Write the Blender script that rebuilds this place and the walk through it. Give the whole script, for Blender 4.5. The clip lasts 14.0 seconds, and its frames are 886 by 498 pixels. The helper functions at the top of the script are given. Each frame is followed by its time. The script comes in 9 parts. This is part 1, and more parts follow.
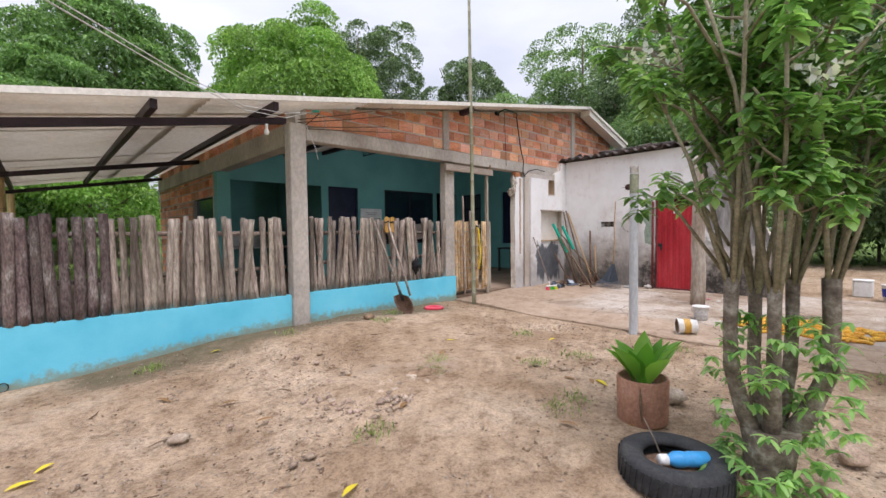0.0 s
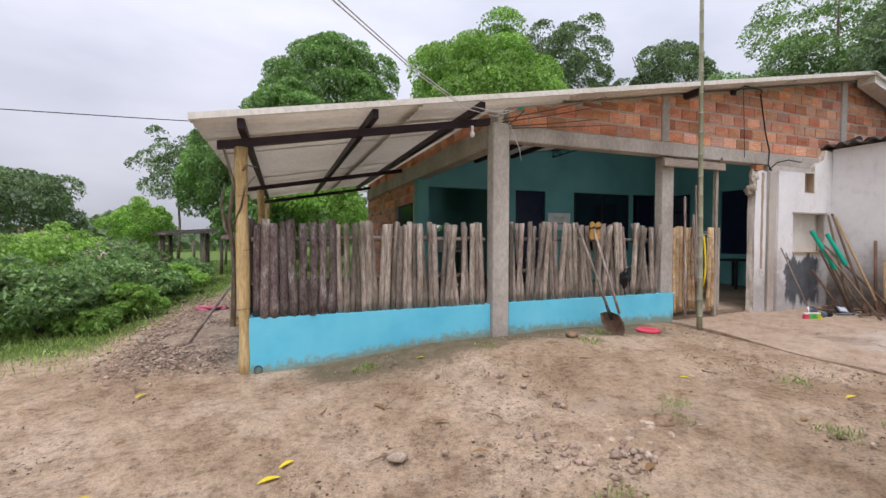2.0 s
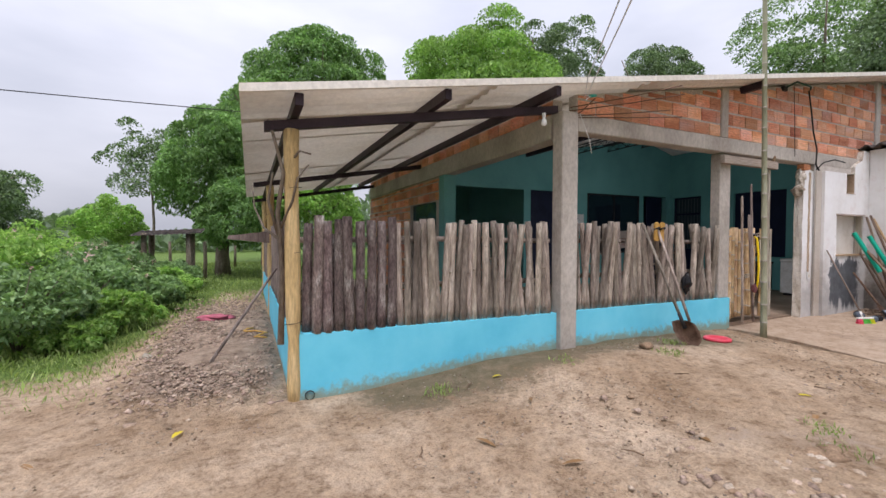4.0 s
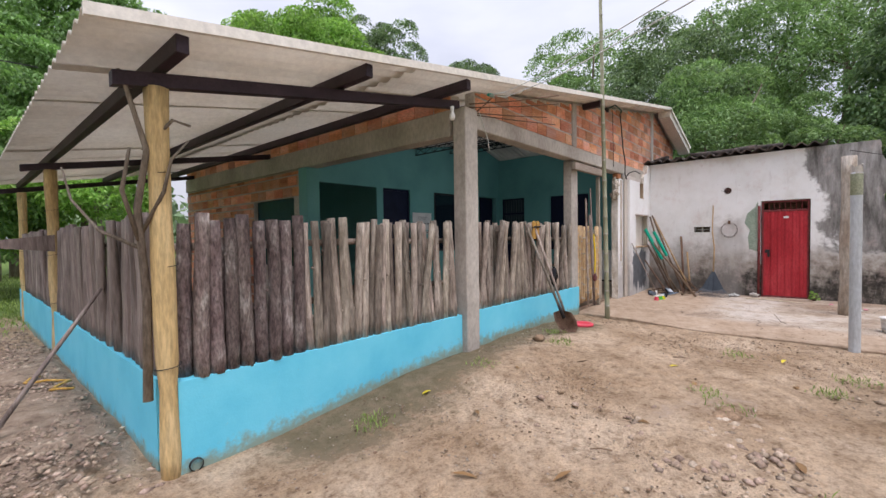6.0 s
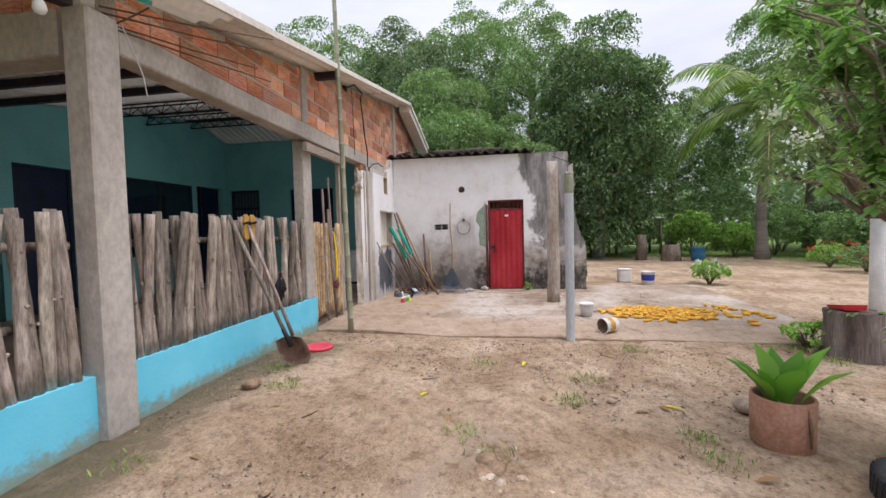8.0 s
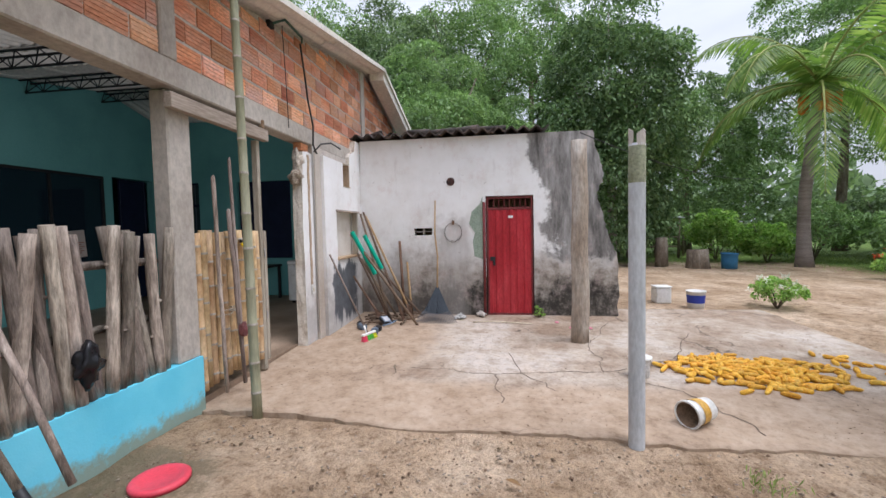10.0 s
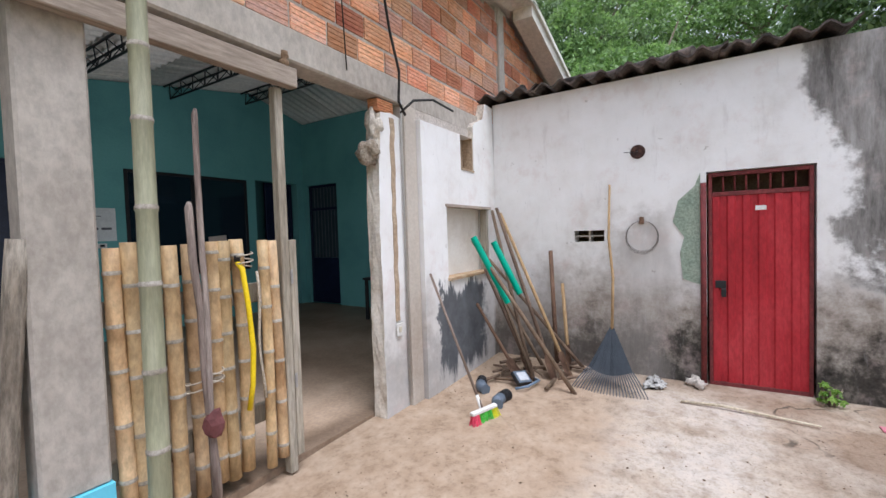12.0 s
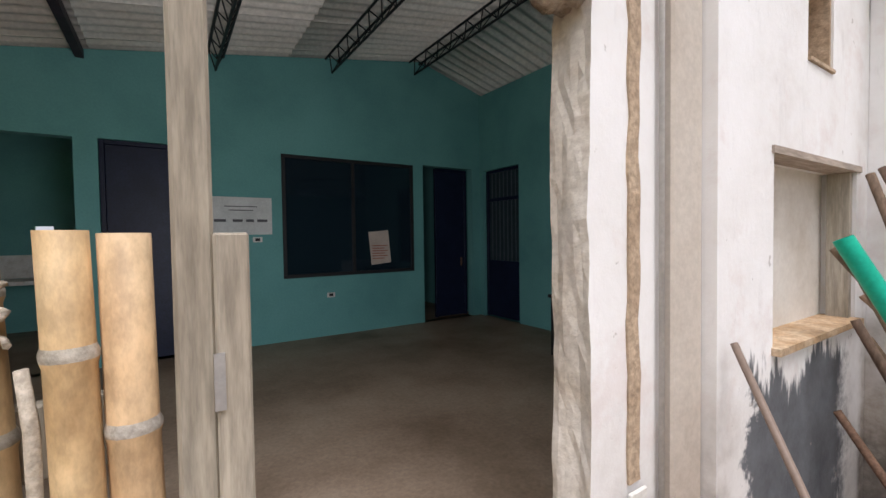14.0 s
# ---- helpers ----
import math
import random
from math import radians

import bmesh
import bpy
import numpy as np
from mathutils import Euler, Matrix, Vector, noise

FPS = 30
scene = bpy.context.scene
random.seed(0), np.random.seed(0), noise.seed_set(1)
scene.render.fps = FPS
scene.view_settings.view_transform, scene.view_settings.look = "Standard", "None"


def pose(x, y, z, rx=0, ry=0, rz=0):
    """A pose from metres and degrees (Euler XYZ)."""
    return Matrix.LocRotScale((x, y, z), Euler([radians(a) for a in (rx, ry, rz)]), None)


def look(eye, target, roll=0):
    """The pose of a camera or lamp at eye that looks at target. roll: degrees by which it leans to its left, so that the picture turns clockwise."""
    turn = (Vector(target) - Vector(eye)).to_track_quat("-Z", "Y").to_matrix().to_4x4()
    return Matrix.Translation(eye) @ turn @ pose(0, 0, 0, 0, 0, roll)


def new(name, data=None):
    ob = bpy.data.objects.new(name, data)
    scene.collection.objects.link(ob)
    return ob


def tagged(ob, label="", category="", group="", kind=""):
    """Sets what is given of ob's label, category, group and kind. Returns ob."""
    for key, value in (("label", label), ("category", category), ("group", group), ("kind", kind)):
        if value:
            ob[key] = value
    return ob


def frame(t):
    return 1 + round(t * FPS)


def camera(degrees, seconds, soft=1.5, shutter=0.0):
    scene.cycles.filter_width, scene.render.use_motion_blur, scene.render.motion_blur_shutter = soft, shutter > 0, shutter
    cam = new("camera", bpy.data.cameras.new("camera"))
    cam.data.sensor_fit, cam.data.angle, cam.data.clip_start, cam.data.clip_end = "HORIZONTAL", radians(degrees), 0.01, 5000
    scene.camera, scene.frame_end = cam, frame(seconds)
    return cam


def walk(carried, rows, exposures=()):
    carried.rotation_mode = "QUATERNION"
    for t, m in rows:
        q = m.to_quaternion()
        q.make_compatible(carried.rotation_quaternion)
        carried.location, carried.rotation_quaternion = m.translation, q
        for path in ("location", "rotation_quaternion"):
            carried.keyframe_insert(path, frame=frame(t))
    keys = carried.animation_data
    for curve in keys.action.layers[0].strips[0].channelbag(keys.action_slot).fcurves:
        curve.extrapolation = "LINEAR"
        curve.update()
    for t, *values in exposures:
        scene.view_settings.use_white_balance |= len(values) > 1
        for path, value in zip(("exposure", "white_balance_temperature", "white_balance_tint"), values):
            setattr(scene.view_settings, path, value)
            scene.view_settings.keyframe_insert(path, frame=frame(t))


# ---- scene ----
cam = camera(92.4, 14.0)
PATH = [
    (0, (-0.112, -0.48, 1.494), (1.266, 0.967, 1.414), -0.7),
    (0.5, (-0.271, -0.349, 1.529), (0.928, 1.25, 1.456), -0.2),
    (1, (-0.358, -0.218, 1.518), (0.631, 1.52, 1.456), -0.1),
    (1.5, (-0.268, 0.001, 1.494), (0.551, 1.825, 1.441), -0.1),
    (2, (-0.154, 0.242, 1.528), (0.555, 2.111, 1.473), 0.1),
    (2.5, (-0.262, 0.483, 1.503), (0.423, 2.361, 1.455), 0.0),
    (2.7, (-0.338, 0.598, 1.493), (0.354, 2.474, 1.45), 0.1),
    (5, (-1.264, 1.755, 1.528), (-0.178, 3.434, 1.475), -0.4),
    (5.5, (-1.361, 2.036, 1.517), (-0.08, 3.571, 1.469), -0.8),
    (6, (-1.424, 2.25, 1.546), (0.086, 3.56, 1.489), -0.8),
    (6.5, (-1.241, 2.33, 1.509), (0.467, 3.369, 1.447), -0.8),
    (7, (-0.862, 2.443, 1.543), (1.001, 3.168, 1.471), -1.2),
    (7.5, (-0.449, 2.569, 1.525), (1.493, 3.044, 1.454), -1.4),
    (8, (0.059, 2.617, 1.536), (2.034, 2.92, 1.452), -1.4),
    (8.2, (0.302, 2.648, 1.556), (2.284, 2.895, 1.469), -1.3),
    (10.3, (2.892, 2.772, 1.694), (4.866, 3.071, 1.587), -1.2),
    (10.5, (3.165, 2.748, 1.69), (5.127, 3.122, 1.578), -1.4),
    (11, (3.793, 2.792, 1.704), (5.701, 3.384, 1.611), -1.8),
    (11.5, (4.351, 2.923, 1.744), (6.171, 3.748, 1.654), -2.0),
    (12, (4.961, 3.067, 1.712), (6.662, 4.116, 1.637), -1.8),
    (12.5, (5.477, 3.362, 1.677), (7.031, 4.619, 1.61), -1.6),
    (13, (5.979, 3.688, 1.663), (7.386, 5.108, 1.601), -1.5),
    (13.5, (6.403, 4.132, 1.673), (7.65, 5.694, 1.611), -0.8),
    (14, (6.693, 4.567, 1.689), (7.779, 6.245, 1.63), -0.8),
]
EXPOSURES = [(0, 0.62, 6200, 17), (1.2, 0.46, 6200, 17), (2.0, 0.43, 6200, 17), (5.5, 0.56, 6200, 17), (8.2, 0.56, 6200, 17), (10.5, 0.61, 5900, 14), (11.2, 0.64, 5820, 14), (12.0, 0.74, 5900, 13), (12.5, 0.73, 6150, 15), (13.0, 0.72, 6250, 17), (13.5, 0.76, 6350, 18), (14.0, 0.86, 6350, 15)]
walk(cam, [(t, look(eye, target, roll)) for t, eye, target, roll in PATH], EXPOSURES)

# ---- world and sun: a bright overcast sky ----
world = bpy.data.worlds.new("overcast")
scene.world = world
world.use_nodes = True
wn, wl = world.node_tree.nodes, world.node_tree.links
sky = wn.new("ShaderNodeTexSky")
sky.sky_type = "NISHITA"
sky.sun_disc = False
sky.sun_elevation, sky.sun_rotation = radians(58), radians(200)
sky.air_density, sky.dust_density, sky.ozone_density = 1.0, 5.0, 1.0
tc = wn.new("ShaderNodeTexCoord")
cl = wn.new("ShaderNodeTexNoise")
cl.inputs["Scale"].default_value, cl.inputs["Detail"].default_value = 2.2, 5
wmap = wn.new("ShaderNodeMapping")
wmap.inputs["Scale"].default_value = (1, 1, 3)
wl.new(tc.outputs["Generated"], wmap.inputs[0])
wl.new(wmap.outputs[0], cl.inputs["Vector"])
ramp = wn.new("ShaderNodeValToRGB")
ramp.color_ramp.elements[0].position, ramp.color_ramp.elements[0].color = 0.3, (6.2, 6.45, 7.0, 1)
ramp.color_ramp.elements[1].position, ramp.color_ramp.elements[1].color = 0.62, (8.2, 8.35, 8.75, 1)
wl.new(cl.outputs[0], ramp.inputs[0])
mixw = wn.new("ShaderNodeMix")
mixw.data_type = "RGBA"
mixw.inputs[0].default_value = 0.85
wl.new(sky.outputs[0], mixw.inputs["A"])
wl.new(ramp.outputs[0], mixw.inputs["B"])
# an overcast sky is dimmer towards the horizon than overhead
wsep = wn.new("ShaderNodeSeparateXYZ")
wl.new(tc.outputs["Generated"], wsep.inputs[0])
dome = wn.new("ShaderNodeMapRange")
dome.inputs[1].default_value, dome.inputs[2].default_value = 0.0, 1.0
dome.inputs[3].default_value, dome.inputs[4].default_value = 0.56, 1.42
wl.new(wsep.outputs[2], dome.inputs[0])
shade = wn.new("ShaderNodeVectorMath")
shade.operation = "SCALE"
wl.new(mixw.outputs["Result"], shade.inputs[0])
wl.new(dome.outputs[0], shade.inputs["Scale"])
bg = wn["Background"]
bg.inputs["Strength"].default_value = 0.105
wl.new(shade.outputs[0], bg.inputs["Color"])

sun_data = bpy.data.lights.new("sun", "SUN")
sun_data.energy, sun_data.angle, sun_data.color = 1.6, radians(25), (1.0, 0.975, 0.95)
sun = new("sun", sun_data)
sun.matrix_world = look((0, 0, 30), (3.5, 9.5, 0))


def opening_fill(name, centre, target, sx, sz, power):
    """An area lamp added in an open bay to brighten the hall inside."""
    data = bpy.data.lights.new(name, "AREA")
    data.shape, data.size, data.size_y, data.energy, data.color = "RECTANGLE", sx, sz, power, (0.95, 0.98, 1.0)
    new(name, data).matrix_world = look(centre, target)


opening_fill("daylight_doorway", (7.12, 5.62, 1.6), (7.4, 9, 1.4), 0.85, 2.2, 27)


# ---- materials ----
def ramp_of(nt, fac, cols, lo=0.3, hi=0.7):
    r = nt.nodes.new("ShaderNodeValToRGB")
    el = r.color_ramp.elements
    while len(el) < len(cols):
        el.new(0.5)
    for i, c in enumerate(cols):
        el[i].position = lo + (hi - lo) * i / max(1, len(cols) - 1)
    for i, c in enumerate(cols):
        el[i].color = (*c, 1)
    nt.links.new(fac, r.inputs[0])
    return r.outputs[0]


def noise_of(nt, vec, scale, detail=4, rough=0.6):
    n = nt.nodes.new("ShaderNodeTexNoise")
    n.inputs["Scale"].default_value, n.inputs["Detail"].default_value, n.inputs["Roughness"].default_value = scale, detail, rough
    nt.links.new(vec, n.inputs["Vector"])
    return n.outputs[0]


def math_of(nt, op, a, b=None, clamp=False):
    n = nt.nodes.new("ShaderNodeMath")
    n.operation, n.use_clamp = op, clamp
    for i, v in enumerate((a, b)):
        if v is None:
            continue
        if isinstance(v, (int, float)):
            n.inputs[i].default_value = v
        else:
            nt.links.new(v, n.inputs[i])
    return n.outputs[0]


def mix_of(nt, fac, a, b, mode="MIX"):
    n = nt.nodes.new("ShaderNodeMix")
    n.data_type, n.blend_type = "RGBA", mode
    for key, v in (("Factor", fac), ("A", a), ("B", b)):
        sock = n.inputs[0] if key == "Factor" else n.inputs[key]
        if isinstance(v, (int, float)):
            sock.default_value = v
        elif isinstance(v, tuple):
            sock.default_value = (*v, 1)
        else:
            nt.links.new(v, sock)
    return n.outputs["Result"]


def range_of(nt, v, a, b, c=0.0, d=1.0):
    n = nt.nodes.new("ShaderNodeMapRange")
    n.interpolation_type = "SMOOTHSTEP"
    for i, x in enumerate((a, b, c, d)):
        n.inputs[i + 1].default_value = x
    nt.links.new(v, n.inputs[0])
    return n.outputs[0]


def blank(name):
    m = bpy.data.materials.new(name)
    m.use_nodes = True
    nt = m.node_tree
    geo = nt.nodes.new("ShaderNodeNewGeometry")
    sep = nt.nodes.new("ShaderNodeSeparateXYZ")
    nt.links.new(geo.outputs["Position"], sep.inputs[0])
    return m, nt, geo, sep, nt.nodes["Principled BSDF"]


def finish(nt, p, col, rough=0.85, bump_h=None, bump=0.3, dist=0.01, metal=0.0, spec=0.3):
    nt.links.new(col, p.inputs["Base Color"])
    if isinstance(rough, (int, float)):
        p.inputs["Roughness"].default_value = rough
    else:
        nt.links.new(rough, p.inputs["Roughness"])
    p.inputs["Metallic"].default_value = metal
    p.inputs["Specular IOR Level"].default_value = spec
    if bump_h is not None:
        b = nt.nodes.new("ShaderNodeBump")
        b.inputs["Strength"].default_value, b.inputs["Distance"].default_value = bump, dist
        nt.links.new(bump_h, b.inputs["Height"])
        nt.links.new(b.outputs[0], p.inputs["Normal"])


def M(name, cols, scale=2.0, fine=30.0, rough=0.85, bump=0.3, dist=0.01, stretch=(1, 1, 1), metal=0.0, spec=0.3, rand=0.0, island=0.0, grain=0.35, local=False):
    """A surface with variation at two scales; stretch lengthens the grain, rand varies it from object to object."""
    m, nt, geo, sep, p = blank(name)
    src = geo.outputs["Position"]
    if local:
        src = nt.nodes.new("ShaderNodeTexCoord").outputs["Object"]
    info = nt.nodes.new("ShaderNodeObjectInfo")
    if rand or local:
        add = nt.nodes.new("ShaderNodeVectorMath")
        add.operation = "MULTIPLY_ADD"
        comb = nt.nodes.new("ShaderNodeCombineXYZ")
        for i in range(3):
            nt.links.new(info.outputs["Random"], comb.inputs[i])
        nt.links.new(comb.outputs[0], add.inputs[0])
        add.inputs[1].default_value = (37, 53, 71)
        nt.links.new(src, add.inputs[2])
        src = add.outputs[0]
    mp = nt.nodes.new("ShaderNodeMapping")
    mp.inputs["Scale"].default_value = stretch
    nt.links.new(src, mp.inputs[0])
    v = mp.outputs[0]
    big, small = noise_of(nt, v, scale, 5), noise_of(nt, v, fine, 4, 0.7)
    col = ramp_of(nt, big, cols)
    g = range_of(nt, small, 0.25, 0.75, 1 - grain, 1 + grain * 0.6)
    gc = nt.nodes.new("ShaderNodeCombineColor")
    for i in range(3):
        nt.links.new(g, gc.inputs[i])
    col = mix_of(nt, 1.0, col, gc.outputs[0], "MULTIPLY")
    if rand or island:
        hs = nt.nodes.new("ShaderNodeHueSaturation")
        r = info.outputs["Random"] if rand else geo.outputs["Random Per Island"]
        k = rand or island
        nt.links.new(math_of(nt, "MULTIPLY_ADD", r, k), hs.inputs["Value"])
        hs.inputs["Value"].default_value = 1
        val = nt.nodes.new("ShaderNodeMapRange")
        nt.links.new(r, val.inputs[0])
        val.inputs[3].default_value, val.inputs[4].default_value = 1 - k, 1 + k * 0.7
        nt.links.new(val.outputs[0], hs.inputs["Value"])
        wn2 = nt.nodes.new("ShaderNodeTexWhiteNoise")
        wn2.noise_dimensions = "1D"
        nt.links.new(r, wn2.inputs["W"])
        hv = nt.nodes.new("ShaderNodeMapRange")
        nt.links.new(wn2.outputs[0], hv.inputs[0])
        hv.inputs[3].default_value, hv.inputs[4].default_value = 0.5 - 0.03 * k, 0.5 + 0.03 * k
        nt.links.new(hv.outputs[0], hs.inputs["Hue"])
        nt.links.new(col, hs.inputs["Color"])
        col = hs.outputs[0]
    h = math_of(nt, "ADD", math_of(nt, "MULTIPLY", big, 0.5), small)
    finish(nt, p, col, rough, h, bump, dist, metal, spec)
    return m


def leaf_mat(name, cols, through_light=0.35, rough=0.45):
    """Leaves: each with its own tint, some light passing through."""
    m, nt, geo, sep, p = blank(name)
    col = ramp_of(nt, geo.outputs["Random Per Island"], cols, 0.0, 1.0)
    big = noise_of(nt, geo.outputs["Position"], 0.55, 3)
    gc = nt.nodes.new("ShaderNodeCombineColor")
    g = range_of(nt, big, 0.3, 0.7, 0.75, 1.25)
    for i in range(3):
        nt.links.new(g, gc.inputs[i])
    col = mix_of(nt, 1.0, col, gc.outputs[0], "MULTIPLY")
    finish(nt, p, col, rough, spec=0.25)
    tr = nt.nodes.new("ShaderNodeBsdfTranslucent")
    bright = mix_of(nt, 1.0, col, (1.25, 1.4, 0.8), "MULTIPLY")
    nt.links.new(bright, tr.inputs["Color"])
    mx = nt.nodes.new("ShaderNodeMixShader")
    mx.inputs[0].default_value = through_light
    nt.links.new(p.outputs[0], mx.inputs[1])
    nt.links.new(tr.outputs[0], mx.inputs[2])
    nt.links.new(mx.outputs[0], nt.nodes["Material Output"].inputs["Surface"])
    return m


def plain(name, col, rough=0.5, metal=0.0, var=0.12):
    return M(name, [tuple(c * (1 - var) for c in col), tuple(min(1, c * (1 + var)) for c in col)], 6, 60, rough, 0.1, 0.003, metal=metal, grain=0.12)


def ground_material():
    m, nt, geo, sep, p = blank("earth")
    pos = geo.outputs["Position"]
    at = nt.nodes.new("ShaderNodeAttribute")
    at.attribute_name = "cover"
    cc = nt.nodes.new("ShaderNodeSeparateColor")
    nt.links.new(at.outputs["Color"], cc.inputs[0])
    n1, n2, n3 = noise_of(nt, pos, 0.9, 6, 0.65), noise_of(nt, pos, 7, 6, 0.7), noise_of(nt, pos, 60, 5, 0.75)
    dirt = ramp_of(nt, n1, [(0.34, 0.24, 0.155), (0.46, 0.345, 0.24), (0.56, 0.44, 0.325)], 0.36, 0.64)
    dark = ramp_of(nt, n2, [(0.56, 0.5, 0.44), (0.97, 0.97, 0.97), (1.14, 1.12, 1.09)], 0.35, 0.6)
    dirt = mix_of(nt, 0.8, dirt, dark, "MULTIPLY")
    spots = ramp_of(nt, n3, [(0.55, 0.51, 0.48), (1.0, 1.0, 1.0), (1.18, 1.16, 1.13)], 0.34, 0.62)
    dirt = mix_of(nt, 0.75, dirt, spots, "MULTIPLY")
    n4 = noise_of(nt, pos, 21, 5, 0.7)
    dirt = mix_of(nt, 0.7, dirt, ramp_of(nt, n4, [(0.62, 0.57, 0.52), (1.0, 1.0, 1.0), (1.1, 1.09, 1.07)], 0.36, 0.6), "MULTIPLY")
    rub = ramp_of(nt, n2, [(0.18, 0.125, 0.09), (0.35, 0.26, 0.19), (0.5, 0.39, 0.295)], 0.3, 0.7)
    damp = ramp_of(nt, n2, [(0.11, 0.1, 0.05), (0.2, 0.16, 0.1), (0.28, 0.21, 0.14)], 0.3, 0.7)
    grass = ramp_of(nt, n2, [(0.06, 0.1, 0.02), (0.12, 0.19, 0.045), (0.2, 0.26, 0.08)], 0.3, 0.7)
    edge = math_of(nt, "MULTIPLY", math_of(nt, "SUBTRACT", n2, 0.5), 1.4)
    wob = lambda s: range_of(nt, math_of(nt, "ADD", s, edge), 0.35, 0.65)
    col = mix_of(nt, wob(cc.outputs[1]), dirt, rub)
    col = mix_of(nt, wob(cc.outputs[2]), col, damp)
    col = mix_of(nt, wob(cc.outputs[0]), col, grass)
    h = math_of(nt, "ADD", math_of(nt, "ADD", math_of(nt, "MULTIPLY", n2, 1.5), math_of(nt, "MULTIPLY", n4, 0.9)), math_of(nt, "MULTIPLY", n3, 0.6))
    finish(nt, p, col, 0.95, h, 0.9, 0.04, spec=0.15)
    return m


def slab_material():
    m, nt, geo, sep, p = blank("worn_concrete_slab")
    pos = geo.outputs["Position"]
    n1, n2, n3 = noise_of(nt, pos, 0.8, 6, 0.65), noise_of(nt, pos, 5, 5, 0.7), noise_of(nt, pos, 55, 4, 0.75)
    col = ramp_of(nt, n1, [(0.27, 0.2, 0.145), (0.4, 0.335, 0.27), (0.5, 0.455, 0.41)], 0.38, 0.64)
    st = ramp_of(nt, n2, [(0.68, 0.62, 0.56), (1, 1, 1), (1.15, 1.15, 1.14)], 0.3, 0.68)
    col = mix_of(nt, 0.9, col, st, "MULTIPLY")
    sp = ramp_of(nt, n3, [(0.6, 0.57, 0.53), (1, 1, 1), (1.08, 1.07, 1.06)], 0.3, 0.62)
    col = mix_of(nt, 0.8, col, sp, "MULTIPLY")
    warp = nt.nodes.new("ShaderNodeVectorMath")
    warp.operation = "MULTIPLY_ADD"
    nz = nt.nodes.new("ShaderNodeTexNoise")
    nz.inputs["Scale"].default_value, nz.inputs["Detail"].default_value = 1.6, 6
    nt.links.new(pos, nz.inputs["Vector"])
    nt.links.new(nz.outputs["Color"], warp.inputs[0])
    warp.inputs[1].default_value = (0.8, 0.8, 0)
    nt.links.new(pos, warp.inputs[2])
    vo = nt.nodes.new("ShaderNodeTexVoronoi")
    vo.feature = "DISTANCE_TO_EDGE"
    vo.inputs["Scale"].default_value = 0.6
    nt.links.new(warp.outputs[0], vo.inputs["Vector"])
    crack = range_of(nt, vo.outputs[0], 0.002, 0.009)
    gaps = range_of(nt, n1, 0.4, 0.47)
    crack = math_of(nt, "MAXIMUM", crack, gaps)
    col = mix_of(nt, crack, (0.1, 0.08, 0.06), col)
    # a film of trodden brown mud that comes in from the yard and the doorway
    mud = math_of(nt, "MAXIMUM", range_of(nt, sep.outputs[0], 6.2, 7.0, 1, 0), range_of(nt, sep.outputs[1], 3.2, 4.4))
    mud = math_of(nt, "ADD", mud, math_of(nt, "MULTIPLY", math_of(nt, "SUBTRACT", n1, 0.5), 2.4))
    mud = range_of(nt, math_of(nt, "ADD", mud, math_of(nt, "MULTIPLY", math_of(nt, "SUBTRACT", n2, 0.5), 0.9)), 0.2, 0.75, 0, 0.95)
    col = mix_of(nt, mud, col, ramp_of(nt, n2, [(0.27, 0.19, 0.125), (0.37, 0.275, 0.195), (0.43, 0.335, 0.25)], 0.3, 0.7))
    h = math_of(nt, "ADD", math_of(nt, "MULTIPLY", n3, 0.4), math_of(nt, "ADD", n2, crack))
    finish(nt, p, mix_of(nt, 0.55, col, ramp_of(nt, noise_of(nt, pos, 17, 5, 0.7), [(0.62, 0.58, 0.53), (1, 1, 1), (1.12, 1.11, 1.1)], 0.34, 0.62), "MULTIPLY"), 0.75, h, 0.55, 0.014, spec=0.25)
    return m


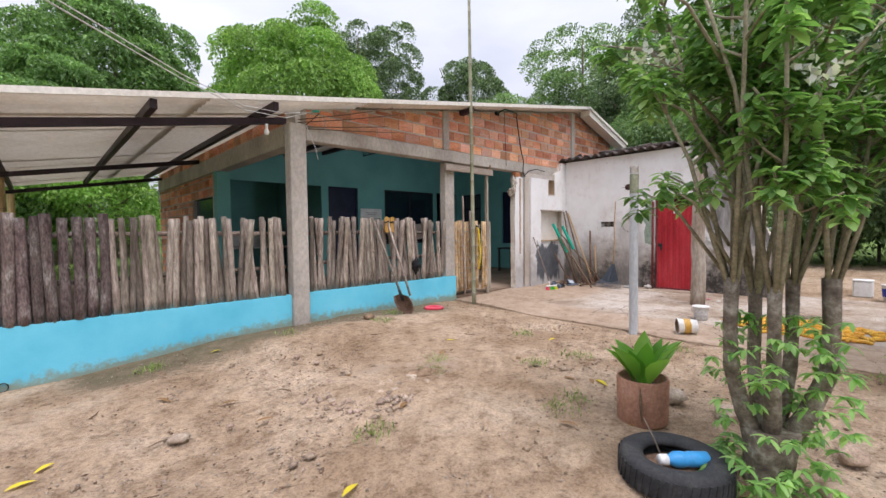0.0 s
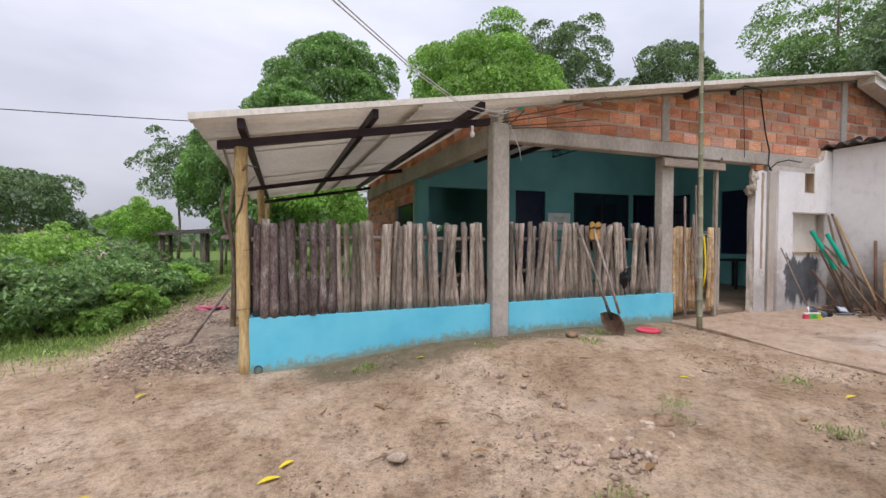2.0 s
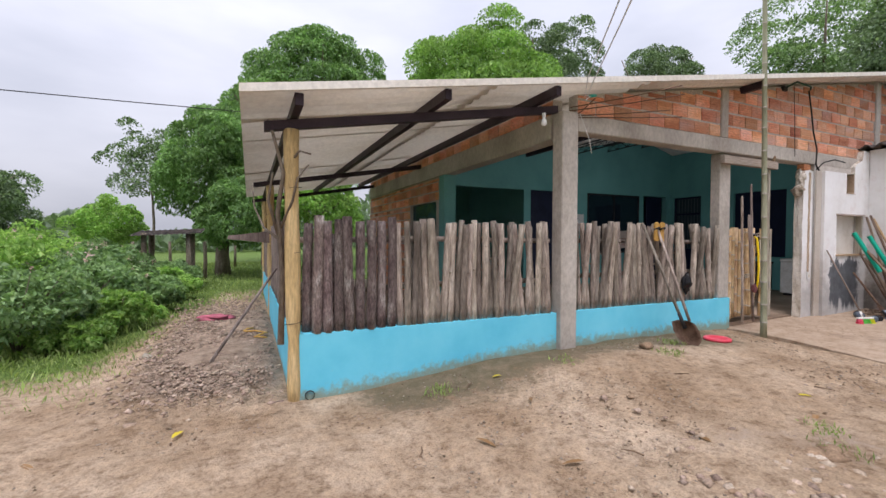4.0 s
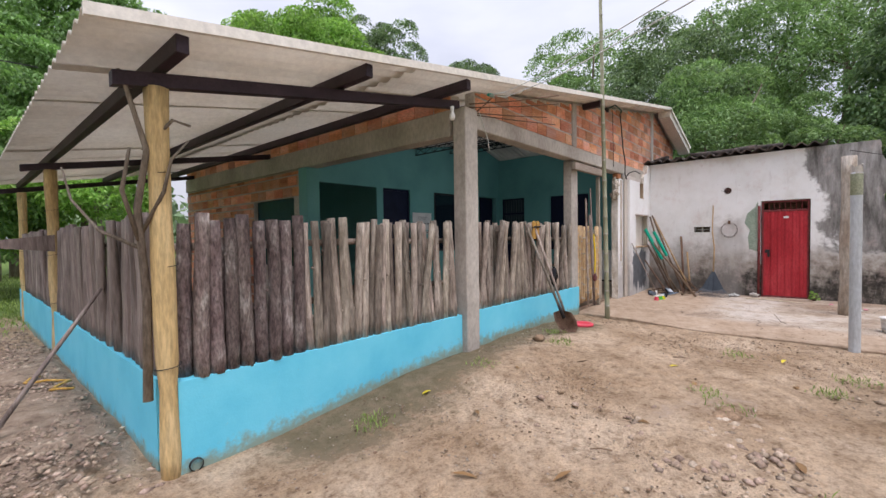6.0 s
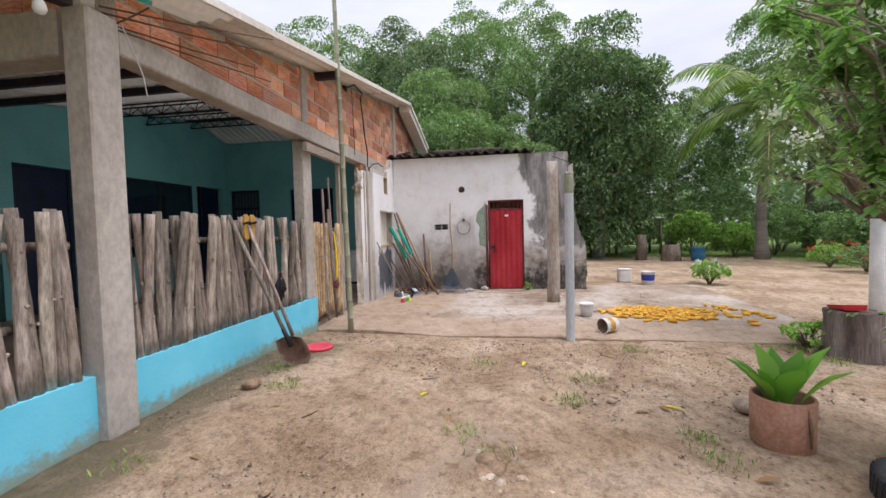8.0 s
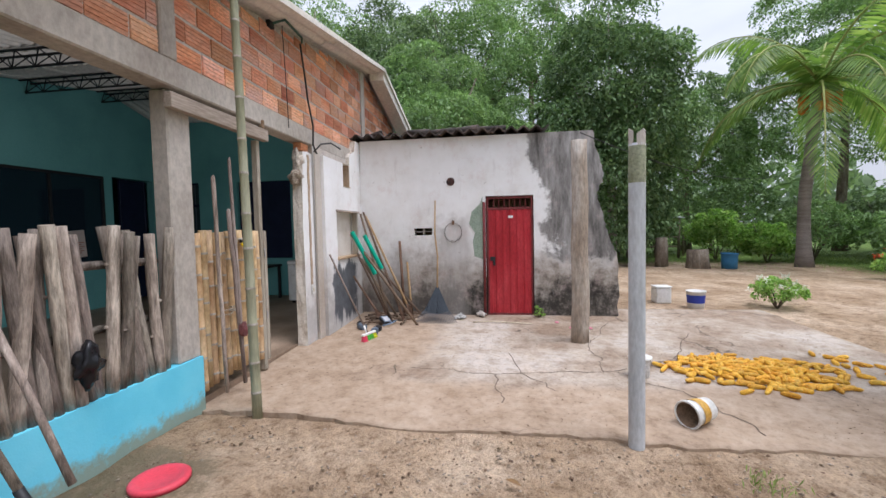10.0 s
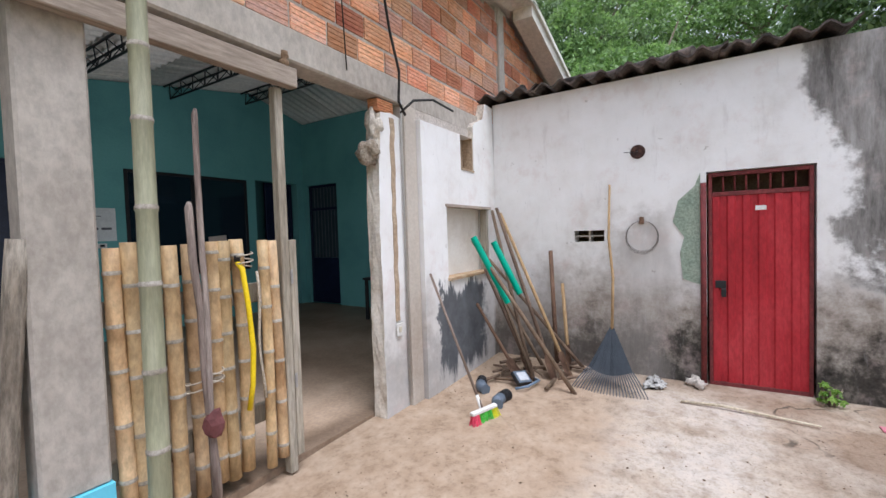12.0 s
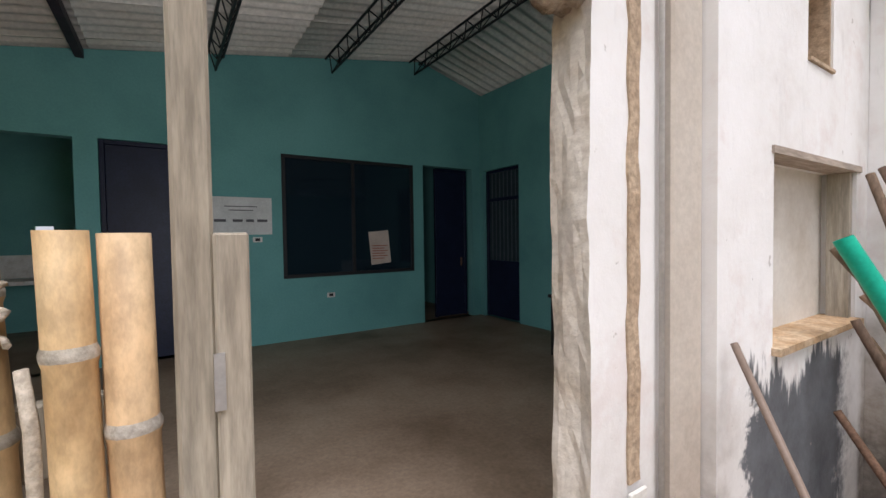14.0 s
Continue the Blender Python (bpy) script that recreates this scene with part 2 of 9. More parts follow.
def white_wall_material():
    """Old whitewash: damp mould from the ground up, a bare cement stretch at one end, soot, hairline streaks."""
    m, nt, geo, sep, p = blank("weathered_whitewash")
    pos = geo.outputs["Position"]
    n1, n2, n3 = noise_of(nt, pos, 1.3, 6, 0.65), noise_of(nt, pos, 6, 6, 0.75), noise_of(nt, pos, 40, 4, 0.7)
    mp = nt.nodes.new("ShaderNodeMapping")
    mp.inputs["Scale"].default_value = (4, 4, 0.9)
    nt.links.new(pos, mp.inputs[0])
    streak = noise_of(nt, mp.outputs[0], 1.6, 5, 0.7)
    col = ramp_of(nt, n1, [(0.68, 0.655, 0.63), (0.79, 0.785, 0.775), (0.84, 0.84, 0.84)], 0.32, 0.62)
    col = mix_of(nt, range_of(nt, streak, 0.6, 0.74, 0, 0.25), col, (0.42, 0.38, 0.36))
    # damp zone
    zz = math_of(nt, "ADD", sep.outputs[2], math_of(nt, "MULTIPLY", math_of(nt, "SUBTRACT", n1, 0.5), 1.5))
    zz = math_of(nt, "ADD", zz, math_of(nt, "MULTIPLY", math_of(nt, "SUBTRACT", n2, 0.5), 0.5))
    wet_side = range_of(nt, sep.outputs[0], 9.5, 9.6, 0.3, 1.0)
    damp = math_of(nt, "MULTIPLY", range_of(nt, zz, 0.75, 1.5, 1, 0), wet_side)
    col = mix_of(nt, damp, col, ramp_of(nt, n2, [(0.2, 0.17, 0.14), (0.36, 0.32, 0.28), (0.5, 0.47, 0.43)], 0.3, 0.7))
    low = math_of(nt, "MULTIPLY", range_of(nt, zz, 0.45, 0.85, 1, 0), wet_side)
    col = mix_of(nt, low, col, ramp_of(nt, n2, [(0.025, 0.023, 0.02), (0.075, 0.067, 0.058), (0.26, 0.235, 0.2)], 0.33, 0.7))
    # rain-washed smear under the wire coil and a sooty corner, on the annex side only
    soft = math_of(nt, "MULTIPLY", math_of(nt, "SUBTRACT", n1, 0.5), 0.9)
    sy = math_of(nt, "ADD", sep.outputs[1], soft)
    smear = math_of(nt, "MULTIPLY", range_of(nt, sy, 3.22, 3.42), range_of(nt, sy, 3.75, 4.05, 1, 0))
    smear = math_of(nt, "MULTIPLY", smear, math_of(nt, "MULTIPLY", range_of(nt, zz, 1.6, 2.05, 1, 0), range_of(nt, sep.outputs[0], 9.55, 9.6)))
    col = mix_of(nt, math_of(nt, "MULTIPLY", smear, 0.55), col, ramp_of(nt, streak, [(0.24, 0.22, 0.2), (0.42, 0.39, 0.36)], 0.35, 0.65))
    corner = math_of(nt, "MULTIPLY", math_of(nt, "MULTIPLY", range_of(nt, sy, 3.5, 4.6), range_of(nt, zz, 1.1, 1.75, 1, 0)), range_of(nt, sep.outputs[0], 9.55, 9.6))
    col = mix_of(nt, math_of(nt, "MULTIPLY", corner, 0.35), col, (0.34, 0.3, 0.26))
    # bare cement end of the annex wall
    yy = math_of(nt, "ADD", sep.outputs[1], math_of(nt, "MULTIPLY", math_of(nt, "SUBTRACT", n1, 0.5), 1.3))
    yy = math_of(nt, "ADD", yy, math_of(nt, "MULTIPLY", sep.outputs[2], -0.12))
    bare = math_of(nt, "MULTIPLY", range_of(nt, yy, 1.82, 1.95, 1, 0), range_of(nt, zz, 1.05, 1.25))
    cem = ramp_of(nt, streak, [(0.1, 0.095, 0.09), (0.25, 0.24, 0.23), (0.4, 0.39, 0.38)], 0.35, 0.68)
    col = mix_of(nt, bare, col, cem)
    tint = noise_of(nt, pos, 2.7, 5, 0.7)
    col = mix_of(nt, range_of(nt, tint, 0.52, 0.68, 0, 0.3), col, (0.62, 0.5, 0.47))
    col = mix_of(nt, range_of(nt, noise_of(nt, mp.outputs[0], 3.4, 5, 0.75), 0.56, 0.7, 0, 0.18), col, (0.5, 0.5, 0.5))
    # a slate-grey painted patch under the niche, run and worn at its edges
    ragged = math_of(nt, "MULTIPLY", math_of(nt, "SUBTRACT", streak, 0.5), 0.9)
    px = math_of(nt, "ADD", sep.outputs[0], math_of(nt, "MULTIPLY", math_of(nt, "SUBTRACT", n2, 0.5), 0.5))
    pz = math_of(nt, "ADD", sep.outputs[2], ragged)
    slate = math_of(nt, "MULTIPLY", range_of(nt, px, 8.3, 8.36), range_of(nt, px, 9.2, 9.4, 1, 0))
    slate = math_of(nt, "MULTIPLY", slate, math_of(nt, "MULTIPLY", range_of(nt, pz, 1.12, 1.2, 1, 0), range_of(nt, pz, 0.28, 0.42)))
    slate = math_of(nt, "MULTIPLY", slate, range_of(nt, sep.outputs[1], 5.14, 5.16))
    col = mix_of(nt, math_of(nt, "MULTIPLY", slate, 0.92), col, ramp_of(nt, n2, [(0.04, 0.045, 0.055), (0.09, 0.1, 0.115)]))
    pit = range_of(nt, noise_of(nt, pos, 13, 3, 0.6), 0.7, 0.74)
    col = mix_of(nt, math_of(nt, "MULTIPLY", pit, 0.5), col, (0.3, 0.27, 0.24))
    h = math_of(nt, "ADD", math_of(nt, "MULTIPLY", n2, 0.9), math_of(nt, "MULTIPLY", n3, 0.4))
    h = math_of(nt, "SUBTRACT", h, pit)
    finish(nt, p, col, 0.88, h, 0.22, 0.012, spec=0.2)
    return m


def cyan_material():
    m, nt, geo, sep, p = blank("cyan_paint")
    pos = geo.outputs["Position"]
    n1, n2, n3 = noise_of(nt, pos, 1.5, 5), noise_of(nt, pos, 9, 5, 0.7), noise_of(nt, pos, 70, 3)
    col = ramp_of(nt, n1, [(0.12, 0.56, 0.76), (0.16, 0.63, 0.82), (0.2, 0.67, 0.85)])
    zz = math_of(nt, "ADD", math_of(nt, "SUBTRACT", sep.outputs[2], math_of(nt, "MULTIPLY", range_of(nt, sep.outputs[0], -0.6, 2.6), 0.2)), math_of(nt, "MULTIPLY", math_of(nt, "SUBTRACT", n2, 0.5), 0.35))
    col = mix_of(nt, range_of(nt, zz, 0.02, 0.15, 0.8, 0), col, (0.26, 0.25, 0.14))
    col = mix_of(nt, range_of(nt, n2, 0.66, 0.72, 0, 0.35), col, (0.3, 0.42, 0.42))
    finish(nt, p, col, 0.7, math_of(nt, "ADD", n2, math_of(nt, "MULTIPLY", n3, 0.4)), 0.25, 0.01)
    return m


MAT_EARTH, MAT_SLAB, MAT_WHITE, MAT_CYAN = ground_material(), slab_material(), white_wall_material(), cyan_material()
MAT_CONCRETE = M("raw_concrete", [(0.36, 0.32, 0.28), (0.47, 0.43, 0.38), (0.56, 0.52, 0.47)], 1.6, 25, 0.9, 0.35, 0.01, stretch=(1, 1, 0.6), grain=0.2)
MAT_BRICK = M("hollow_clay_brick", [(0.52, 0.18, 0.1), (0.74, 0.33, 0.19), (0.8, 0.45, 0.31), (0.76, 0.5, 0.43)], 1.6, 45, 0.9, 0.3, 0.006, rand=0.36, stretch=(0.5, 0.5, 2))
MAT_MORTAR = M("cement_mortar", [(0.46, 0.41, 0.36), (0.6, 0.55, 0.5)], 5, 50, 0.95, 0.5, 0.01)
MAT_SHEET = M("fibre_cement_sheet", [(0.7, 0.65, 0.57), (0.8, 0.76, 0.69), (0.84, 0.81, 0.75)], 0.9, 18, 0.85, 0.15, 0.006, rand=0.07, grain=0.16)


def porch_sheet_material():
    """Pale roofing over the porch, its translucency added to brighten the shaded underside."""
    m = M("pale_translucent_sheet", [(0.72, 0.67, 0.59), (0.8, 0.76, 0.69), (0.84, 0.81, 0.75)], 0.9, 18, 0.8, 0.15, 0.006, grain=0.1)
    nt = m.node_tree
    p = nt.nodes["Principled BSDF"]
    tr = nt.nodes.new("ShaderNodeBsdfTranslucent")
    nt.links.new(p.inputs["Base Color"].links[0].from_socket, tr.inputs["Color"])
    mx = nt.nodes.new("ShaderNodeMixShader")
    mx.inputs[0].default_value = 0.42
    nt.links.new(p.outputs[0], mx.inputs[1])
    nt.links.new(tr.outputs[0], mx.inputs[2])
    nt.links.new(mx.outputs[0], nt.nodes["Material Output"].inputs["Surface"])
    return m


MAT_PORCHSHEET = porch_sheet_material()
MAT_STEEL = M("dark_painted_steel", [(0.025, 0.015, 0.022), (0.05, 0.03, 0.042)], 5, 60, 0.55, 0.15, 0.004, grain=0.25)
MAT_POLE = M("weathered_grey_pole", [(0.19, 0.15, 0.12), (0.35, 0.29, 0.24), (0.54, 0.47, 0.4)], 9, 42, 0.9, 0.9, 0.016, stretch=(1, 1, 0.2), rand=0.5, local=True, grain=0.5)
MAT_BARKPOLE = M("barky_dark_pole", [(0.11, 0.075, 0.07), (0.23, 0.17, 0.16), (0.3, 0.24, 0.22), (0.58, 0.52, 0.48)], 11, 60, 0.95, 1.0, 0.03, stretch=(1, 1, 0.35), rand=0.38, local=True, grain=0.6)
MAT_POLE_END = M("sawn_pole_end", [(0.34, 0.26, 0.2), (0.5, 0.42, 0.34)], 12, 60, 0.9, 0.3, 0.005, rand=0.2)
MAT_SLABWOOD = M("barky_slab_wood", [(0.13, 0.1, 0.085), (0.26, 0.205, 0.18), (0.4, 0.34, 0.3)], 8, 55, 0.95, 0.7, 0.015, stretch=(1, 1, 0.12), rand=0.3, local=True)
MAT_BAMBOO = M("dry_bamboo", [(0.36, 0.215, 0.1), (0.54, 0.37, 0.2), (0.63, 0.47, 0.28)], 6, 30, 0.55, 0.3, 0.006, stretch=(1, 1, 0.5), rand=0.22, local=True, grain=0.3)
MAT_GREEN_BAMBOO = M("greyish_green_bamboo", [(0.2, 0.2, 0.12), (0.3, 0.3, 0.2), (0.4, 0.39, 0.29)], 4, 50, 0.5, 0.15, 0.004, stretch=(1, 1, 0.15), local=True, grain=0.25)
MAT_NODE = M("bamboo_node", [(0.3, 0.26, 0.2), (0.55, 0.51, 0.45)], 9, 60, 0.75, 0.4, 0.005, rand=0.2, local=True)
MAT_YPOST = M("peeled_yellow_trunk", [(0.42, 0.27, 0.1), (0.64, 0.47, 0.22), (0.72, 0.58, 0.34)], 4, 45, 0.7, 0.35, 0.01, stretch=(1, 1, 0.16), rand=0.1, local=True)
MAT_WOOD = M("grey_sawn_timber", [(0.25, 0.21, 0.16), (0.38, 0.34, 0.27), (0.48, 0.44, 0.37)], 6, 60, 0.85, 0.35, 0.006, stretch=(1, 1, 0.1), rand=0.12)
MAT_PLANK = M("pale_sawn_plank", [(0.32, 0.26, 0.21), (0.47, 0.4, 0.34)], 6, 60, 0.85, 0.35, 0.006, stretch=(0.1, 1, 1))
MAT_TEAL = M("teal_wall_paint", [(0.115, 0.315, 0.31), (0.14, 0.365, 0.355), (0.16, 0.405, 0.395)], 1.1, 40, 0.75, 0.12, 0.004, grain=0.08)
MAT_FLOOR = M("worn_cement_floor", [(0.17, 0.115, 0.075), (0.29, 0.21, 0.15), (0.37, 0.285, 0.21)], 1.0, 30, 0.5, 0.15, 0.006, grain=0.2)
MAT_BROWN = M("rough_brown_plaster", [(0.38, 0.28, 0.19), (0.5, 0.39, 0.28)], 6, 50, 0.95, 0.5, 0.01)
MAT_CRUMBLE = M("crumbling_masonry", [(0.5, 0.42, 0.33), (0.66, 0.6, 0.52), (0.78, 0.75, 0.69)], 7, 40, 0.95, 0.8, 0.02)
MAT_RED = M("faded_red_paint", [(0.3, 0.014, 0.02), (0.42, 0.025, 0.035), (0.5, 0.05, 0.06)], 2.5, 40, 0.5, 0.15, 0.004, stretch=(1, 1, 0.4), grain=0.2)
MAT_DARK = plain("near_black_iron", (0.02, 0.02, 0.022), 0.5)
MAT_ROOFTILE = M("sooty_corrugated_tile", [(0.03, 0.027, 0.026), (0.085, 0.07, 0.062), (0.16, 0.12, 0.1)], 5, 40, 0.9, 0.5, 0.01)
MAT_TRUNK = M("grey_brown_bark", [(0.1, 0.075, 0.055), (0.2, 0.16, 0.12), (0.3, 0.26, 0.21)], 5, 40, 0.95, 0.7, 0.02, stretch=(1, 1, 0.3))
MAT_MANGO = leaf_mat("mango_leaf", [(0.11, 0.2, 0.07), (0.18, 0.31, 0.11), (0.27, 0.42, 0.15)], 0.35)
MAT_MANGO_BRIGHT = leaf_mat("bright_mango_leaf", [(0.14, 0.26, 0.06), (0.23, 0.39, 0.095), (0.34, 0.5, 0.14)], 0.35)
MAT_DARKLEAF = leaf_mat("dark_green_leaf", [(0.1, 0.15, 0.085), (0.17, 0.24, 0.135), (0.26, 0.345, 0.19)], 0.3)
MAT_MIDLEAF = leaf_mat("mid_green_leaf", [(0.12, 0.2, 0.09), (0.2, 0.305, 0.135), (0.3, 0.42, 0.19)], 0.35)
MAT_DEEPLEAF = leaf_mat("deep_green_leaf", [(0.085, 0.145, 0.07), (0.145, 0.23, 0.105), (0.24, 0.34, 0.16)], 0.3)
MAT_BUSH = leaf_mat("bush_leaf", [(0.16, 0.29, 0.075), (0.28, 0.45, 0.12), (0.42, 0.56, 0.19)], 0.45)
MAT_GRASS = leaf_mat("grass_blade", [(0.14, 0.2, 0.05), (0.24, 0.33, 0.09), (0.36, 0.42, 0.16)], 0.3)
MAT_SHRUB = leaf_mat("plumeria_leaf", [(0.11, 0.22, 0.07), (0.2, 0.37, 0.11), (0.35, 0.52, 0.19)], 0.5, 0.35)


# ---- building helpers ----
def bm_object(name, bm, mat, parent=None, label=""):
    me = bpy.data.meshes.new(name)
    bm.normal_update()
    bm.to_mesh(me)
    bm.free()
    for one in (mat if isinstance(mat, (list, tuple)) else [mat]):
        me.materials.append(one)
    ob = new(name, me)
    if parent is not None:
        ob.parent = parent
    if label:
        ob["label"] = label
    return ob


def part(name, bm, material, parent, label=""):
    return bm_object(name, bm, material, parent, label)


def thing(name, loc, label, category, group="", kind=""):
    ob = new(name)
    ob.location = loc
    ob.empty_display_size = 0.1
    return tagged(ob, label, category, group, kind)


def structure(name, bm, mat, label="", category=""):
    return tagged(bm_object(name, bm, mat), label, category, kind="structure")


def smooth(ob):
    ob.data.polygons.foreach_set("use_smooth", [True] * len(ob.data.polygons))
    return ob


def box(bm, x0, x1, y0, y1, z0, z1, bevel=0.0, mi=0):
    vs = [bm.verts.new((x, y, z)) for z in (z0, z1) for x, y in ((x0, y0), (x1, y0), (x1, y1), (x0, y1))]
    fs = [bm.faces.new([vs[i] for i in f]) for f in ((3, 2, 1, 0), (4, 5, 6, 7), (0, 1, 5, 4), (1, 2, 6, 5), (2, 3, 7, 6), (3, 0, 4, 7))]
    for f in fs:
        f.material_index = mi
    if bevel:
        bmesh.ops.bevel(bm, geom=list({e for f in fs for e in f.edges}), offset=bevel, segments=1, affect="EDGES")
    return bm


def boxes(*rows, bevel=0.0):
    bm = bmesh.new()
    for r in rows:
        box(bm, *r, bevel=bevel)
    return bm


def prism(bm, lower, upper, mi=0):
    """A solid between two rings of equally many corners, both counter-clockwise seen from the upper side."""
    a, b = [bm.verts.new(p) for p in lower], [bm.verts.new(p) for p in upper]
    n = len(a)
    fs = [bm.faces.new(a[::-1]), bm.faces.new(b)]
    fs += [bm.faces.new((a[i], a[(i + 1) % n], b[(i + 1) % n], b[i])) for i in range(n)]
    for f in fs:
        f.material_index = mi
    return bm


def tube(bm, pts, radii, sides=8, cap=True, mi=0, wobble=0.0, rng=random):
    """A round bar along a line of points with a radius for each."""
    pts = [Vector(p) for p in pts]
    if isinstance(radii, (int, float)):
        radii = [radii] * len(pts)
    rings = []
    prev = None
    for i, p in enumerate(pts):
        d = (pts[min(i + 1, len(pts) - 1)] - pts[max(i - 1, 0)]).normalized()
        if prev is None:
            u = d.cross(Vector((0, 0, 1)) if abs(d.z) < 0.9 else Vector((1, 0, 0))).normalized()
        else:
            u = (prev - d * prev.dot(d)).normalized()
        prev = u
        w = d.cross(u)
        ring = []
        for k in range(sides):
            a = 2 * math.pi * k / sides
            r = radii[i] * (1 + (rng.uniform(-wobble, wobble) if wobble else 0))
            ring.append(bm.verts.new(p + (u * math.cos(a) + w * math.sin(a)) * r))
        rings.append(ring)
    for a, b in zip(rings, rings[1:]):
        for k in range(sides):
            f = bm.faces.new((a[k], a[(k + 1) % sides], b[(k + 1) % sides], b[k]))
            f.smooth, f.material_index = True, mi
    if cap:
        for ring in (rings[0][::-1], rings[-1]):
            bm.faces.new(ring).material_index = mi
    return bm


def lathe(bm, profile, centre=(0, 0, 0), sides=24, mi=0):
    """A body of revolution about z from (radius, height) pairs."""
    c = Vector(centre)
    rings = [[bm.verts.new(c + Vector((r * math.cos(2 * math.pi * k / sides), r * math.sin(2 * math.pi * k / sides), z))) for k in range(sides)] for r, z in profile]
    for a, b in zip(rings, rings[1:]):
        for k in range(sides):
            f = bm.faces.new((a[k], a[(k + 1) % sides], b[(k + 1) % sides], b[k]))
            f.smooth, f.material_index = True, mi
    return bm


def np_mesh(name, verts, faces, mat, parent=None, sm=False):
    verts, faces = np.asarray(verts, dtype=np.float32), np.asarray(faces, dtype=np.int32)
    me = bpy.data.meshes.new(name)
    n, k = faces.shape
    me.vertices.add(len(verts))
    me.vertices.foreach_set("co", verts.ravel())
    me.loops.add(n * k)
    me.loops.foreach_set("vertex_index", faces.ravel())
    me.polygons.add(n)
    me.polygons.foreach_set("loop_start", np.arange(n, dtype=np.int32) * k)
    me.update(calc_edges=True)
    if sm:
        me.polygons.foreach_set("use_smooth", np.ones(n, dtype=bool))
    me.materials.append(mat)
    ob = new(name, me)
    if parent is not None:
        ob.parent = parent
    return ob


def leaf_cards(centres, along, length, width, rng, fold=0.15):
    """Pointed leaves: a folded rhomb for each centre, along its own direction."""
    n = len(centres)
    along = along / np.linalg.norm(along, axis=1, keepdims=True)
    side = np.cross(along, rng.normal(size=(n, 3)) * 0.6 + np.array([0, 0, 1.0]))
    side /= np.linalg.norm(side, axis=1, keepdims=True) + 1e-6
    up = np.cross(side, along)
    L, W = length.reshape(-1, 1), width.reshape(-1, 1)
    base = centres - along * L * 0.5
    tip = centres + along * L * 0.5 - up * L * 0.12
    mid = centres + along * L * 0.05 + up * W * fold
    v = np.stack([base, mid + side * W * 0.5, tip, mid - side * W * 0.5], 1).reshape(-1, 3)
    f = np.arange(n * 4).reshape(-1, 4)
    return v, f


def sstep(a, b, v):
    t = np.clip((np.asarray(v, dtype=float) - a) / (b - a), 0, 1)
    return t * t * (3 - 2 * t)


def ground_z(x, y):
    """The yard: nearly level, rising gently to the east and along the front of the house."""
    x, y = np.asarray(x, dtype=float), np.asarray(y, dtype=float)
    bank = 0.16 * sstep(2.8, 5.2, y) * sstep(-0.7, 2.4, x) * (1 - 0.75 * sstep(3.4, 6.0, x))
    return 0.019 * np.clip(x, 0, 10) + bank - 0.05 * sstep(1.6, 0.2, y) * sstep(6.0, 3.0, x)


def gz(x, y):
    return float(ground_z(x, y))


def roof_z(x):
    return 2.66 + 0.174 * (x + 1.0) if x < 10.34 else 2.66 + 0.174 * 11.34 - 0.28 * (x - 10.34)


def wall_cells(axis, c0, c1, u0, u1, z0, top, openings, mi=0):
    """A wall along x or y between c0 and c1 across, with rectangular openings through it; top may be a function of u."""
    bm = bmesh.new()
    topf = top if callable(top) else (lambda u: top)
    us = sorted({u0, u1, *[o[0] for o in openings], *[o[1] for o in openings], *([10.34] if axis == "x" and callable(top) and u0 < 10.34 < u1 else [])})
    zs = sorted({z0, *[o[2] for o in openings], *[o[3] for o in openings]})
    for a, b in zip(us, us[1:]):
        for k, z in enumerate(zs):
            last = k == len(zs) - 1
            zm = z + 0.001 if last else (z + zs[k + 1]) / 2
            if any(o[0] <= (a + b) / 2 <= o[1] and o[2] <= zm <= o[3] and not (last and z >= o[3]) for o in openings):
                continue
            za, zb = (topf(a), topf(b)) if last else (zs[k + 1], zs[k + 1])
            if axis == "x":
                prism(bm, [(a, c0, z), (b, c0, z), (b, c1, z), (a, c1, z)], [(a, c0, za), (b, c0, zb), (b, c1, zb), (a, c1, za)])
            else:
                prism(bm, [(c0, a, z), (c1, a, z), (c1, b, z), (c0, b, z)], [(c0, a, za), (c1, a, za), (c1, b, zb), (c0, b, zb)])
    bmesh.ops.remove_doubles(bm, verts=bm.verts, dist=0.0005)
    return bm


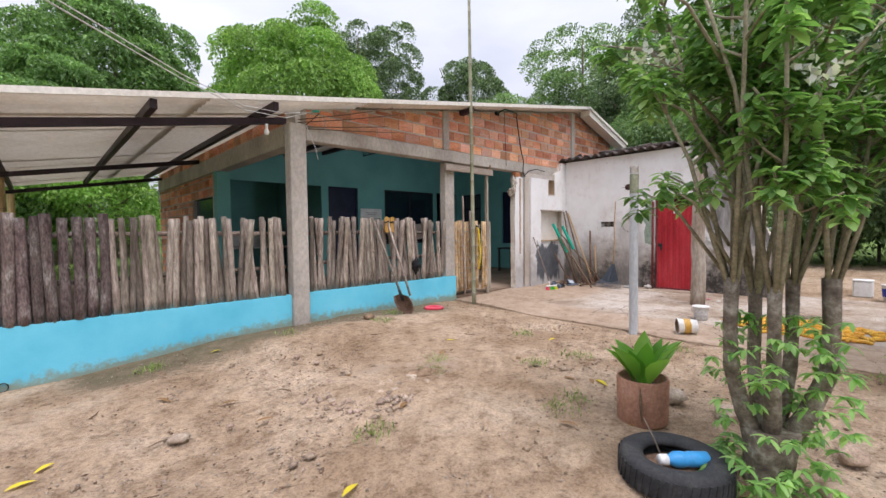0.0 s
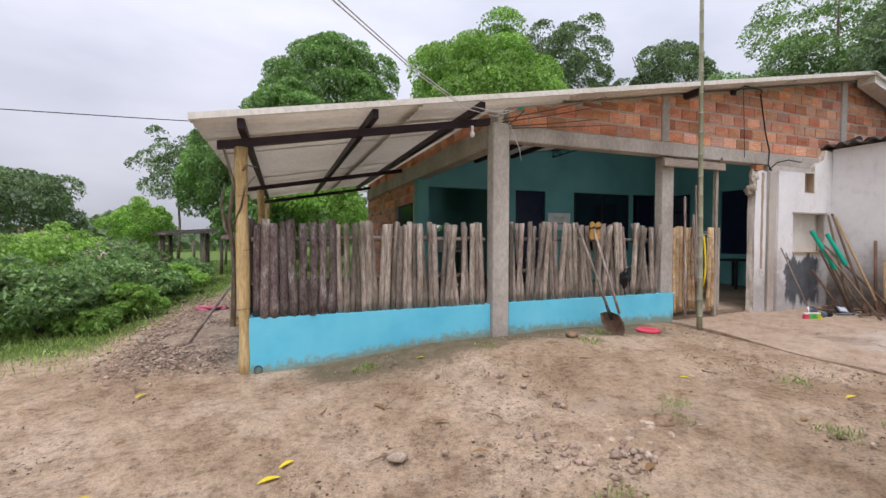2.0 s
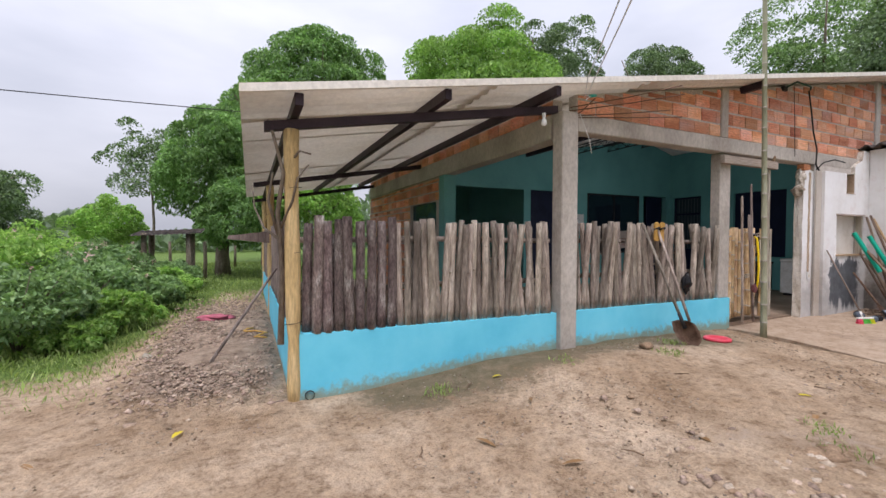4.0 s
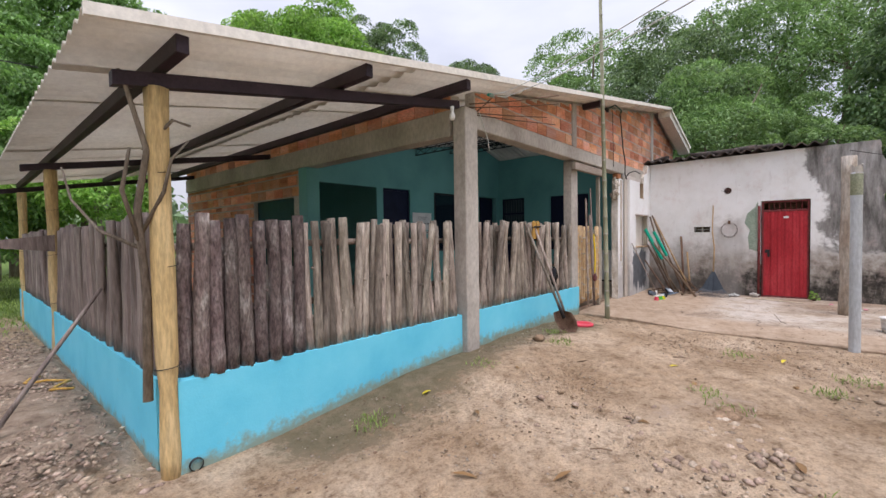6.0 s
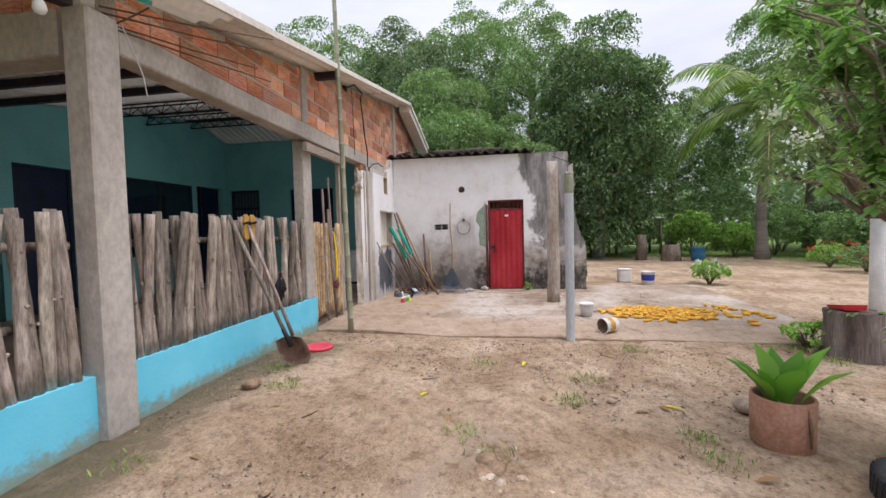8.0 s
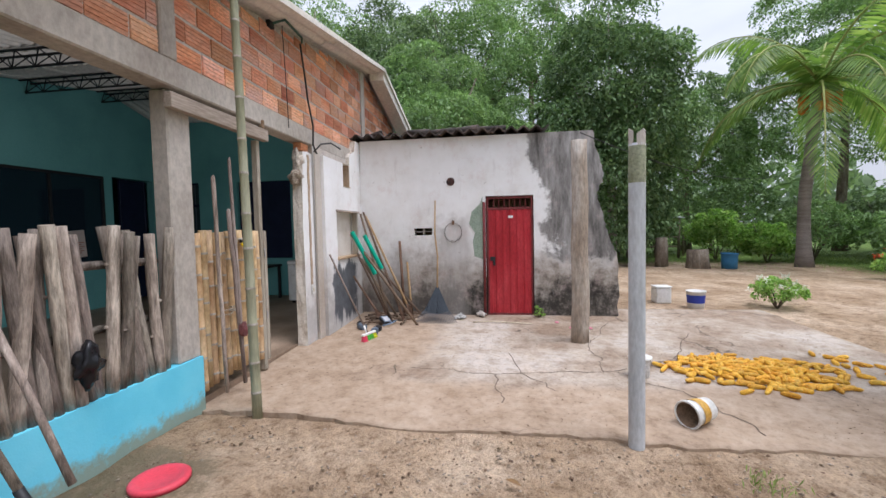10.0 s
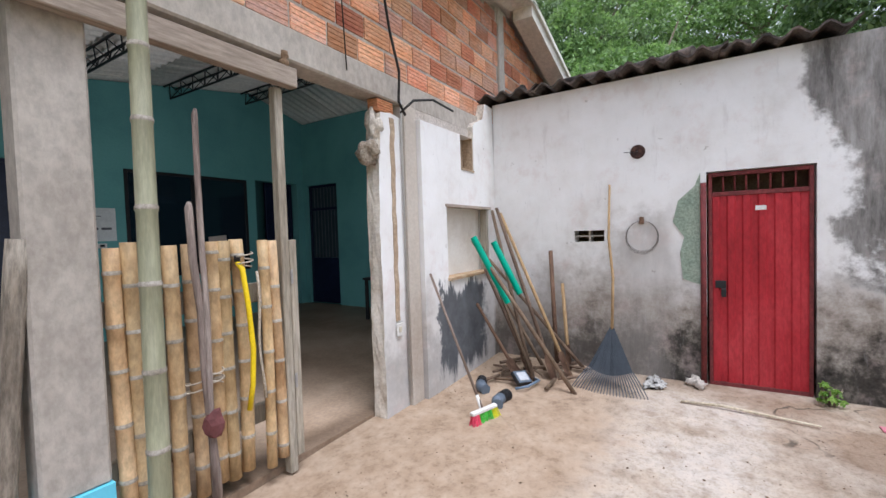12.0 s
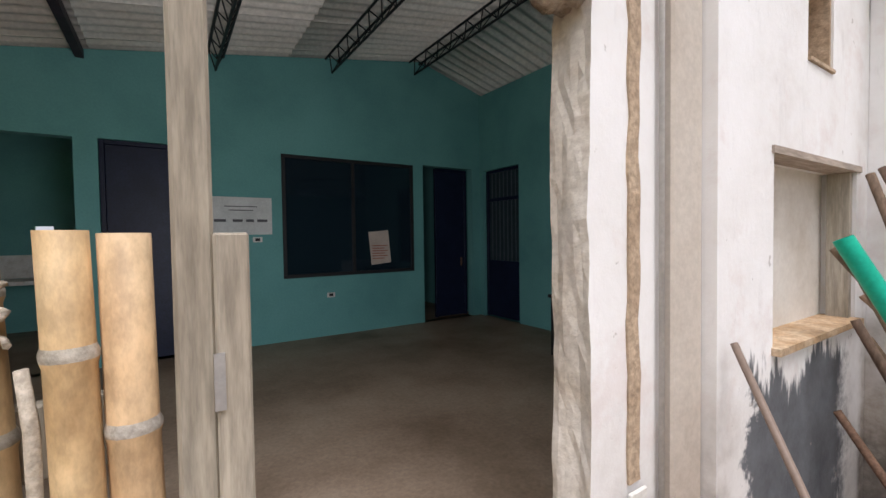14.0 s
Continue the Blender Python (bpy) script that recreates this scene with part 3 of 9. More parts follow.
# ---- ground ----
def build_ground():
    def axis(lo, hi, step, far):
        inner = np.arange(lo, hi + step / 2, step)
        out = [hi]
        d = step
        while out[-1] < far:
            d *= 1.28
            out.append(out[-1] + d)
        neg = [lo]
        d = step
        while neg[-1] > -far:
            d *= 1.28
            neg.append(neg[-1] - d)
        return np.array(sorted(set(np.round(np.concatenate([neg, inner, out]), 4))))
    xs, ys = axis(-4.5, 11.0, 0.09, 900), axis(-2.5, 12.0, 0.09, 900)
    X, Y = np.meshgrid(xs, ys)
    rng = np.random.default_rng(3)
    lump = np.zeros_like(X)
    for s, a in ((0.9, 0.012), (2.3, 0.012), (5.5, 0.008)):
        for _ in range(5):
            th, ph = rng.uniform(0, math.pi), rng.uniform(0, 6.3)
            lump += a * 0.5 * np.sin(2 * s * (X * math.cos(th) + Y * math.sin(th)) + ph + 1.5 * np.sin(s * Y * 0.7 + ph))
    near = sstep(40, 14, np.hypot(X - 3, Y - 3))
    rubble = sstep(-2.6, -1.4, X) * sstep(-0.45, -0.75, X) * sstep(5.0, 6.4, Y) * sstep(12, 9, Y)
    Z = ground_z(X, Y) + lump * near * (1 - 0.8 * sstep(5.4, 5.7, X) * sstep(12, 10, X) * sstep(-2, -1, Y)) + 0.12 * rubble
    under_slab = sstep(5.65, 5.9, X) * sstep(10.2, 9.8, X) * sstep(-1.9, -1.5, Y)
    in_house = ((X > -0.5) & (X < 12.4) & (Y > 5.4) & (Y < 14.3))
    Z = np.where(in_house, np.minimum(Z, 0.1), Z) - 0.05 * under_slab
    far = sstep(40, 200, np.hypot(X, Y))
    Z += far * 0.4
    V = np.stack([X, Y, Z], -1).reshape(-1, 3)
    nx = len(xs)
    i, j = np.meshgrid(np.arange(nx - 1), np.arange(len(ys) - 1))
    a = (j * nx + i).ravel()
    ob = np_mesh("ground", V, np.stack([a, a + 1, a + nx + 1, a + nx], 1), MAT_EARTH, sm=True)
    wob = 0.5 * np.sin(X * 1.7 + Y * 0.6) + 0.35 * np.sin(Y * 2.3 - X)
    grass = np.maximum.reduce([sstep(-1.9, -3.4, X + 0.25 * wob - 0.12 * (Y - 6)) * sstep(5.8, 8.0, Y + 0.4 * wob), sstep(12.0, 17, Y), sstep(17.5, 22, X + wob), sstep(-5, -10, Y), sstep(-6, -9, X)])
    rub = np.maximum(rubble, 0.5 * sstep(0.7, 0.1, np.hypot((X - 2.6) / 1.4 + 0.2 * np.sin(4 * Y), Y - 2.9 + 0.15 * np.sin(5 * X))))
    damp = 0.75 * sstep(1.25, 0.1, 5.3 - Y + 0.25 * wob) * sstep(-0.6, 0.4, X) * sstep(5.6, 4.8, X)
    col = np.stack([grass, rub, damp, np.ones_like(grass)], -1).reshape(-1, 4).astype(np.float32)
    at = ob.data.color_attributes.new("cover", "FLOAT_COLOR", "POINT")
    at.data.foreach_set("color", col.ravel())
    tagged(ob, "bare tan earth yard with loose gravel, turning to grass", "ground", kind="structure")


build_ground()


def slab_top(x, y):
    return gz(x, y) + 0.02


def crack_bm(nodes, seed):
    """A wandering crack from node to node, a few millimetres wide."""
    rng = random.Random(100 + seed)
    line = []
    for (xa, ya), (xb, yb) in zip(nodes, nodes[1:]):
        n = max(3, int(math.hypot(xb - xa, yb - ya) / 0.05))
        ph = rng.uniform(0, 6)
        for k in range(n):
            f = k / n
            w = 0.035 * math.sin(f * 9 + ph) * math.sin(math.pi * f) + rng.uniform(-0.014, 0.014)
            line.append(Vector((xa + (xb - xa) * f + w * (yb - ya), ya + (yb - ya) * f - w * (xb - xa) + w * 0.5, 0)))
    line.append(Vector((*nodes[-1], 0)))
    bm = bmesh.new()
    rows = []
    for i, p in enumerate(line):
        d = (line[min(i + 1, len(line) - 1)] - line[max(i - 1, 0)]).normalized()
        side = Vector((-d.y, d.x, 0)) * rng.uniform(0.0025, 0.0075)
        z = slab_top(p.x, p.y) + 0.004 * math.sin(3 * p.x + 2 * p.y) + 0.003
        rows.append((bm.verts.new((p.x + side.x, p.y + side.y, z)), bm.verts.new((p.x - side.x, p.y - side.y, z))))
    for a, b in zip(rows, rows[1:]):
        bm.faces.new((a[0], a[1], b[1], b[0]))
    return bm


def build_slab():
    bm = bmesh.new()
    rng = random.Random(5)
    nx, ny = 40, 60
    x0, x1, y0, y1 = 5.6, 10.2, -1.45, 5.416
    grid = []
    for j in range(ny + 1):
        row = []
        y = y0 + (y1 - y0) * j / ny
        edge = x0 + 0.03 * math.sin(y * 3.1) + rng.uniform(-0.025, 0.025) + 0.035 * (y - 1)
        for i in range(nx + 1):
            x = edge + (x1 - edge) * i / nx
            row.append(bm.verts.new((x, y, slab_top(x, y) + 0.004 * math.sin(3 * x + 2 * y))))
        grid.append(row)
    for j in range(ny):
        for i in range(nx):
            bm.faces.new((grid[j][i], grid[j][i + 1], grid[j + 1][i + 1], grid[j + 1][i])).smooth = True
    for line in ([grid[j][0] for j in range(ny, -1, -1)], grid[0], [grid[j][nx] for j in range(ny + 1)]):
        low = [bm.verts.new((v.co.x, v.co.y, v.co.z - 0.14)) for v in line]
        for k in range(len(line) - 1):
            bm.faces.new((line[k], low[k], low[k + 1], line[k + 1]))
    slab = structure("pavement", bm, MAT_SLAB, "cracked stained concrete slab in front of the annex", "concrete slab")
    grime = M("dirt_filled_crack", [(0.09, 0.065, 0.05), (0.17, 0.125, 0.095)], 9, 60, 0.95, 0.3, 0.004)
    for seed, nodes in enumerate((((7.0, 3.8), (6.88, 2.87), (6.95, 2.5), (7.07, 1.64), (6.4, 1.05), (5.8, 0.9)), ((6.88, 2.87), (6.2, 2.8)), ((6.95, 2.6), (7.6, 2.72)), ((8.0, 1.72), (7.05, 1.75)), ((6.95, 2.6), (6.5, 2.3)), ((7.07, 1.64), (7.5, 0.9), (8.6, 0.3)), ((8.0, 1.72), (9.2, 1.2)))):
        part("crack", crack_bm(nodes, seed), grime, slab)


build_slab()

# ---- floors inside ----
structure("floor", boxes((2.6, 11.6, 5.42, 14.2, 0.0, 0.23)), MAT_FLOOR, "worn brown cement floor of the hall", "floor")
structure("floor_porch", boxes((-0.42, 2.6, 5.48, 14.2, 0.0, 0.26)), MAT_FLOOR, "bare cement floor of the porch", "floor")

# ---- low cyan walls, concrete posts and beams ----
structure("wall_porch_front", boxes((-0.5, 2.453, 5.33, 5.48, -0.2, 0.63)), MAT_CYAN, "low plastered wall painted bright cyan", "low wall")
structure("wall_porch_bay", boxes((2.697, 5.765, 5.33, 5.48, -0.2, 0.64)), MAT_CYAN, "low plastered wall painted bright cyan", "low wall")
structure("wall_porch_side", boxes((-0.58, -0.43, 5.5, 14.2, -0.25, 0.63)), MAT_CYAN, "low cyan wall with dirt-stained foot", "low wall")


def concrete_post(name, x0, x1, y0, y1, z0, z1, label):
    bm = bmesh.new()
    box(bm, x0, x1, y0, y1, z0, z1, bevel=0.012)
    structure(name, bm, MAT_CONCRETE, label, "concrete post")


concrete_post("column_corner", 2.455, 2.695, 5.25, 5.44, -0.1, 3.04, "rough cast concrete corner column")
concrete_post("column_middle", 5.515, 5.762, 5.345, 5.5, 0.64, 2.82, "rough cast concrete column on the cyan wall")
concrete_post("beam_front", 2.70, 9.60, 5.27, 5.47, 2.82, 3.03, "raw concrete ring beam")
concrete_post("beam_west", 2.47, 2.69, 5.50, 14.2, 2.74, 3.05, "raw concrete beam over the porch opening")
concrete_post("gable_column", 5.42, 5.58, 5.275, 5.455, 3.03, roof_z(5.5) - 0.03, "thin concrete tie column in the brick gable")
concrete_post("gable_column_ridge", 10.05, 10.22, 5.275, 5.455, 3.03, roof_z(10.1) - 0.03, "thin concrete tie column in the brick gable")

# ---- hall walls ----
KIT, DR, WIN, E1 = (3.2, 5.83, 0.23, 2.86), (6.05, 7.04, 0.23, 2.87), (8.05, 10.15, 1.12, 2.88), (10.34, 11.375, 0.23, 2.9)
structure("wall_north", wall_cells("x", 10.8, 10.95, 2.69, 11.7, 0.2, lambda u: roof_z(u) - 0.02, [KIT, DR, WIN, E1]), MAT_TEAL, "tall inner wall painted teal green", "wall")
structure("wall_east", wall_cells("y", 11.55, 11.7, 5.45, 14.2, 0.2, roof_z(11.7) - 0.02, [(9.76, 10.68, 0.23, 2.86), (7.5, 8.8, 1.08, 2.84)]), MAT_TEAL, "teal painted end wall of the hall", "wall")
structure("wall_back", wall_cells("x", 14.05, 14.2, 2.69, 11.7, 0.2, lambda u: roof_z(u) - 0.02, [(4.85, 5.1, 1.75, 1.95)]), MAT_TEAL, "plain back wall of the house", "wall")
structure("wall_kitchen", wall_cells("y", 5.9, 5.98, 10.95, 14.05, 0.2, roof_z(6.0) - 0.03, []), MAT_TEAL, "teal wall beside the kitchen", "wall")
structure("wall_bedroom", wall_cells("y", 7.3, 7.4, 10.95, 14.05, 0.2, roof_z(7.3) - 0.03, []), MAT_TEAL, "teal partition wall", "wall")
structure("wall_store", wall_cells("y", 10.2, 10.3, 10.95, 14.05, 0.2, roof_z(10.2) - 0.03, []), MAT_TEAL, "teal partition wall", "wall")
# Unseen box added behind the east openings to keep their inside dark.
structure("wall_beyond", wall_cells("y", 13.6, 13.75, 5.0, 14.2, -0.1, 3.3, []), MAT_TEAL, "unseen wall added to close off the east openings", "wall")
structure("wall_beyond_south", wall_cells("x", 5.5, 5.62, 11.7, 13.6, -0.1, 3.3, []), MAT_TEAL, "unseen wall added to close off the east openings", "wall")
structure("wall_beyond_north", wall_cells("x", 14.05, 14.2, 11.7, 13.6, -0.1, 3.3, []), MAT_TEAL, "unseen wall added to close off the east openings", "wall")
structure("ceiling_beyond", boxes((11.7, 13.75, 5.5, 14.2, 3.3, 3.36)), MAT_TEAL, "unseen ceiling added to close off the east openings", "ceiling")
structure("pillar_west", boxes((2.46, 2.70, 8.60, 8.85, 0.2, 2.74)), MAT_TEAL, "square pillar painted teal", "pillar")


# ---- roof ----
def sheet_mesh(x0, x1, y0, y1, zf, name, mat):
    """A corrugated sheet whose waves run up the slope, with thickness."""
    bm = bmesh.new()
    n = max(6, int((y1 - y0) / 0.03))
    xs = [x0, (x0 + x1) / 2, x1]
    def surf(off):
        return [[bm.verts.new((x, y0 + (y1 - y0) * j / n, zf(x) + off + 0.02 * math.cos(2 * math.pi * (y0 + (y1 - y0) * j / n) / 0.177))) for j in range(n + 1)] for x in xs]
    lo, hi = surf(0.0), surf(0.012)
    for g, flip in ((lo, True), (hi, False)):
        for a, b in zip(g, g[1:]):
            for j in range(n):
                q = (a[j], b[j], b[j + 1], a[j + 1])
                bm.faces.new(q[::-1] if flip else q).smooth = True
    rim_lo = lo[0] + [r[-1] for r in lo[1:]] + lo[-1][-2::-1] + [r[0] for r in lo[-2:0:-1]]
    rim_hi = hi[0] + [r[-1] for r in hi[1:]] + hi[-1][-2::-1] + [r[0] for r in hi[-2:0:-1]]
    for k in range(len(rim_lo)):
        m = (k + 1) % len(rim_lo)
        bm.faces.new((rim_lo[k], rim_lo[m], rim_hi[m], rim_hi[k]))
    me = bpy.data.meshes.new(name)
    bm.normal_update()
    bm.to_mesh(me)
    bm.free()
    me.materials.append(mat)
    return me


def build_roof():
    roof = tagged(new("roof"), "low-pitched roof of off-white corrugated fibre-cement sheets", "roof", kind="structure")
    cuts = [-0.98, 1.3, 3.6, 5.9, 8.2, 10.36]
    rows = np.linspace(4.93, 14.25, 11)
    for i, (a, b) in enumerate(zip(cuts, cuts[1:])):
        for j, (c, d) in enumerate(zip(rows, rows[1:])):
            lift = 0.014 * (i % 2) + 0.004 * (j % 2)
            ob = new("roofing_sheet", sheet_mesh(a, b + 0.1 if b < 10 else b, c, d + 0.05, lambda x: roof_z(min(x, 10.33)) + lift, "roofing_sheet", MAT_PORCHSHEET if i < 2 else MAT_SHEET))
            ob.parent = roof
    for j, (c, d) in enumerate(zip(rows, rows[1:])):
        ob = new("roofing_sheet", sheet_mesh(10.34, 12.6, c, d + 0.05, lambda x: roof_z(max(x, 10.341)) + 0.004 * (j % 2), "roofing_sheet", MAT_SHEET))
        ob.parent = roof
    bm = bmesh.new()
    prism(bm, [(10.12, 4.9, roof_z(10.12) + 0.03), (10.56, 4.9, roof_z(10.56) + 0.03), (10.56, 14.28, roof_z(10.56) + 0.03), (10.12, 14.28, roof_z(10.12) + 0.03)],
          [(10.12, 4.9, roof_z(10.12) + 0.05), (10.56, 4.9, roof_z(10.56) + 0.05), (10.56, 14.28, roof_z(10.56) + 0.05), (10.12, 14.28, roof_z(10.12) + 0.05)])
    part("ridge_cap", bm, MAT_SHEET, roof)
    # barge mouldings along the front verge
    for a, b in ((-0.98, 10.34), (10.34, 12.6)):
        bm = bmesh.new()
        za, zb = roof_z(a), roof_z(b)
        prism(bm, [(a, 4.9, za - 0.02), (b, 4.9, zb - 0.02), (b, 4.935, zb - 0.02), (a, 4.935, za - 0.02)], [(a, 4.9, za + 0.045), (b, 4.9, zb + 0.045), (b, 4.935, zb + 0.045), (a, 4.935, za + 0.045)])
        part("verge_strip", bm, MAT_SHEET, roof)
    bm = bmesh.new()
    prism(bm, [(10.36, 4.936, roof_z(10.36) - 0.16), (12.6, 4.936, roof_z(12.6) - 0.16), (12.6, 5.2, roof_z(12.6) - 0.16), (10.36, 5.2, roof_z(10.36) - 0.16)],
          [(10.36, 4.936, roof_z(10.36) - 0.02), (12.6, 4.936, roof_z(12.6) - 0.02), (12.6, 5.2, roof_z(12.6) - 0.02), (10.36, 5.2, roof_z(10.36) - 0.02)])
    part("verge_soffit", bm, MAT_SHEET, roof)


build_roof()


def purlin(x, y0, y1, depth=0.1, width=0.08):
    z = roof_z(x) - 0.022
    structure("roof_purlin", boxes((x - width / 2, x + width / 2, y0, y1, z - depth, z), bevel=0.004), MAT_STEEL, "dark painted steel purlin", "purlin")


for px in (-0.53, 0.835, 2.16):
    purlin(px, 4.97, 14.2, 0.105, 0.07)
for px in (3.45, 4.8):
    purlin(px, 5.6, 14.0)
purlin(5.92, 5.0, 14.0)


def rafter(y, x0, x1, depth=0.085):
    bm = bmesh.new()
    a, b = roof_z(x0) - 0.15, roof_z(x1) - 0.15
    prism(bm, [(x0, y - 0.04, a - depth), (x1, y - 0.04, b - depth), (x1, y + 0.04, b - depth), (x0, y + 0.04, a - depth)], [(x0, y - 0.04, a), (x1, y - 0.04, b), (x1, y + 0.04, b), (x0, y + 0.04, a)])
    structure("roof_rafter", bm, MAT_STEEL, "dark steel rafter on the porch posts", "rafter")


rafter(5.36, -0.79, 2.44)
rafter(9.85, -0.84, 2.46)
rafter(13.6, -0.84, 2.46)


def lattice(x):
    """An open-web purlin: three chords and zigzag bars between them."""
    ob = tagged(new("roof_truss"), "black open-web steel truss under the roof", "roof truss", kind="structure")
    z = roof_z(x) - 0.03
    y0, y1 = 5.5, 10.78
    for dx, dz in ((-0.09, -0.02), (0.09, -0.02), (0, -0.2)):
        part("chord", tube(bmesh.new(), [(x + dx, y0, z + dz), (x + dx, y1, z + dz)], 0.016, 6), MAT_DARK, ob)
    bm = bmesh.new()
    n = 30
    for s in (-0.09, 0.09):
        pts = [(x + (s if k % 2 else 0), y0 + (y1 - y0) * k / n, z - (0.02 if k % 2 else 0.2)) for k in range(n + 1)]
        for a, b in zip(pts, pts[1:]):
            tube(bm, [a, b], 0.008, 4, cap=False)
    part("web", bm, MAT_DARK, ob)


for px in (7.27, 8.8, 10.2):
    lattice(px)


# ---- brick gable ----
def brick_mesh(w, h, d=0.1):
    """A hollow clay block: scored face with five ribs; its front looks to -y."""
    bm = bmesh.new()
    n = 5
    ring = []
    z = -h / 2
    for k in range(n):
        a, b = -h / 2 + h * k / n, -h / 2 + h * (k + 1) / n
        ring += [(a + 0.004, -0.004 if k else 0.0), (b - 0.006, -0.004 if k < n - 1 else 0.0)]
        if k < n - 1:
            ring += [(b - 0.003, 0.002), (b, 0.002)]
    left = [bm.verts.new((-w / 2, y, zz)) for zz, y in ring]
    right = [bm.verts.new((w / 2, y, zz)) for zz, y in ring]
    for k in range(len(ring) - 1):
        bm.faces.new((left[k], right[k], right[k + 1], left[k + 1]))
    bl, br = [bm.verts.new((-w / 2, d, zz)) for zz in (-h / 2, h / 2)], [bm.verts.new((w / 2, d, zz)) for zz in (-h / 2, h / 2)]
    bm.faces.new((bl[0], br[0], right[0], left[0]))
    bm.faces.new((left[-1], right[-1], br[1], bl[1]))
    bm.faces.new([bl[0]] + left + [bl[1]])
    bm.faces.new(([br[0]] + right + [br[1]])[::-1])
    me = bpy.data.meshes.new("brick")
    bm.normal_update()
    bm.to_mesh(me)
    bm.free()
    me.materials.append(MAT_BRICK)
    return me


BRICKS = {}


def brick_at(parent, m, w, h):
    key = (round(w, 2), round(h, 3))
    if key not in BRICKS:
        BRICKS[key] = brick_mesh(key[0], key[1])
    ob = new("brick", BRICKS[key])
    ob.parent = parent
    ob.matrix_basis = m


def gable_bricks(parent, u0, u1, z0, topf, place, rng, bw=0.315, bh=0.19):
    """Courses from z0 up to the roof line; cut pieces at ends and under the slope."""
    course = 0
    z = z0
    while z < max(topf(u0), topf(u1)) - 0.05:
        u = u0 - (bw * 0.5 if course % 2 else 0) - rng.uniform(0, 0.05)
        while u < u1 - 0.03:
            w = bw + rng.uniform(-0.02, 0.01)
            a, b = max(u, u0), min(u + w, u1)
            room = min(topf(a), topf(b)) - z
            h = min(bh, room)
            if b - a > 0.06 and h > 0.05:
                place(parent, (a + b) / 2, z + h / 2, round(b - a - 0.018, 2), round(h - 0.02 if h == bh else math.floor(h / 0.03) * 0.03, 3), rng)
            u += w
        z += bh
        course += 1


def front_place(parent, u, z, w, h, rng):
    brick_at(parent, pose(u, 5.30 + rng.uniform(-0.004, 0.004), z, rng.uniform(-1, 1), rng.uniform(-0.6, 0.6), rng.uniform(-0.7, 0.7)), w, h)


def west_place(parent, u, z, w, h, rng):
    brick_at(parent, pose(2.50 + rng.uniform(-0.004, 0.004), u, z, rng.uniform(-1, 1), rng.uniform(-0.6, 0.6), -90 + rng.uniform(-0.7, 0.7)), w, h)


rng_b = random.Random(11)
gable_wall = structure("wall_gable", wall_cells("x", 5.31, 5.45, 2.71, 12.3, 3.03, lambda u: roof_z(u) - 0.03, []), MAT_MORTAR, "gable wall of ribbed orange hollow clay bricks", "brick wall")
under_roof = lambda u: roof_z(u) - 0.03
for a, b in ((2.72, 5.42), (5.58, 10.05), (10.22, 12.28)):
    gable_bricks(gable_wall, a, b, 3.035, under_roof, front_place, rng_b)
west_wall = structure("wall_west", wall_cells("y", 2.51, 2.65, 8.86, 14.2, 0.2, 2.74, [(9.1, 10.6, 1.05, 2.28)]), MAT_MORTAR, "brick wall of the house at the back of the porch", "brick wall")
for a, b, z0, zt in ((8.86, 14.2, 2.28, 2.73), (10.62, 14.2, 0.26, 2.27)):
    gable_bricks(west_wall, a, b, z0, lambda u: zt, west_place, rng_b)
west_top = structure("wall_west_top", boxes((2.51, 2.65, 5.5, 14.2, 3.05, roof_z(2.5) - 0.03)), MAT_MORTAR, "thin brick course between beam and roof", "brick wall")
gable_bricks(west_top, 5.5, 14.2, 3.055, lambda u: roof_z(2.5) - 0.03, west_place, rng_b)


# ---- whitewashed front beside the doorway ----
def jagged_panel(outline, y0, y1, seed, rough=0.012):
    """An upright slab in x and z with a broken outline, between two y values; sides are material 1."""
    rng = random.Random(seed)
    pts = []
    for (xa, za, ra), (xb, zb, rb) in zip(outline, outline[1:] + outline[:1]):
        n = max(1, int(math.hypot(xb - xa, zb - za) / 0.05)) if ra else 1
        for k in range(n):
            f = k / n
            pts.append((xa + (xb - xa) * f, za + (zb - za) * f, 1.0 if ra else 0.0))
    bm = bmesh.new()
    rings = []
    depth = 6
    for j in range(depth + 1):
        y = y0 + (y1 - y0) * j / depth
        ring = []
        for x, z, r in pts:
            q = Vector((x * 5 + seed, y * 14, z * 6))
            q2 = Vector((x * 22, y * 40 + seed, z * 24))
            ring.append(bm.verts.new((x + r * rough * (2.4 * noise.noise(q) + 0.9 * noise.noise(q2)), y, z + r * rough * noise.noise(q2 + Vector((7, 0, 0))))))
        rings.append(ring)
    bm.faces.new(rings[0])
    bm.faces.new(rings[-1][::-1])
    n = len(pts)
    for a, b in zip(rings, rings[1:]):
        for k in range(n):
            m = (k + 1) % n
            bm.faces.new((a[m], a[k], b[k], b[m])).material_index = 1
    return bm


front = wall_cells("x", 5.20, 5.42, 8.1, 9.645, 0.05, 2.72, [(8.51, 9.46, 1.27, 1.97), (8.82, 9.11, 2.36, 2.72)])
structure("wall_front", front, MAT_WHITE, "weathered whitewashed front wall with black damp stains", "wall")
structure("wall_front_top", jagged_panel([(9.11, 2.72, 0), (9.62, 2.72, 0), (9.62, 3.16, 0), (9.42, 3.17, 1), (9.36, 2.98, 1), (9.2, 2.92, 1), (9.11, 2.86, 1)], 5.20, 5.42, 2), [MAT_WHITE, MAT_CRUMBLE], "broken top of the whitewashed wall", "wall")
structure("wall_front_head", boxes((8.1, 9.2, 5.262, 5.42, 2.722, 2.825)), MAT_MORTAR, "rough mortar between wall and beam", "wall")
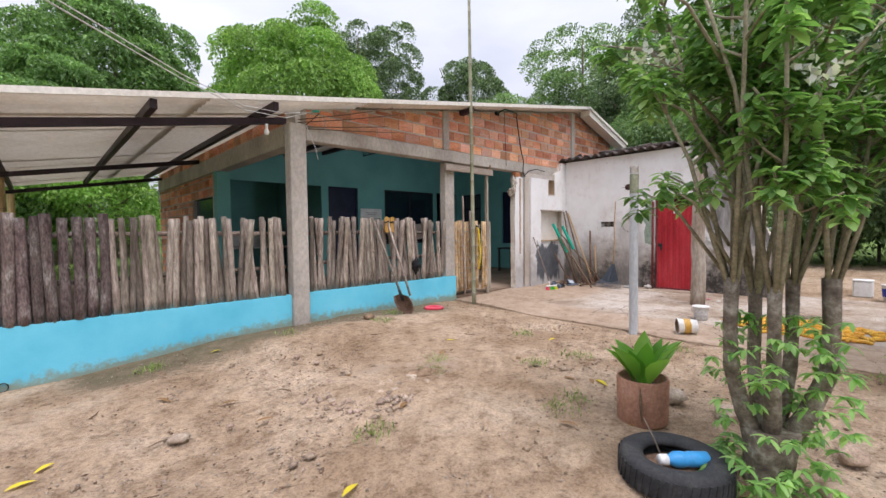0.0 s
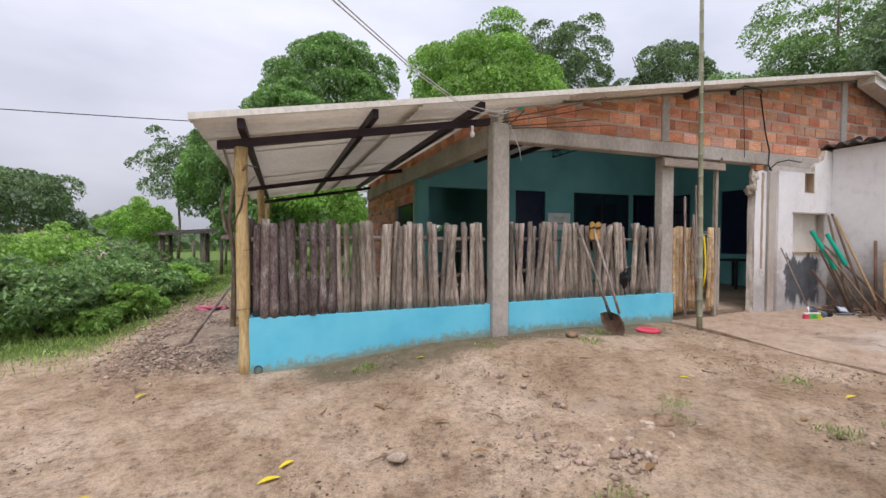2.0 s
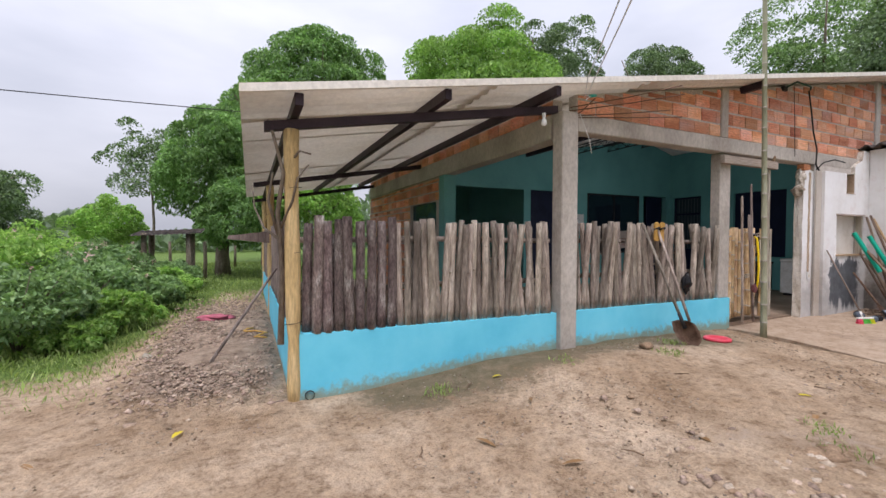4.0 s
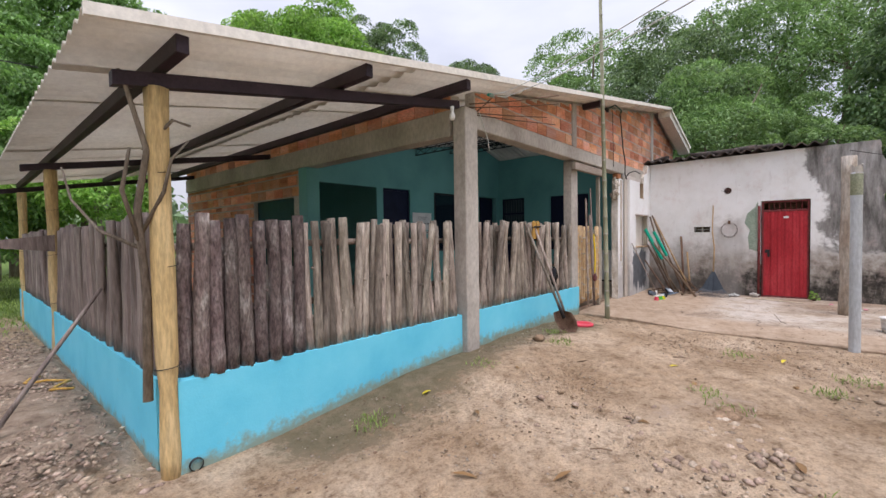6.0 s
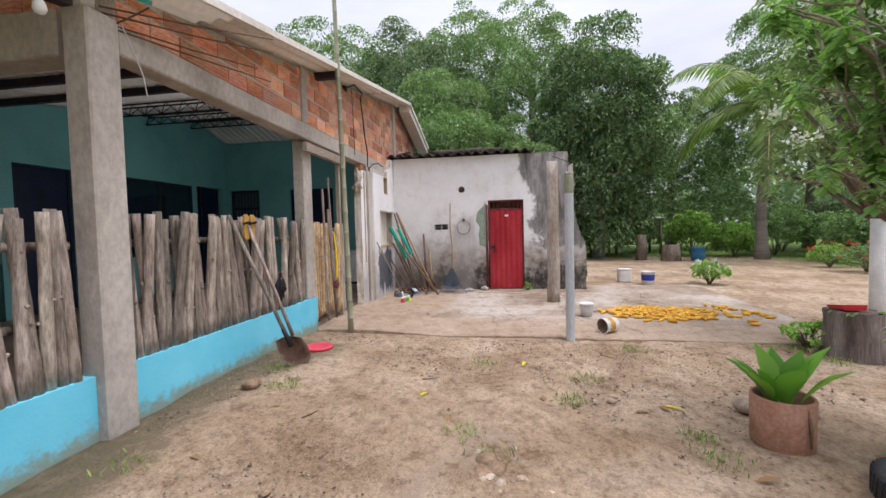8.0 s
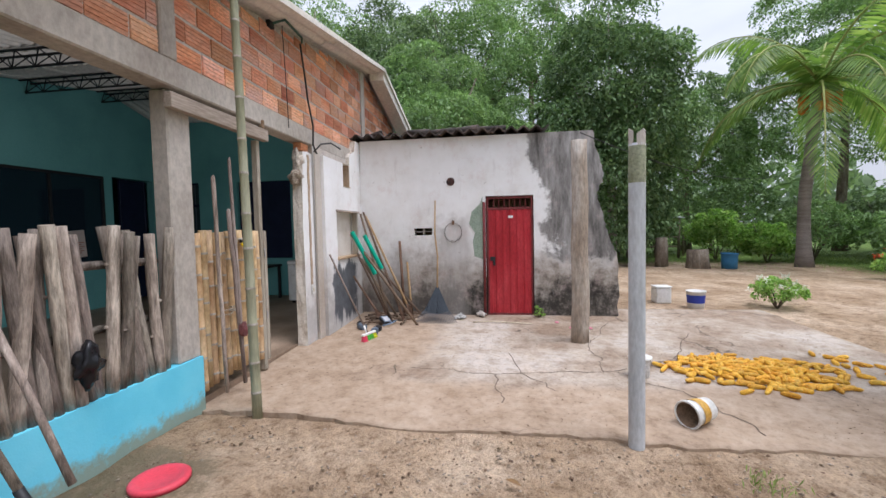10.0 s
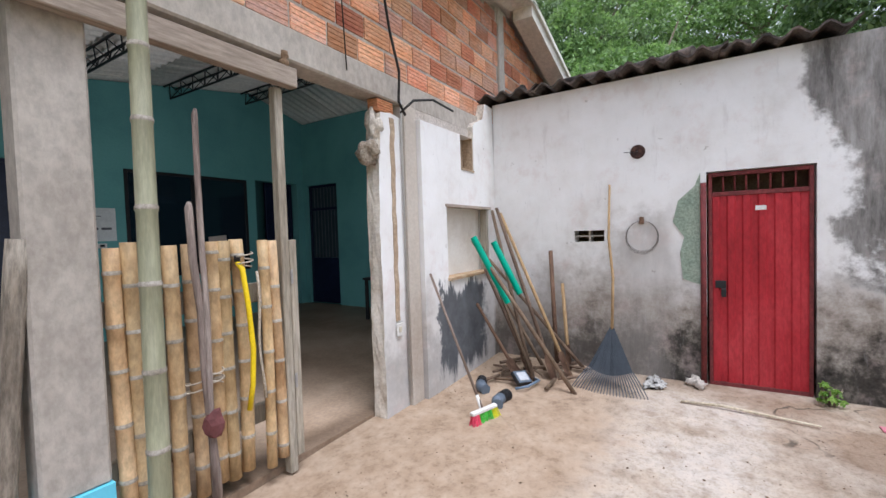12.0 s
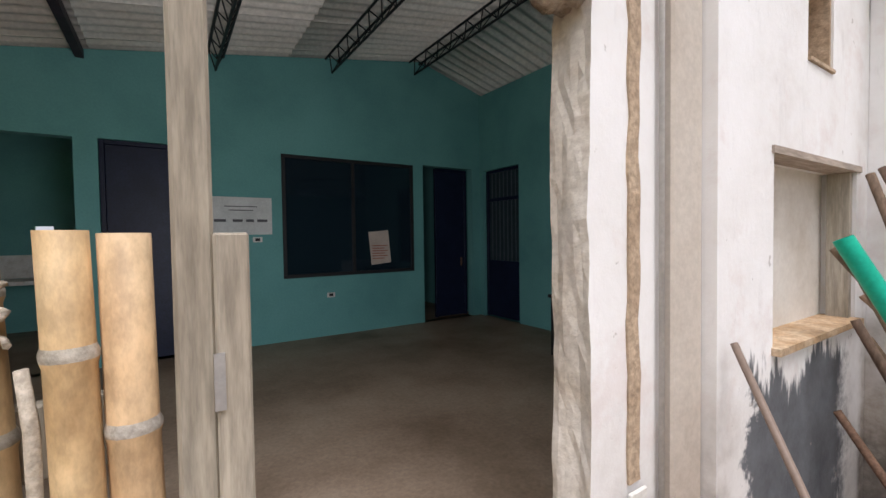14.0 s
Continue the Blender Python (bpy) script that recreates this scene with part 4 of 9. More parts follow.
structure("wall_niche_back", boxes((8.45, 9.5, 5.33, 5.41, 1.2, 2.0)), M("niche_whitewash", [(0.56, 0.5, 0.42), (0.72, 0.68, 0.62), (0.78, 0.76, 0.72)], 1.6, 40, 0.9, 0.1, 0.004, grain=0.06), "pale plaster at the back of the niche", "wall")
structure("wall_slot_back", boxes((8.8, 9.13, 5.32, 5.41, 2.3, 2.82)), MAT_BROWN, "rough masonry filling a small high opening", "wall")
structure("slot_lining", boxes((9.092, 9.108, 5.208, 5.318, 2.376, 2.718), (8.822, 8.836, 5.208, 5.318, 2.376, 2.718), (8.823, 9.107, 5.19, 5.318, 2.362, 2.375)), MAT_BROWN, "bare brown masonry round a small high opening", "wall")
structure("niche_shelf", boxes((8.5, 9.47, 5.17, 5.33, 1.245, 1.272)), M("orange_stained_board", [(0.36, 0.22, 0.11), (0.55, 0.43, 0.3)], 8, 50, 0.8, 0.3, 0.006), "thin stained board on the sill of the niche", "shelf")
structure("niche_lintel", boxes((8.49, 9.5, 5.19, 5.3, 1.968, 1.995)), MAT_PLANK, "thin board over the niche", "trim")
structure("niche_jamb", boxes((9.42, 9.475, 5.215, 5.3, 1.272, 1.966)), MAT_WOOD, "narrow wooden jamb in the niche", "trim")
stub_outline = [(7.61, 0.1, 0), (7.92, 0.1, 0), (7.92, 2.70, 0), (7.78, 2.72, 1), (7.65, 2.7, 1), (7.64, 2.5, 1), (7.62, 2.3, 1), (7.61, 2.1, 1), (7.6, 1.9, 1), (7.6, 1.5, 1), (7.615, 1.2, 1), (7.6, 0.9, 1), (7.61, 0.45, 1), (7.605, 0.2, 1)]
structure("wall_stub", jagged_panel(stub_outline, 5.28, 5.41, 4, 0.0055), [MAT_WHITE, M("chipped_beige_plaster", [(0.5, 0.42, 0.32), (0.74, 0.68, 0.59), (0.8, 0.76, 0.69)], 5, 40, 0.92, 0.4, 0.008, grain=0.15)], "broken end of a whitewashed wall at the doorway", "wall")
structure("wall_channel", jagged_panel([(7.758, 0.98, 1), (7.815, 0.98, 1), (7.812, 1.8, 1), (7.815, 2.68, 1), (7.762, 2.68, 1), (7.766, 1.7, 1)], 5.272, 5.29, 9, 0.007), [MAT_BROWN, MAT_BROWN], "brown plastered channel chased into the wall", "wall")
structure("column_door", boxes((7.925, 8.095, 5.24, 5.46, 0.05, 2.82), bevel=0.008), M("beige_plaster", [(0.42, 0.36, 0.3), (0.53, 0.48, 0.42), (0.6, 0.56, 0.5)], 1.3, 40, 0.9, 0.15, 0.006, grain=0.1), "bare concrete column beside the doorway", "concrete post")
structure("wall_inner_front", wall_cells("x", 5.43, 5.5, 8.03, 11.55, 0.2, 2.82, []), MAT_TEAL, "teal inner face of the front wall", "wall")
structure("wall_front_east", wall_cells("x", 5.27, 5.42, 9.63, 12.3, 0.0, 3.03, []), MAT_WHITE, "front wall continuing inside the annex", "wall")

# ---- annex ----
DOOR = (2.265, 3.05, 0.2, 2.2)
annex = wall_cells("y", 9.63, 9.83, 1.42, 5.199, 0.0, 3.2, [DOOR, (3.96, 4.27, 1.57, 1.69), (2.92, 3.06, 0.78, 0.85)])
structure("wall_annex", annex, MAT_WHITE, "whitewashed annex wall with damp black foot and bare cement end", "wall")


def annex_end():
    rng = random.Random(8)
    prof = [(0.95, 0.05), (0.93, 0.7), (0.97, 1.25), (1.05, 1.4), (1.1, 1.55), (1.16, 1.75), (1.22, 2.0), (1.27, 2.2), (1.2, 2.35), (1.16, 2.5), (1.22, 2.75), (1.3, 3.0), (1.33, 3.2), (1.42, 3.2), (1.42, 0.05)]
    bm = bmesh.new()
    pts = []
    for (ya, za), (yb, zb) in zip(prof, prof[1:] + prof[:1]):
        n = 4 if max(ya, yb) < 1.42 else 1
        pts += [(ya + (yb - ya) * k / n + (rng.uniform(-0.02, 0.02) if k else 0), za + (zb - za) * k / n) for k in range(n)]
    a = [bm.verts.new((9.63, y, z)) for y, z in pts]
    b = [bm.verts.new((9.83, y + rng.uniform(-0.03, 0.03) if y < 1.4 else y, z)) for y, z in pts]
    bm.faces.new(a[::-1])
    bm.faces.new(b)
    for k in range(len(a)):
        m = (k + 1) % len(a)
        bm.faces.new((a[k], a[m], b[m], b[k])).material_index = 1
    structure("wall_annex_end", bm, [MAT_WHITE, MAT_CRUMBLE], "crumbled broken end of the annex wall", "wall")


annex_end()
structure("wall_annex_return", wall_cells("x", 1.95, 2.1, 9.83, 12.4, 0.0, 3.2, []), MAT_WHITE, "side wall of the annex", "wall")
structure("wall_annex_back", wall_cells("y", 12.4, 12.55, 1.95, 5.2, 0.0, 3.3, []), MAT_WHITE, "back wall of the annex", "wall")


def annex_roof():
    ob = tagged(new("annex_roof"), "sooty dark corrugated roof of the annex", "roof", kind="structure")
    rng = random.Random(2)
    y = 2.02
    while y < 5.3:
        w = 0.92
        bm = bmesh.new()
        n = 24
        x0 = 9.45 + rng.uniform(-0.03, 0.03)
        top, bot = [], []
        for x in (x0, 12.7):
            zz = 3.235 + 0.07 * (x - 9.5) + rng.uniform(0, 0.015)
            top.append([bm.verts.new((x, y + w * j / n, zz + 0.035 * math.cos(2 * math.pi * j / 5.2) + 0.02)) for j in range(n + 1)])
            bot.append([bm.verts.new((x, y + w * j / n, zz + 0.035 * math.cos(2 * math.pi * j / 5.2))) for j in range(n + 1)])
        for j in range(n):
            bm.faces.new((top[0][j], top[1][j], top[1][j + 1], top[0][j + 1]))
            bm.faces.new((bot[0][j + 1], bot[1][j + 1], bot[1][j], bot[0][j]))
            bm.faces.new((bot[0][j], top[0][j], top[0][j + 1], bot[0][j + 1]))
        part("roofing_sheet", bm, MAT_ROOFTILE, ob)
        y += 0.86
    for k in range(7):
        yy = 2.2 + rng.uniform(0, 2.9)
        bm = tube(bmesh.new(), [(9.62 + rng.uniform(0, 0.2), yy, 3.33), (9.75 + rng.uniform(0, 0.4), yy + rng.uniform(0.3, 0.6), 3.35)], 0.05, 7, wobble=0.2, rng=rng)
        part("loose_tile", bm, MAT_ROOFTILE, ob)


annex_roof()


# ---- ground cover and loose stones ----
def pebbles(name, n, area, size, mat, label, cat, seed, zoff=0.0, dens=None):
    """Many small angular stones as one body of stuff."""
    rng = np.random.default_rng(seed)
    base = np.array([(1, 0, 0), (-1, 0, 0), (0, 1, 0), (0, -1, 0), (0, 0, 1), (0, 0, -1)], dtype=float)
    tri = np.array([(0, 2, 4), (2, 1, 4), (1, 3, 4), (3, 0, 4), (2, 0, 5), (1, 2, 5), (3, 1, 5), (0, 3, 5)])
    xy = []
    while len(xy) < n:
        p = (rng.uniform(area[0], area[1]), rng.uniform(area[2], area[3]))
        if dens is None or rng.random() < dens(*p):
            xy.append(p)
    xy = np.array(xy)
    s = size[0] + (size[1] - size[0]) * rng.random(n) ** 2.5
    ang = rng.uniform(0, 6.28, n)
    V = np.repeat(base[None], n, 0) * (s[:, None, None] * rng.uniform(0.55, 1.25, (n, 6, 1)))
    V[:, :, 2] *= 0.6
    V[:, :, 0] *= rng.uniform(0.7, 1.7, (n, 1))
    c, sn = np.cos(ang)[:, None], np.sin(ang)[:, None]
    x, y = V[:, :, 0] * c - V[:, :, 1] * sn, V[:, :, 0] * sn + V[:, :, 1] * c
    V = np.stack([x + xy[:, 0:1], y + xy[:, 1:2], V[:, :, 2] + (ground_z(xy[:, 0], xy[:, 1]) + zoff + s * 0.18)[:, None]], -1)
    F = (tri[None] + (np.arange(n) * 6)[:, None, None]).reshape(-1, 3)
    ob = np_mesh(name, V.reshape(-1, 3), F, mat)
    return tagged(ob, label, cat, kind="stuff")


MAT_STONE = M("yard_stone", [(0.24, 0.18, 0.135), (0.35, 0.28, 0.215), (0.44, 0.37, 0.3)], 9, 60, 0.9, 0.4, 0.006, island=0.35)
MAT_RUBBLE = M("rubble_stone", [(0.23, 0.165, 0.12), (0.37, 0.275, 0.205), (0.5, 0.395, 0.31)], 7, 60, 0.92, 0.5, 0.008, island=0.4)
MAT_CLOD = M("dark_soil_clod", [(0.15, 0.095, 0.06), (0.27, 0.185, 0.12)], 12, 60, 0.95, 0.5, 0.008, island=0.4)


def porch_path(x, y):
    return float(sstep(-2.4, -1.5, x) * sstep(-0.6, -0.8, x) * sstep(4.9, 6.0, y) * sstep(13, 9.5, y))


def front_patch(x, y):
    return 0.015 + 0.985 * float(sstep(0.75, 0.15, math.hypot((x - 2.05) / 1.0, y - 2.75)))


def dark_heap(x, y):
    return float(sstep(0.2, 0.04, math.hypot(x - 2.41, y - 2.93)))


pebbles("gravel", 15000, (-4.5, 5.6, -1.5, 5.2), (0.004, 0.015), MAT_STONE, "small tan gravel strewn over the yard", "gravel", 1)
pebbles("soil_clods", 8000, (-4.5, 5.6, -1.5, 5.25), (0.004, 0.017), MAT_CLOD, "dark crumbs of soil and dry litter on the yard", "soil", 2)
pebbles("rubble", 6500, (-2.8, -0.6, 4.8, 12.5), (0.006, 0.034), MAT_RUBBLE, "broken stones and brick rubble beside the porch wall", "rubble", 3, 0.115, porch_path)
pebbles("soil_heap", 70, (2.1, 2.8, 2.6, 3.2), (0.012, 0.04), MAT_CLOD, "little heap of dark crumbled soil in the yard", "soil", 6, 0.0, dark_heap)
pebbles("cobbles", 330, (0.8, 4.4, 1.6, 4.2), (0.014, 0.058), MAT_RUBBLE, "cluster of rounded stones in the yard", "stones", 4, 0.0, front_patch)

pebbles("slab_grit", 2600, (5.8, 9.5, -1.2, 5.2), (0.002, 0.009), MAT_CLOD, "fine dark grit scattered over the concrete slab", "grit", 7, 0.02)


# ---- posts of the porch ----
def crooked(h, rng, bend=0.02, n=9):
    a, b, c = rng.uniform(-bend, bend), rng.uniform(-bend, bend), rng.uniform(0, 6.28)
    return [(a * math.sin(3.1 * k / n + c) - a * math.sin(c), b * math.sin(2.6 * k / n + c * 2) - b * math.sin(c * 2), h * k / n) for k in range(n + 1)]


def yellow_post(x, y, z0, z1, seed):
    rng = random.Random(seed)
    ob = thing("porch_post", (x, y, z0), "peeled yellow tree-trunk post holding up the porch roof", "post", "porch posts")
    pts = crooked(z1 - z0, rng, 0.012, 12)
    bm = tube(bmesh.new(), pts, [0.05, 0.062, 0.058, 0.05] + [0.066 + 0.004 * math.sin(k) for k in range(9)], 12, wobble=0.05, rng=rng)
    part("trunk", bm, MAT_YPOST, ob)
    for zz in (0.3, 0.55, 0.78):
        bm = tube(bmesh.new(), [(0.074 * math.cos(a * 0.4), 0.074 * math.sin(a * 0.4), (z1 - z0) * zz + 0.003 * a) for a in range(17)], 0.003, 4)
        part("binding_wire", bm, MAT_DARK, ob)
    return ob


yellow_post(-0.545, 5.36, -0.06, 2.50, 1)
yellow_post(-0.55, 9.85, -0.06, 2.50, 2)
yellow_post(-0.55, 13.6, -0.06, 2.50, 3)


def dead_branch():
    rng = random.Random(4)
    ob = thing("dead_branch", (-0.66, 5.36, 0.0), "dark dry branch tied up beside the yellow post", "branch")
    lines = [[(0.0, 0.0, 0.55), (0.02, 0.02, 1.2), (-0.02, 0.0, 1.75), (0.03, -0.03, 2.1), (-0.06, -0.02, 2.45), (-0.1, -0.03, 2.56)],
             [(0.0, 0.0, 1.6), (0.1, -0.08, 1.85), (0.14, -0.1, 2.05), (0.24, -0.1, 2.18)],
             [(-0.02, 0.0, 1.55), (-0.1, -0.02, 1.85), (-0.06, -0.04, 2.1)],
             [(0.0, 0.0, 1.5), (-0.12, 0.5, 1.62), (-0.2, 0.9, 1.85), (-0.22, 1.1, 2.1)],
             [(0.02, 0.0, 2.1), (0.16, -0.08, 2.3), (0.26, -0.08, 2.28)]]
    for i, l in enumerate(lines):
        part("twig" if i else "stem", tube(bmesh.new(), l, [0.031 - 0.0045 * k for k in range(len(l))] if i == 0 else [0.014, 0.012, 0.009, 0.006][:len(l)], 7, wobble=0.15, rng=rng), MAT_TRUNK, ob)


dead_branch()


# ---- fences of round poles ----
def pole_mesh(name, h, r, rng, mat, slab=False):
    bm = bmesh.new()
    n = 8
    pts = crooked(h, rng, 0.01 if slab else 0.02 if r > 0.045 else 0.011, n)
    rad = [r * (1 + rng.uniform(-0.07, 0.07)) * (1.06 - 0.12 * k / n) for k in range(n + 1)]
    tube(bm, pts, rad, 10, wobble=0.05 if not slab else 0.12, rng=rng)
    top = max(bm.faces, key=lambda f: f.calc_center_median().z if len(f.verts) > 4 else -1)
    top.material_index = 1
    for k in range(3):
        if rng.random() < 0.6 and not slab:
            i = rng.randrange(2, n - 1)
            a = rng.uniform(0, 6.28)
            p = Vector(pts[i])
            d = Vector((math.cos(a), math.sin(a), 0.35))
            tube(bm, [p + d * r * 0.7, p + d * (r + 0.012)], [0.018, 0.009], 6)
    if slab:
        bmesh.ops.scale(bm, vec=(1, 0.45, 1), verts=bm.verts)
    me = bpy.data.meshes.new(name)
    bm.normal_update()
    bm.to_mesh(me)
    bm.free()
    me.materials.append(mat)
    me.materials.append(MAT_POLE_END)
    return me


rng_f = random.Random(21)
THIN = [pole_mesh("pole", 1.07, rng_f.uniform(0.033, 0.042), rng_f, MAT_POLE) for _ in range(16)]
THICK = [pole_mesh("pole", 1.06, rng_f.uniform(0.046, 0.054), rng_f, MAT_BARKPOLE) for _ in range(9)]
SLABS = [pole_mesh("pole", 1.08, 0.075, rng_f, MAT_SLABWOOD, slab=True) for _ in range(6)]


def fence(name, label, rows, rails):
    """Poles standing on a low wall, nailed to rails behind; rows are (x, y, z, lean in x, lean in y, turn, mesh, stretch)."""
    ob = thing(name, (rows[0][0], rows[0][1], 0.63), label, "fence")
    inv = Matrix.Translation((-rows[0][0], -rows[0][1], -0.63))
    for x, y, z, lx, ly, turn, me, st in rows:
        p = new("pole", me)
        p.parent = ob
        p.matrix_basis = inv @ pose(x, y, z, ly, lx, turn) @ Matrix.Diagonal((1, 1, st, 1))
    for a, b in rails:
        part("rail", tube(bmesh.new(), [inv @ Vector(a), inv @ ((Vector(a) + Vector(b)) / 2 + Vector((0, 0, 0.015))), inv @ Vector(b)], 0.028, 8, wobble=0.08), MAT_POLE, ob)
    return ob


def pole_row(x, x1, thick_to, lean_at, z):
    """Poles side by side: stout barky ones first, thin peeled ones after; the lean follows the place along the row."""
    rows, k = [], 0
    while x < x1:
        thick = x < thick_to
        me = THICK[k % 9] if thick else THIN[k % 16]
        rows.append((x, 5.385 + rng_f.uniform(-0.014, 0.014), z, lean_at(x) + rng_f.uniform(-0.7, 0.7), rng_f.uniform(-1.5, 0.5), rng_f.uniform(0, 360), me, rng_f.uniform(0.98, 1.05)))
        x += rng_f.uniform(0.1, 0.112) if thick else rng_f.uniform(0.064, 0.076)
        k += 1
    return rows


rows = pole_row(-0.34, 2.42, 0.47, lambda x: float(np.interp(x, (-0.4, 0.45, 0.8, 1.25, 1.5, 1.75, 1.95, 2.2, 2.45), (-0.8, 0.3, 3.0, 2.6, -3.2, -5.5, -7.0, -3.5, -1.0))), 0.622)
rows[1:1] = [(-0.42, 5.45, 0.63, 1.0, 0, 40, THICK[2], 0.97), (-0.2, 5.455, 0.63, -1.0, 0, 80, THICK[4], 0.88), (1.62, 5.43, 0.63, 2.2, 0, 10, THIN[5], 1.0)]
fence("pole_fence", "weathered grey pole fence standing on the cyan wall", rows, [((-0.48, 5.475, 1.0), (2.44, 5.475, 1.02)), ((-0.48, 5.475, 1.5), (2.44, 5.475, 1.5))])
rows = pole_row(2.78, 5.47, 0.0, lambda x: float(np.interp(x, (2.7, 3.4, 4.3, 4.9, 5.2, 5.45), (-3.5, -6.0, -5.0, -5.5, -7.5, -3.0))), 0.638)
fence("pole_fence", "grey pole fence leaning sideways on the cyan wall between concrete posts", rows, [((2.7, 5.475, 1.05), (5.47, 5.475, 1.05)), ((2.7, 5.475, 1.5), (5.47, 5.475, 1.48))])
rows = []
y = 5.62
k = 0
while y < 14.1:
    w = rng_f.uniform(0.13, 0.165)
    rows.append((-0.52 + rng_f.uniform(-0.012, 0.012), y, 0.628, rng_f.uniform(-1.5, 1), rng_f.uniform(-2, 2), 90 + rng_f.uniform(-8, 8), SLABS[k % 6], rng_f.uniform(0.97, 1.04)))
    y += w
    k += 1
fence("slab_fence", "row of barky dark slabs standing on the side wall", rows, [((-0.45, 5.6, 1.0), (-0.45, 14.1, 1.0)), ((-0.45, 5.6, 1.5), (-0.45, 14.1, 1.5))])


# ---- bamboo gate ----
def bamboo_bm(h, r, rng, gap=0.27, lean=(0, 0), taper=0.0):
    """A culm with swollen joints; joint rings are material 1."""
    bm = bmesh.new()
    pts, rad, marks = [], [], []
    z = 0.0
    nxt = rng.uniform(0.05, gap)
    base = crooked(h, rng, 0.018 if h < 3 else 0.025, 20)
    at_z = lambda zz: Vector(base[min(20, int(zz / h * 20))])
    zs = [(0, 1.0, 0)]
    while nxt < h - 0.02:
        zs += [(nxt - 0.016, 0.98, 0), (nxt - 0.006, 1.07, 1), (nxt + 0.004, 1.09, 1), (nxt + 0.013, 0.98, 1)]
        nxt += gap * rng.uniform(0.8, 1.15)
    zs.append((h, 0.97, 0))
    for zz, f, mk in zs:
        p = base[0]
        t = zz / h * 20
        i = min(19, int(t))
        a, b = Vector(base[i]), Vector(base[i + 1])
        q = a + (b - a) * (t - i)
        pts.append((q.x + lean[0] * zz, q.y + lean[1] * zz, zz))
        rad.append(r * f * (1 - taper * zz / h))
        marks.append(mk)
    sides = 12
    rings = []
    for p, q in zip(pts, rad):
        rings.append([bm.verts.new((p[0] + q * math.cos(6.2832 * k / sides), p[1] + q * math.sin(6.2832 * k / sides), p[2])) for k in range(sides)])
    for i in range(len(rings) - 1):
        for k in range(sides):
            f = bm.faces.new((rings[i][k], rings[i][(k + 1) % sides], rings[i + 1][(k + 1) % sides], rings[i + 1][k]))
            f.smooth = True
            f.material_index = 1 if marks[i] and marks[i + 1] else 0
    inner = [bm.verts.new(v.co * 1.0 - Vector(((v.co.x - pts[-1][0]) * 0.28, (v.co.y - pts[-1][1]) * 0.28, 0))) for v in rings[-1]]
    deep = [bm.verts.new(v.co - Vector((0, 0, 0.07))) for v in inner]
    for k in range(sides):
        m = (k + 1) % sides
        bm.faces.new((rings[-1][k], rings[-1][m], inner[m], inner[k]))
        bm.faces.new((inner[k], inner[m], deep[m], deep[k])).material_index = 1
    bm.faces.new(deep).material_index = 1
    bm.faces.new(rings[0][::-1])
    return bm


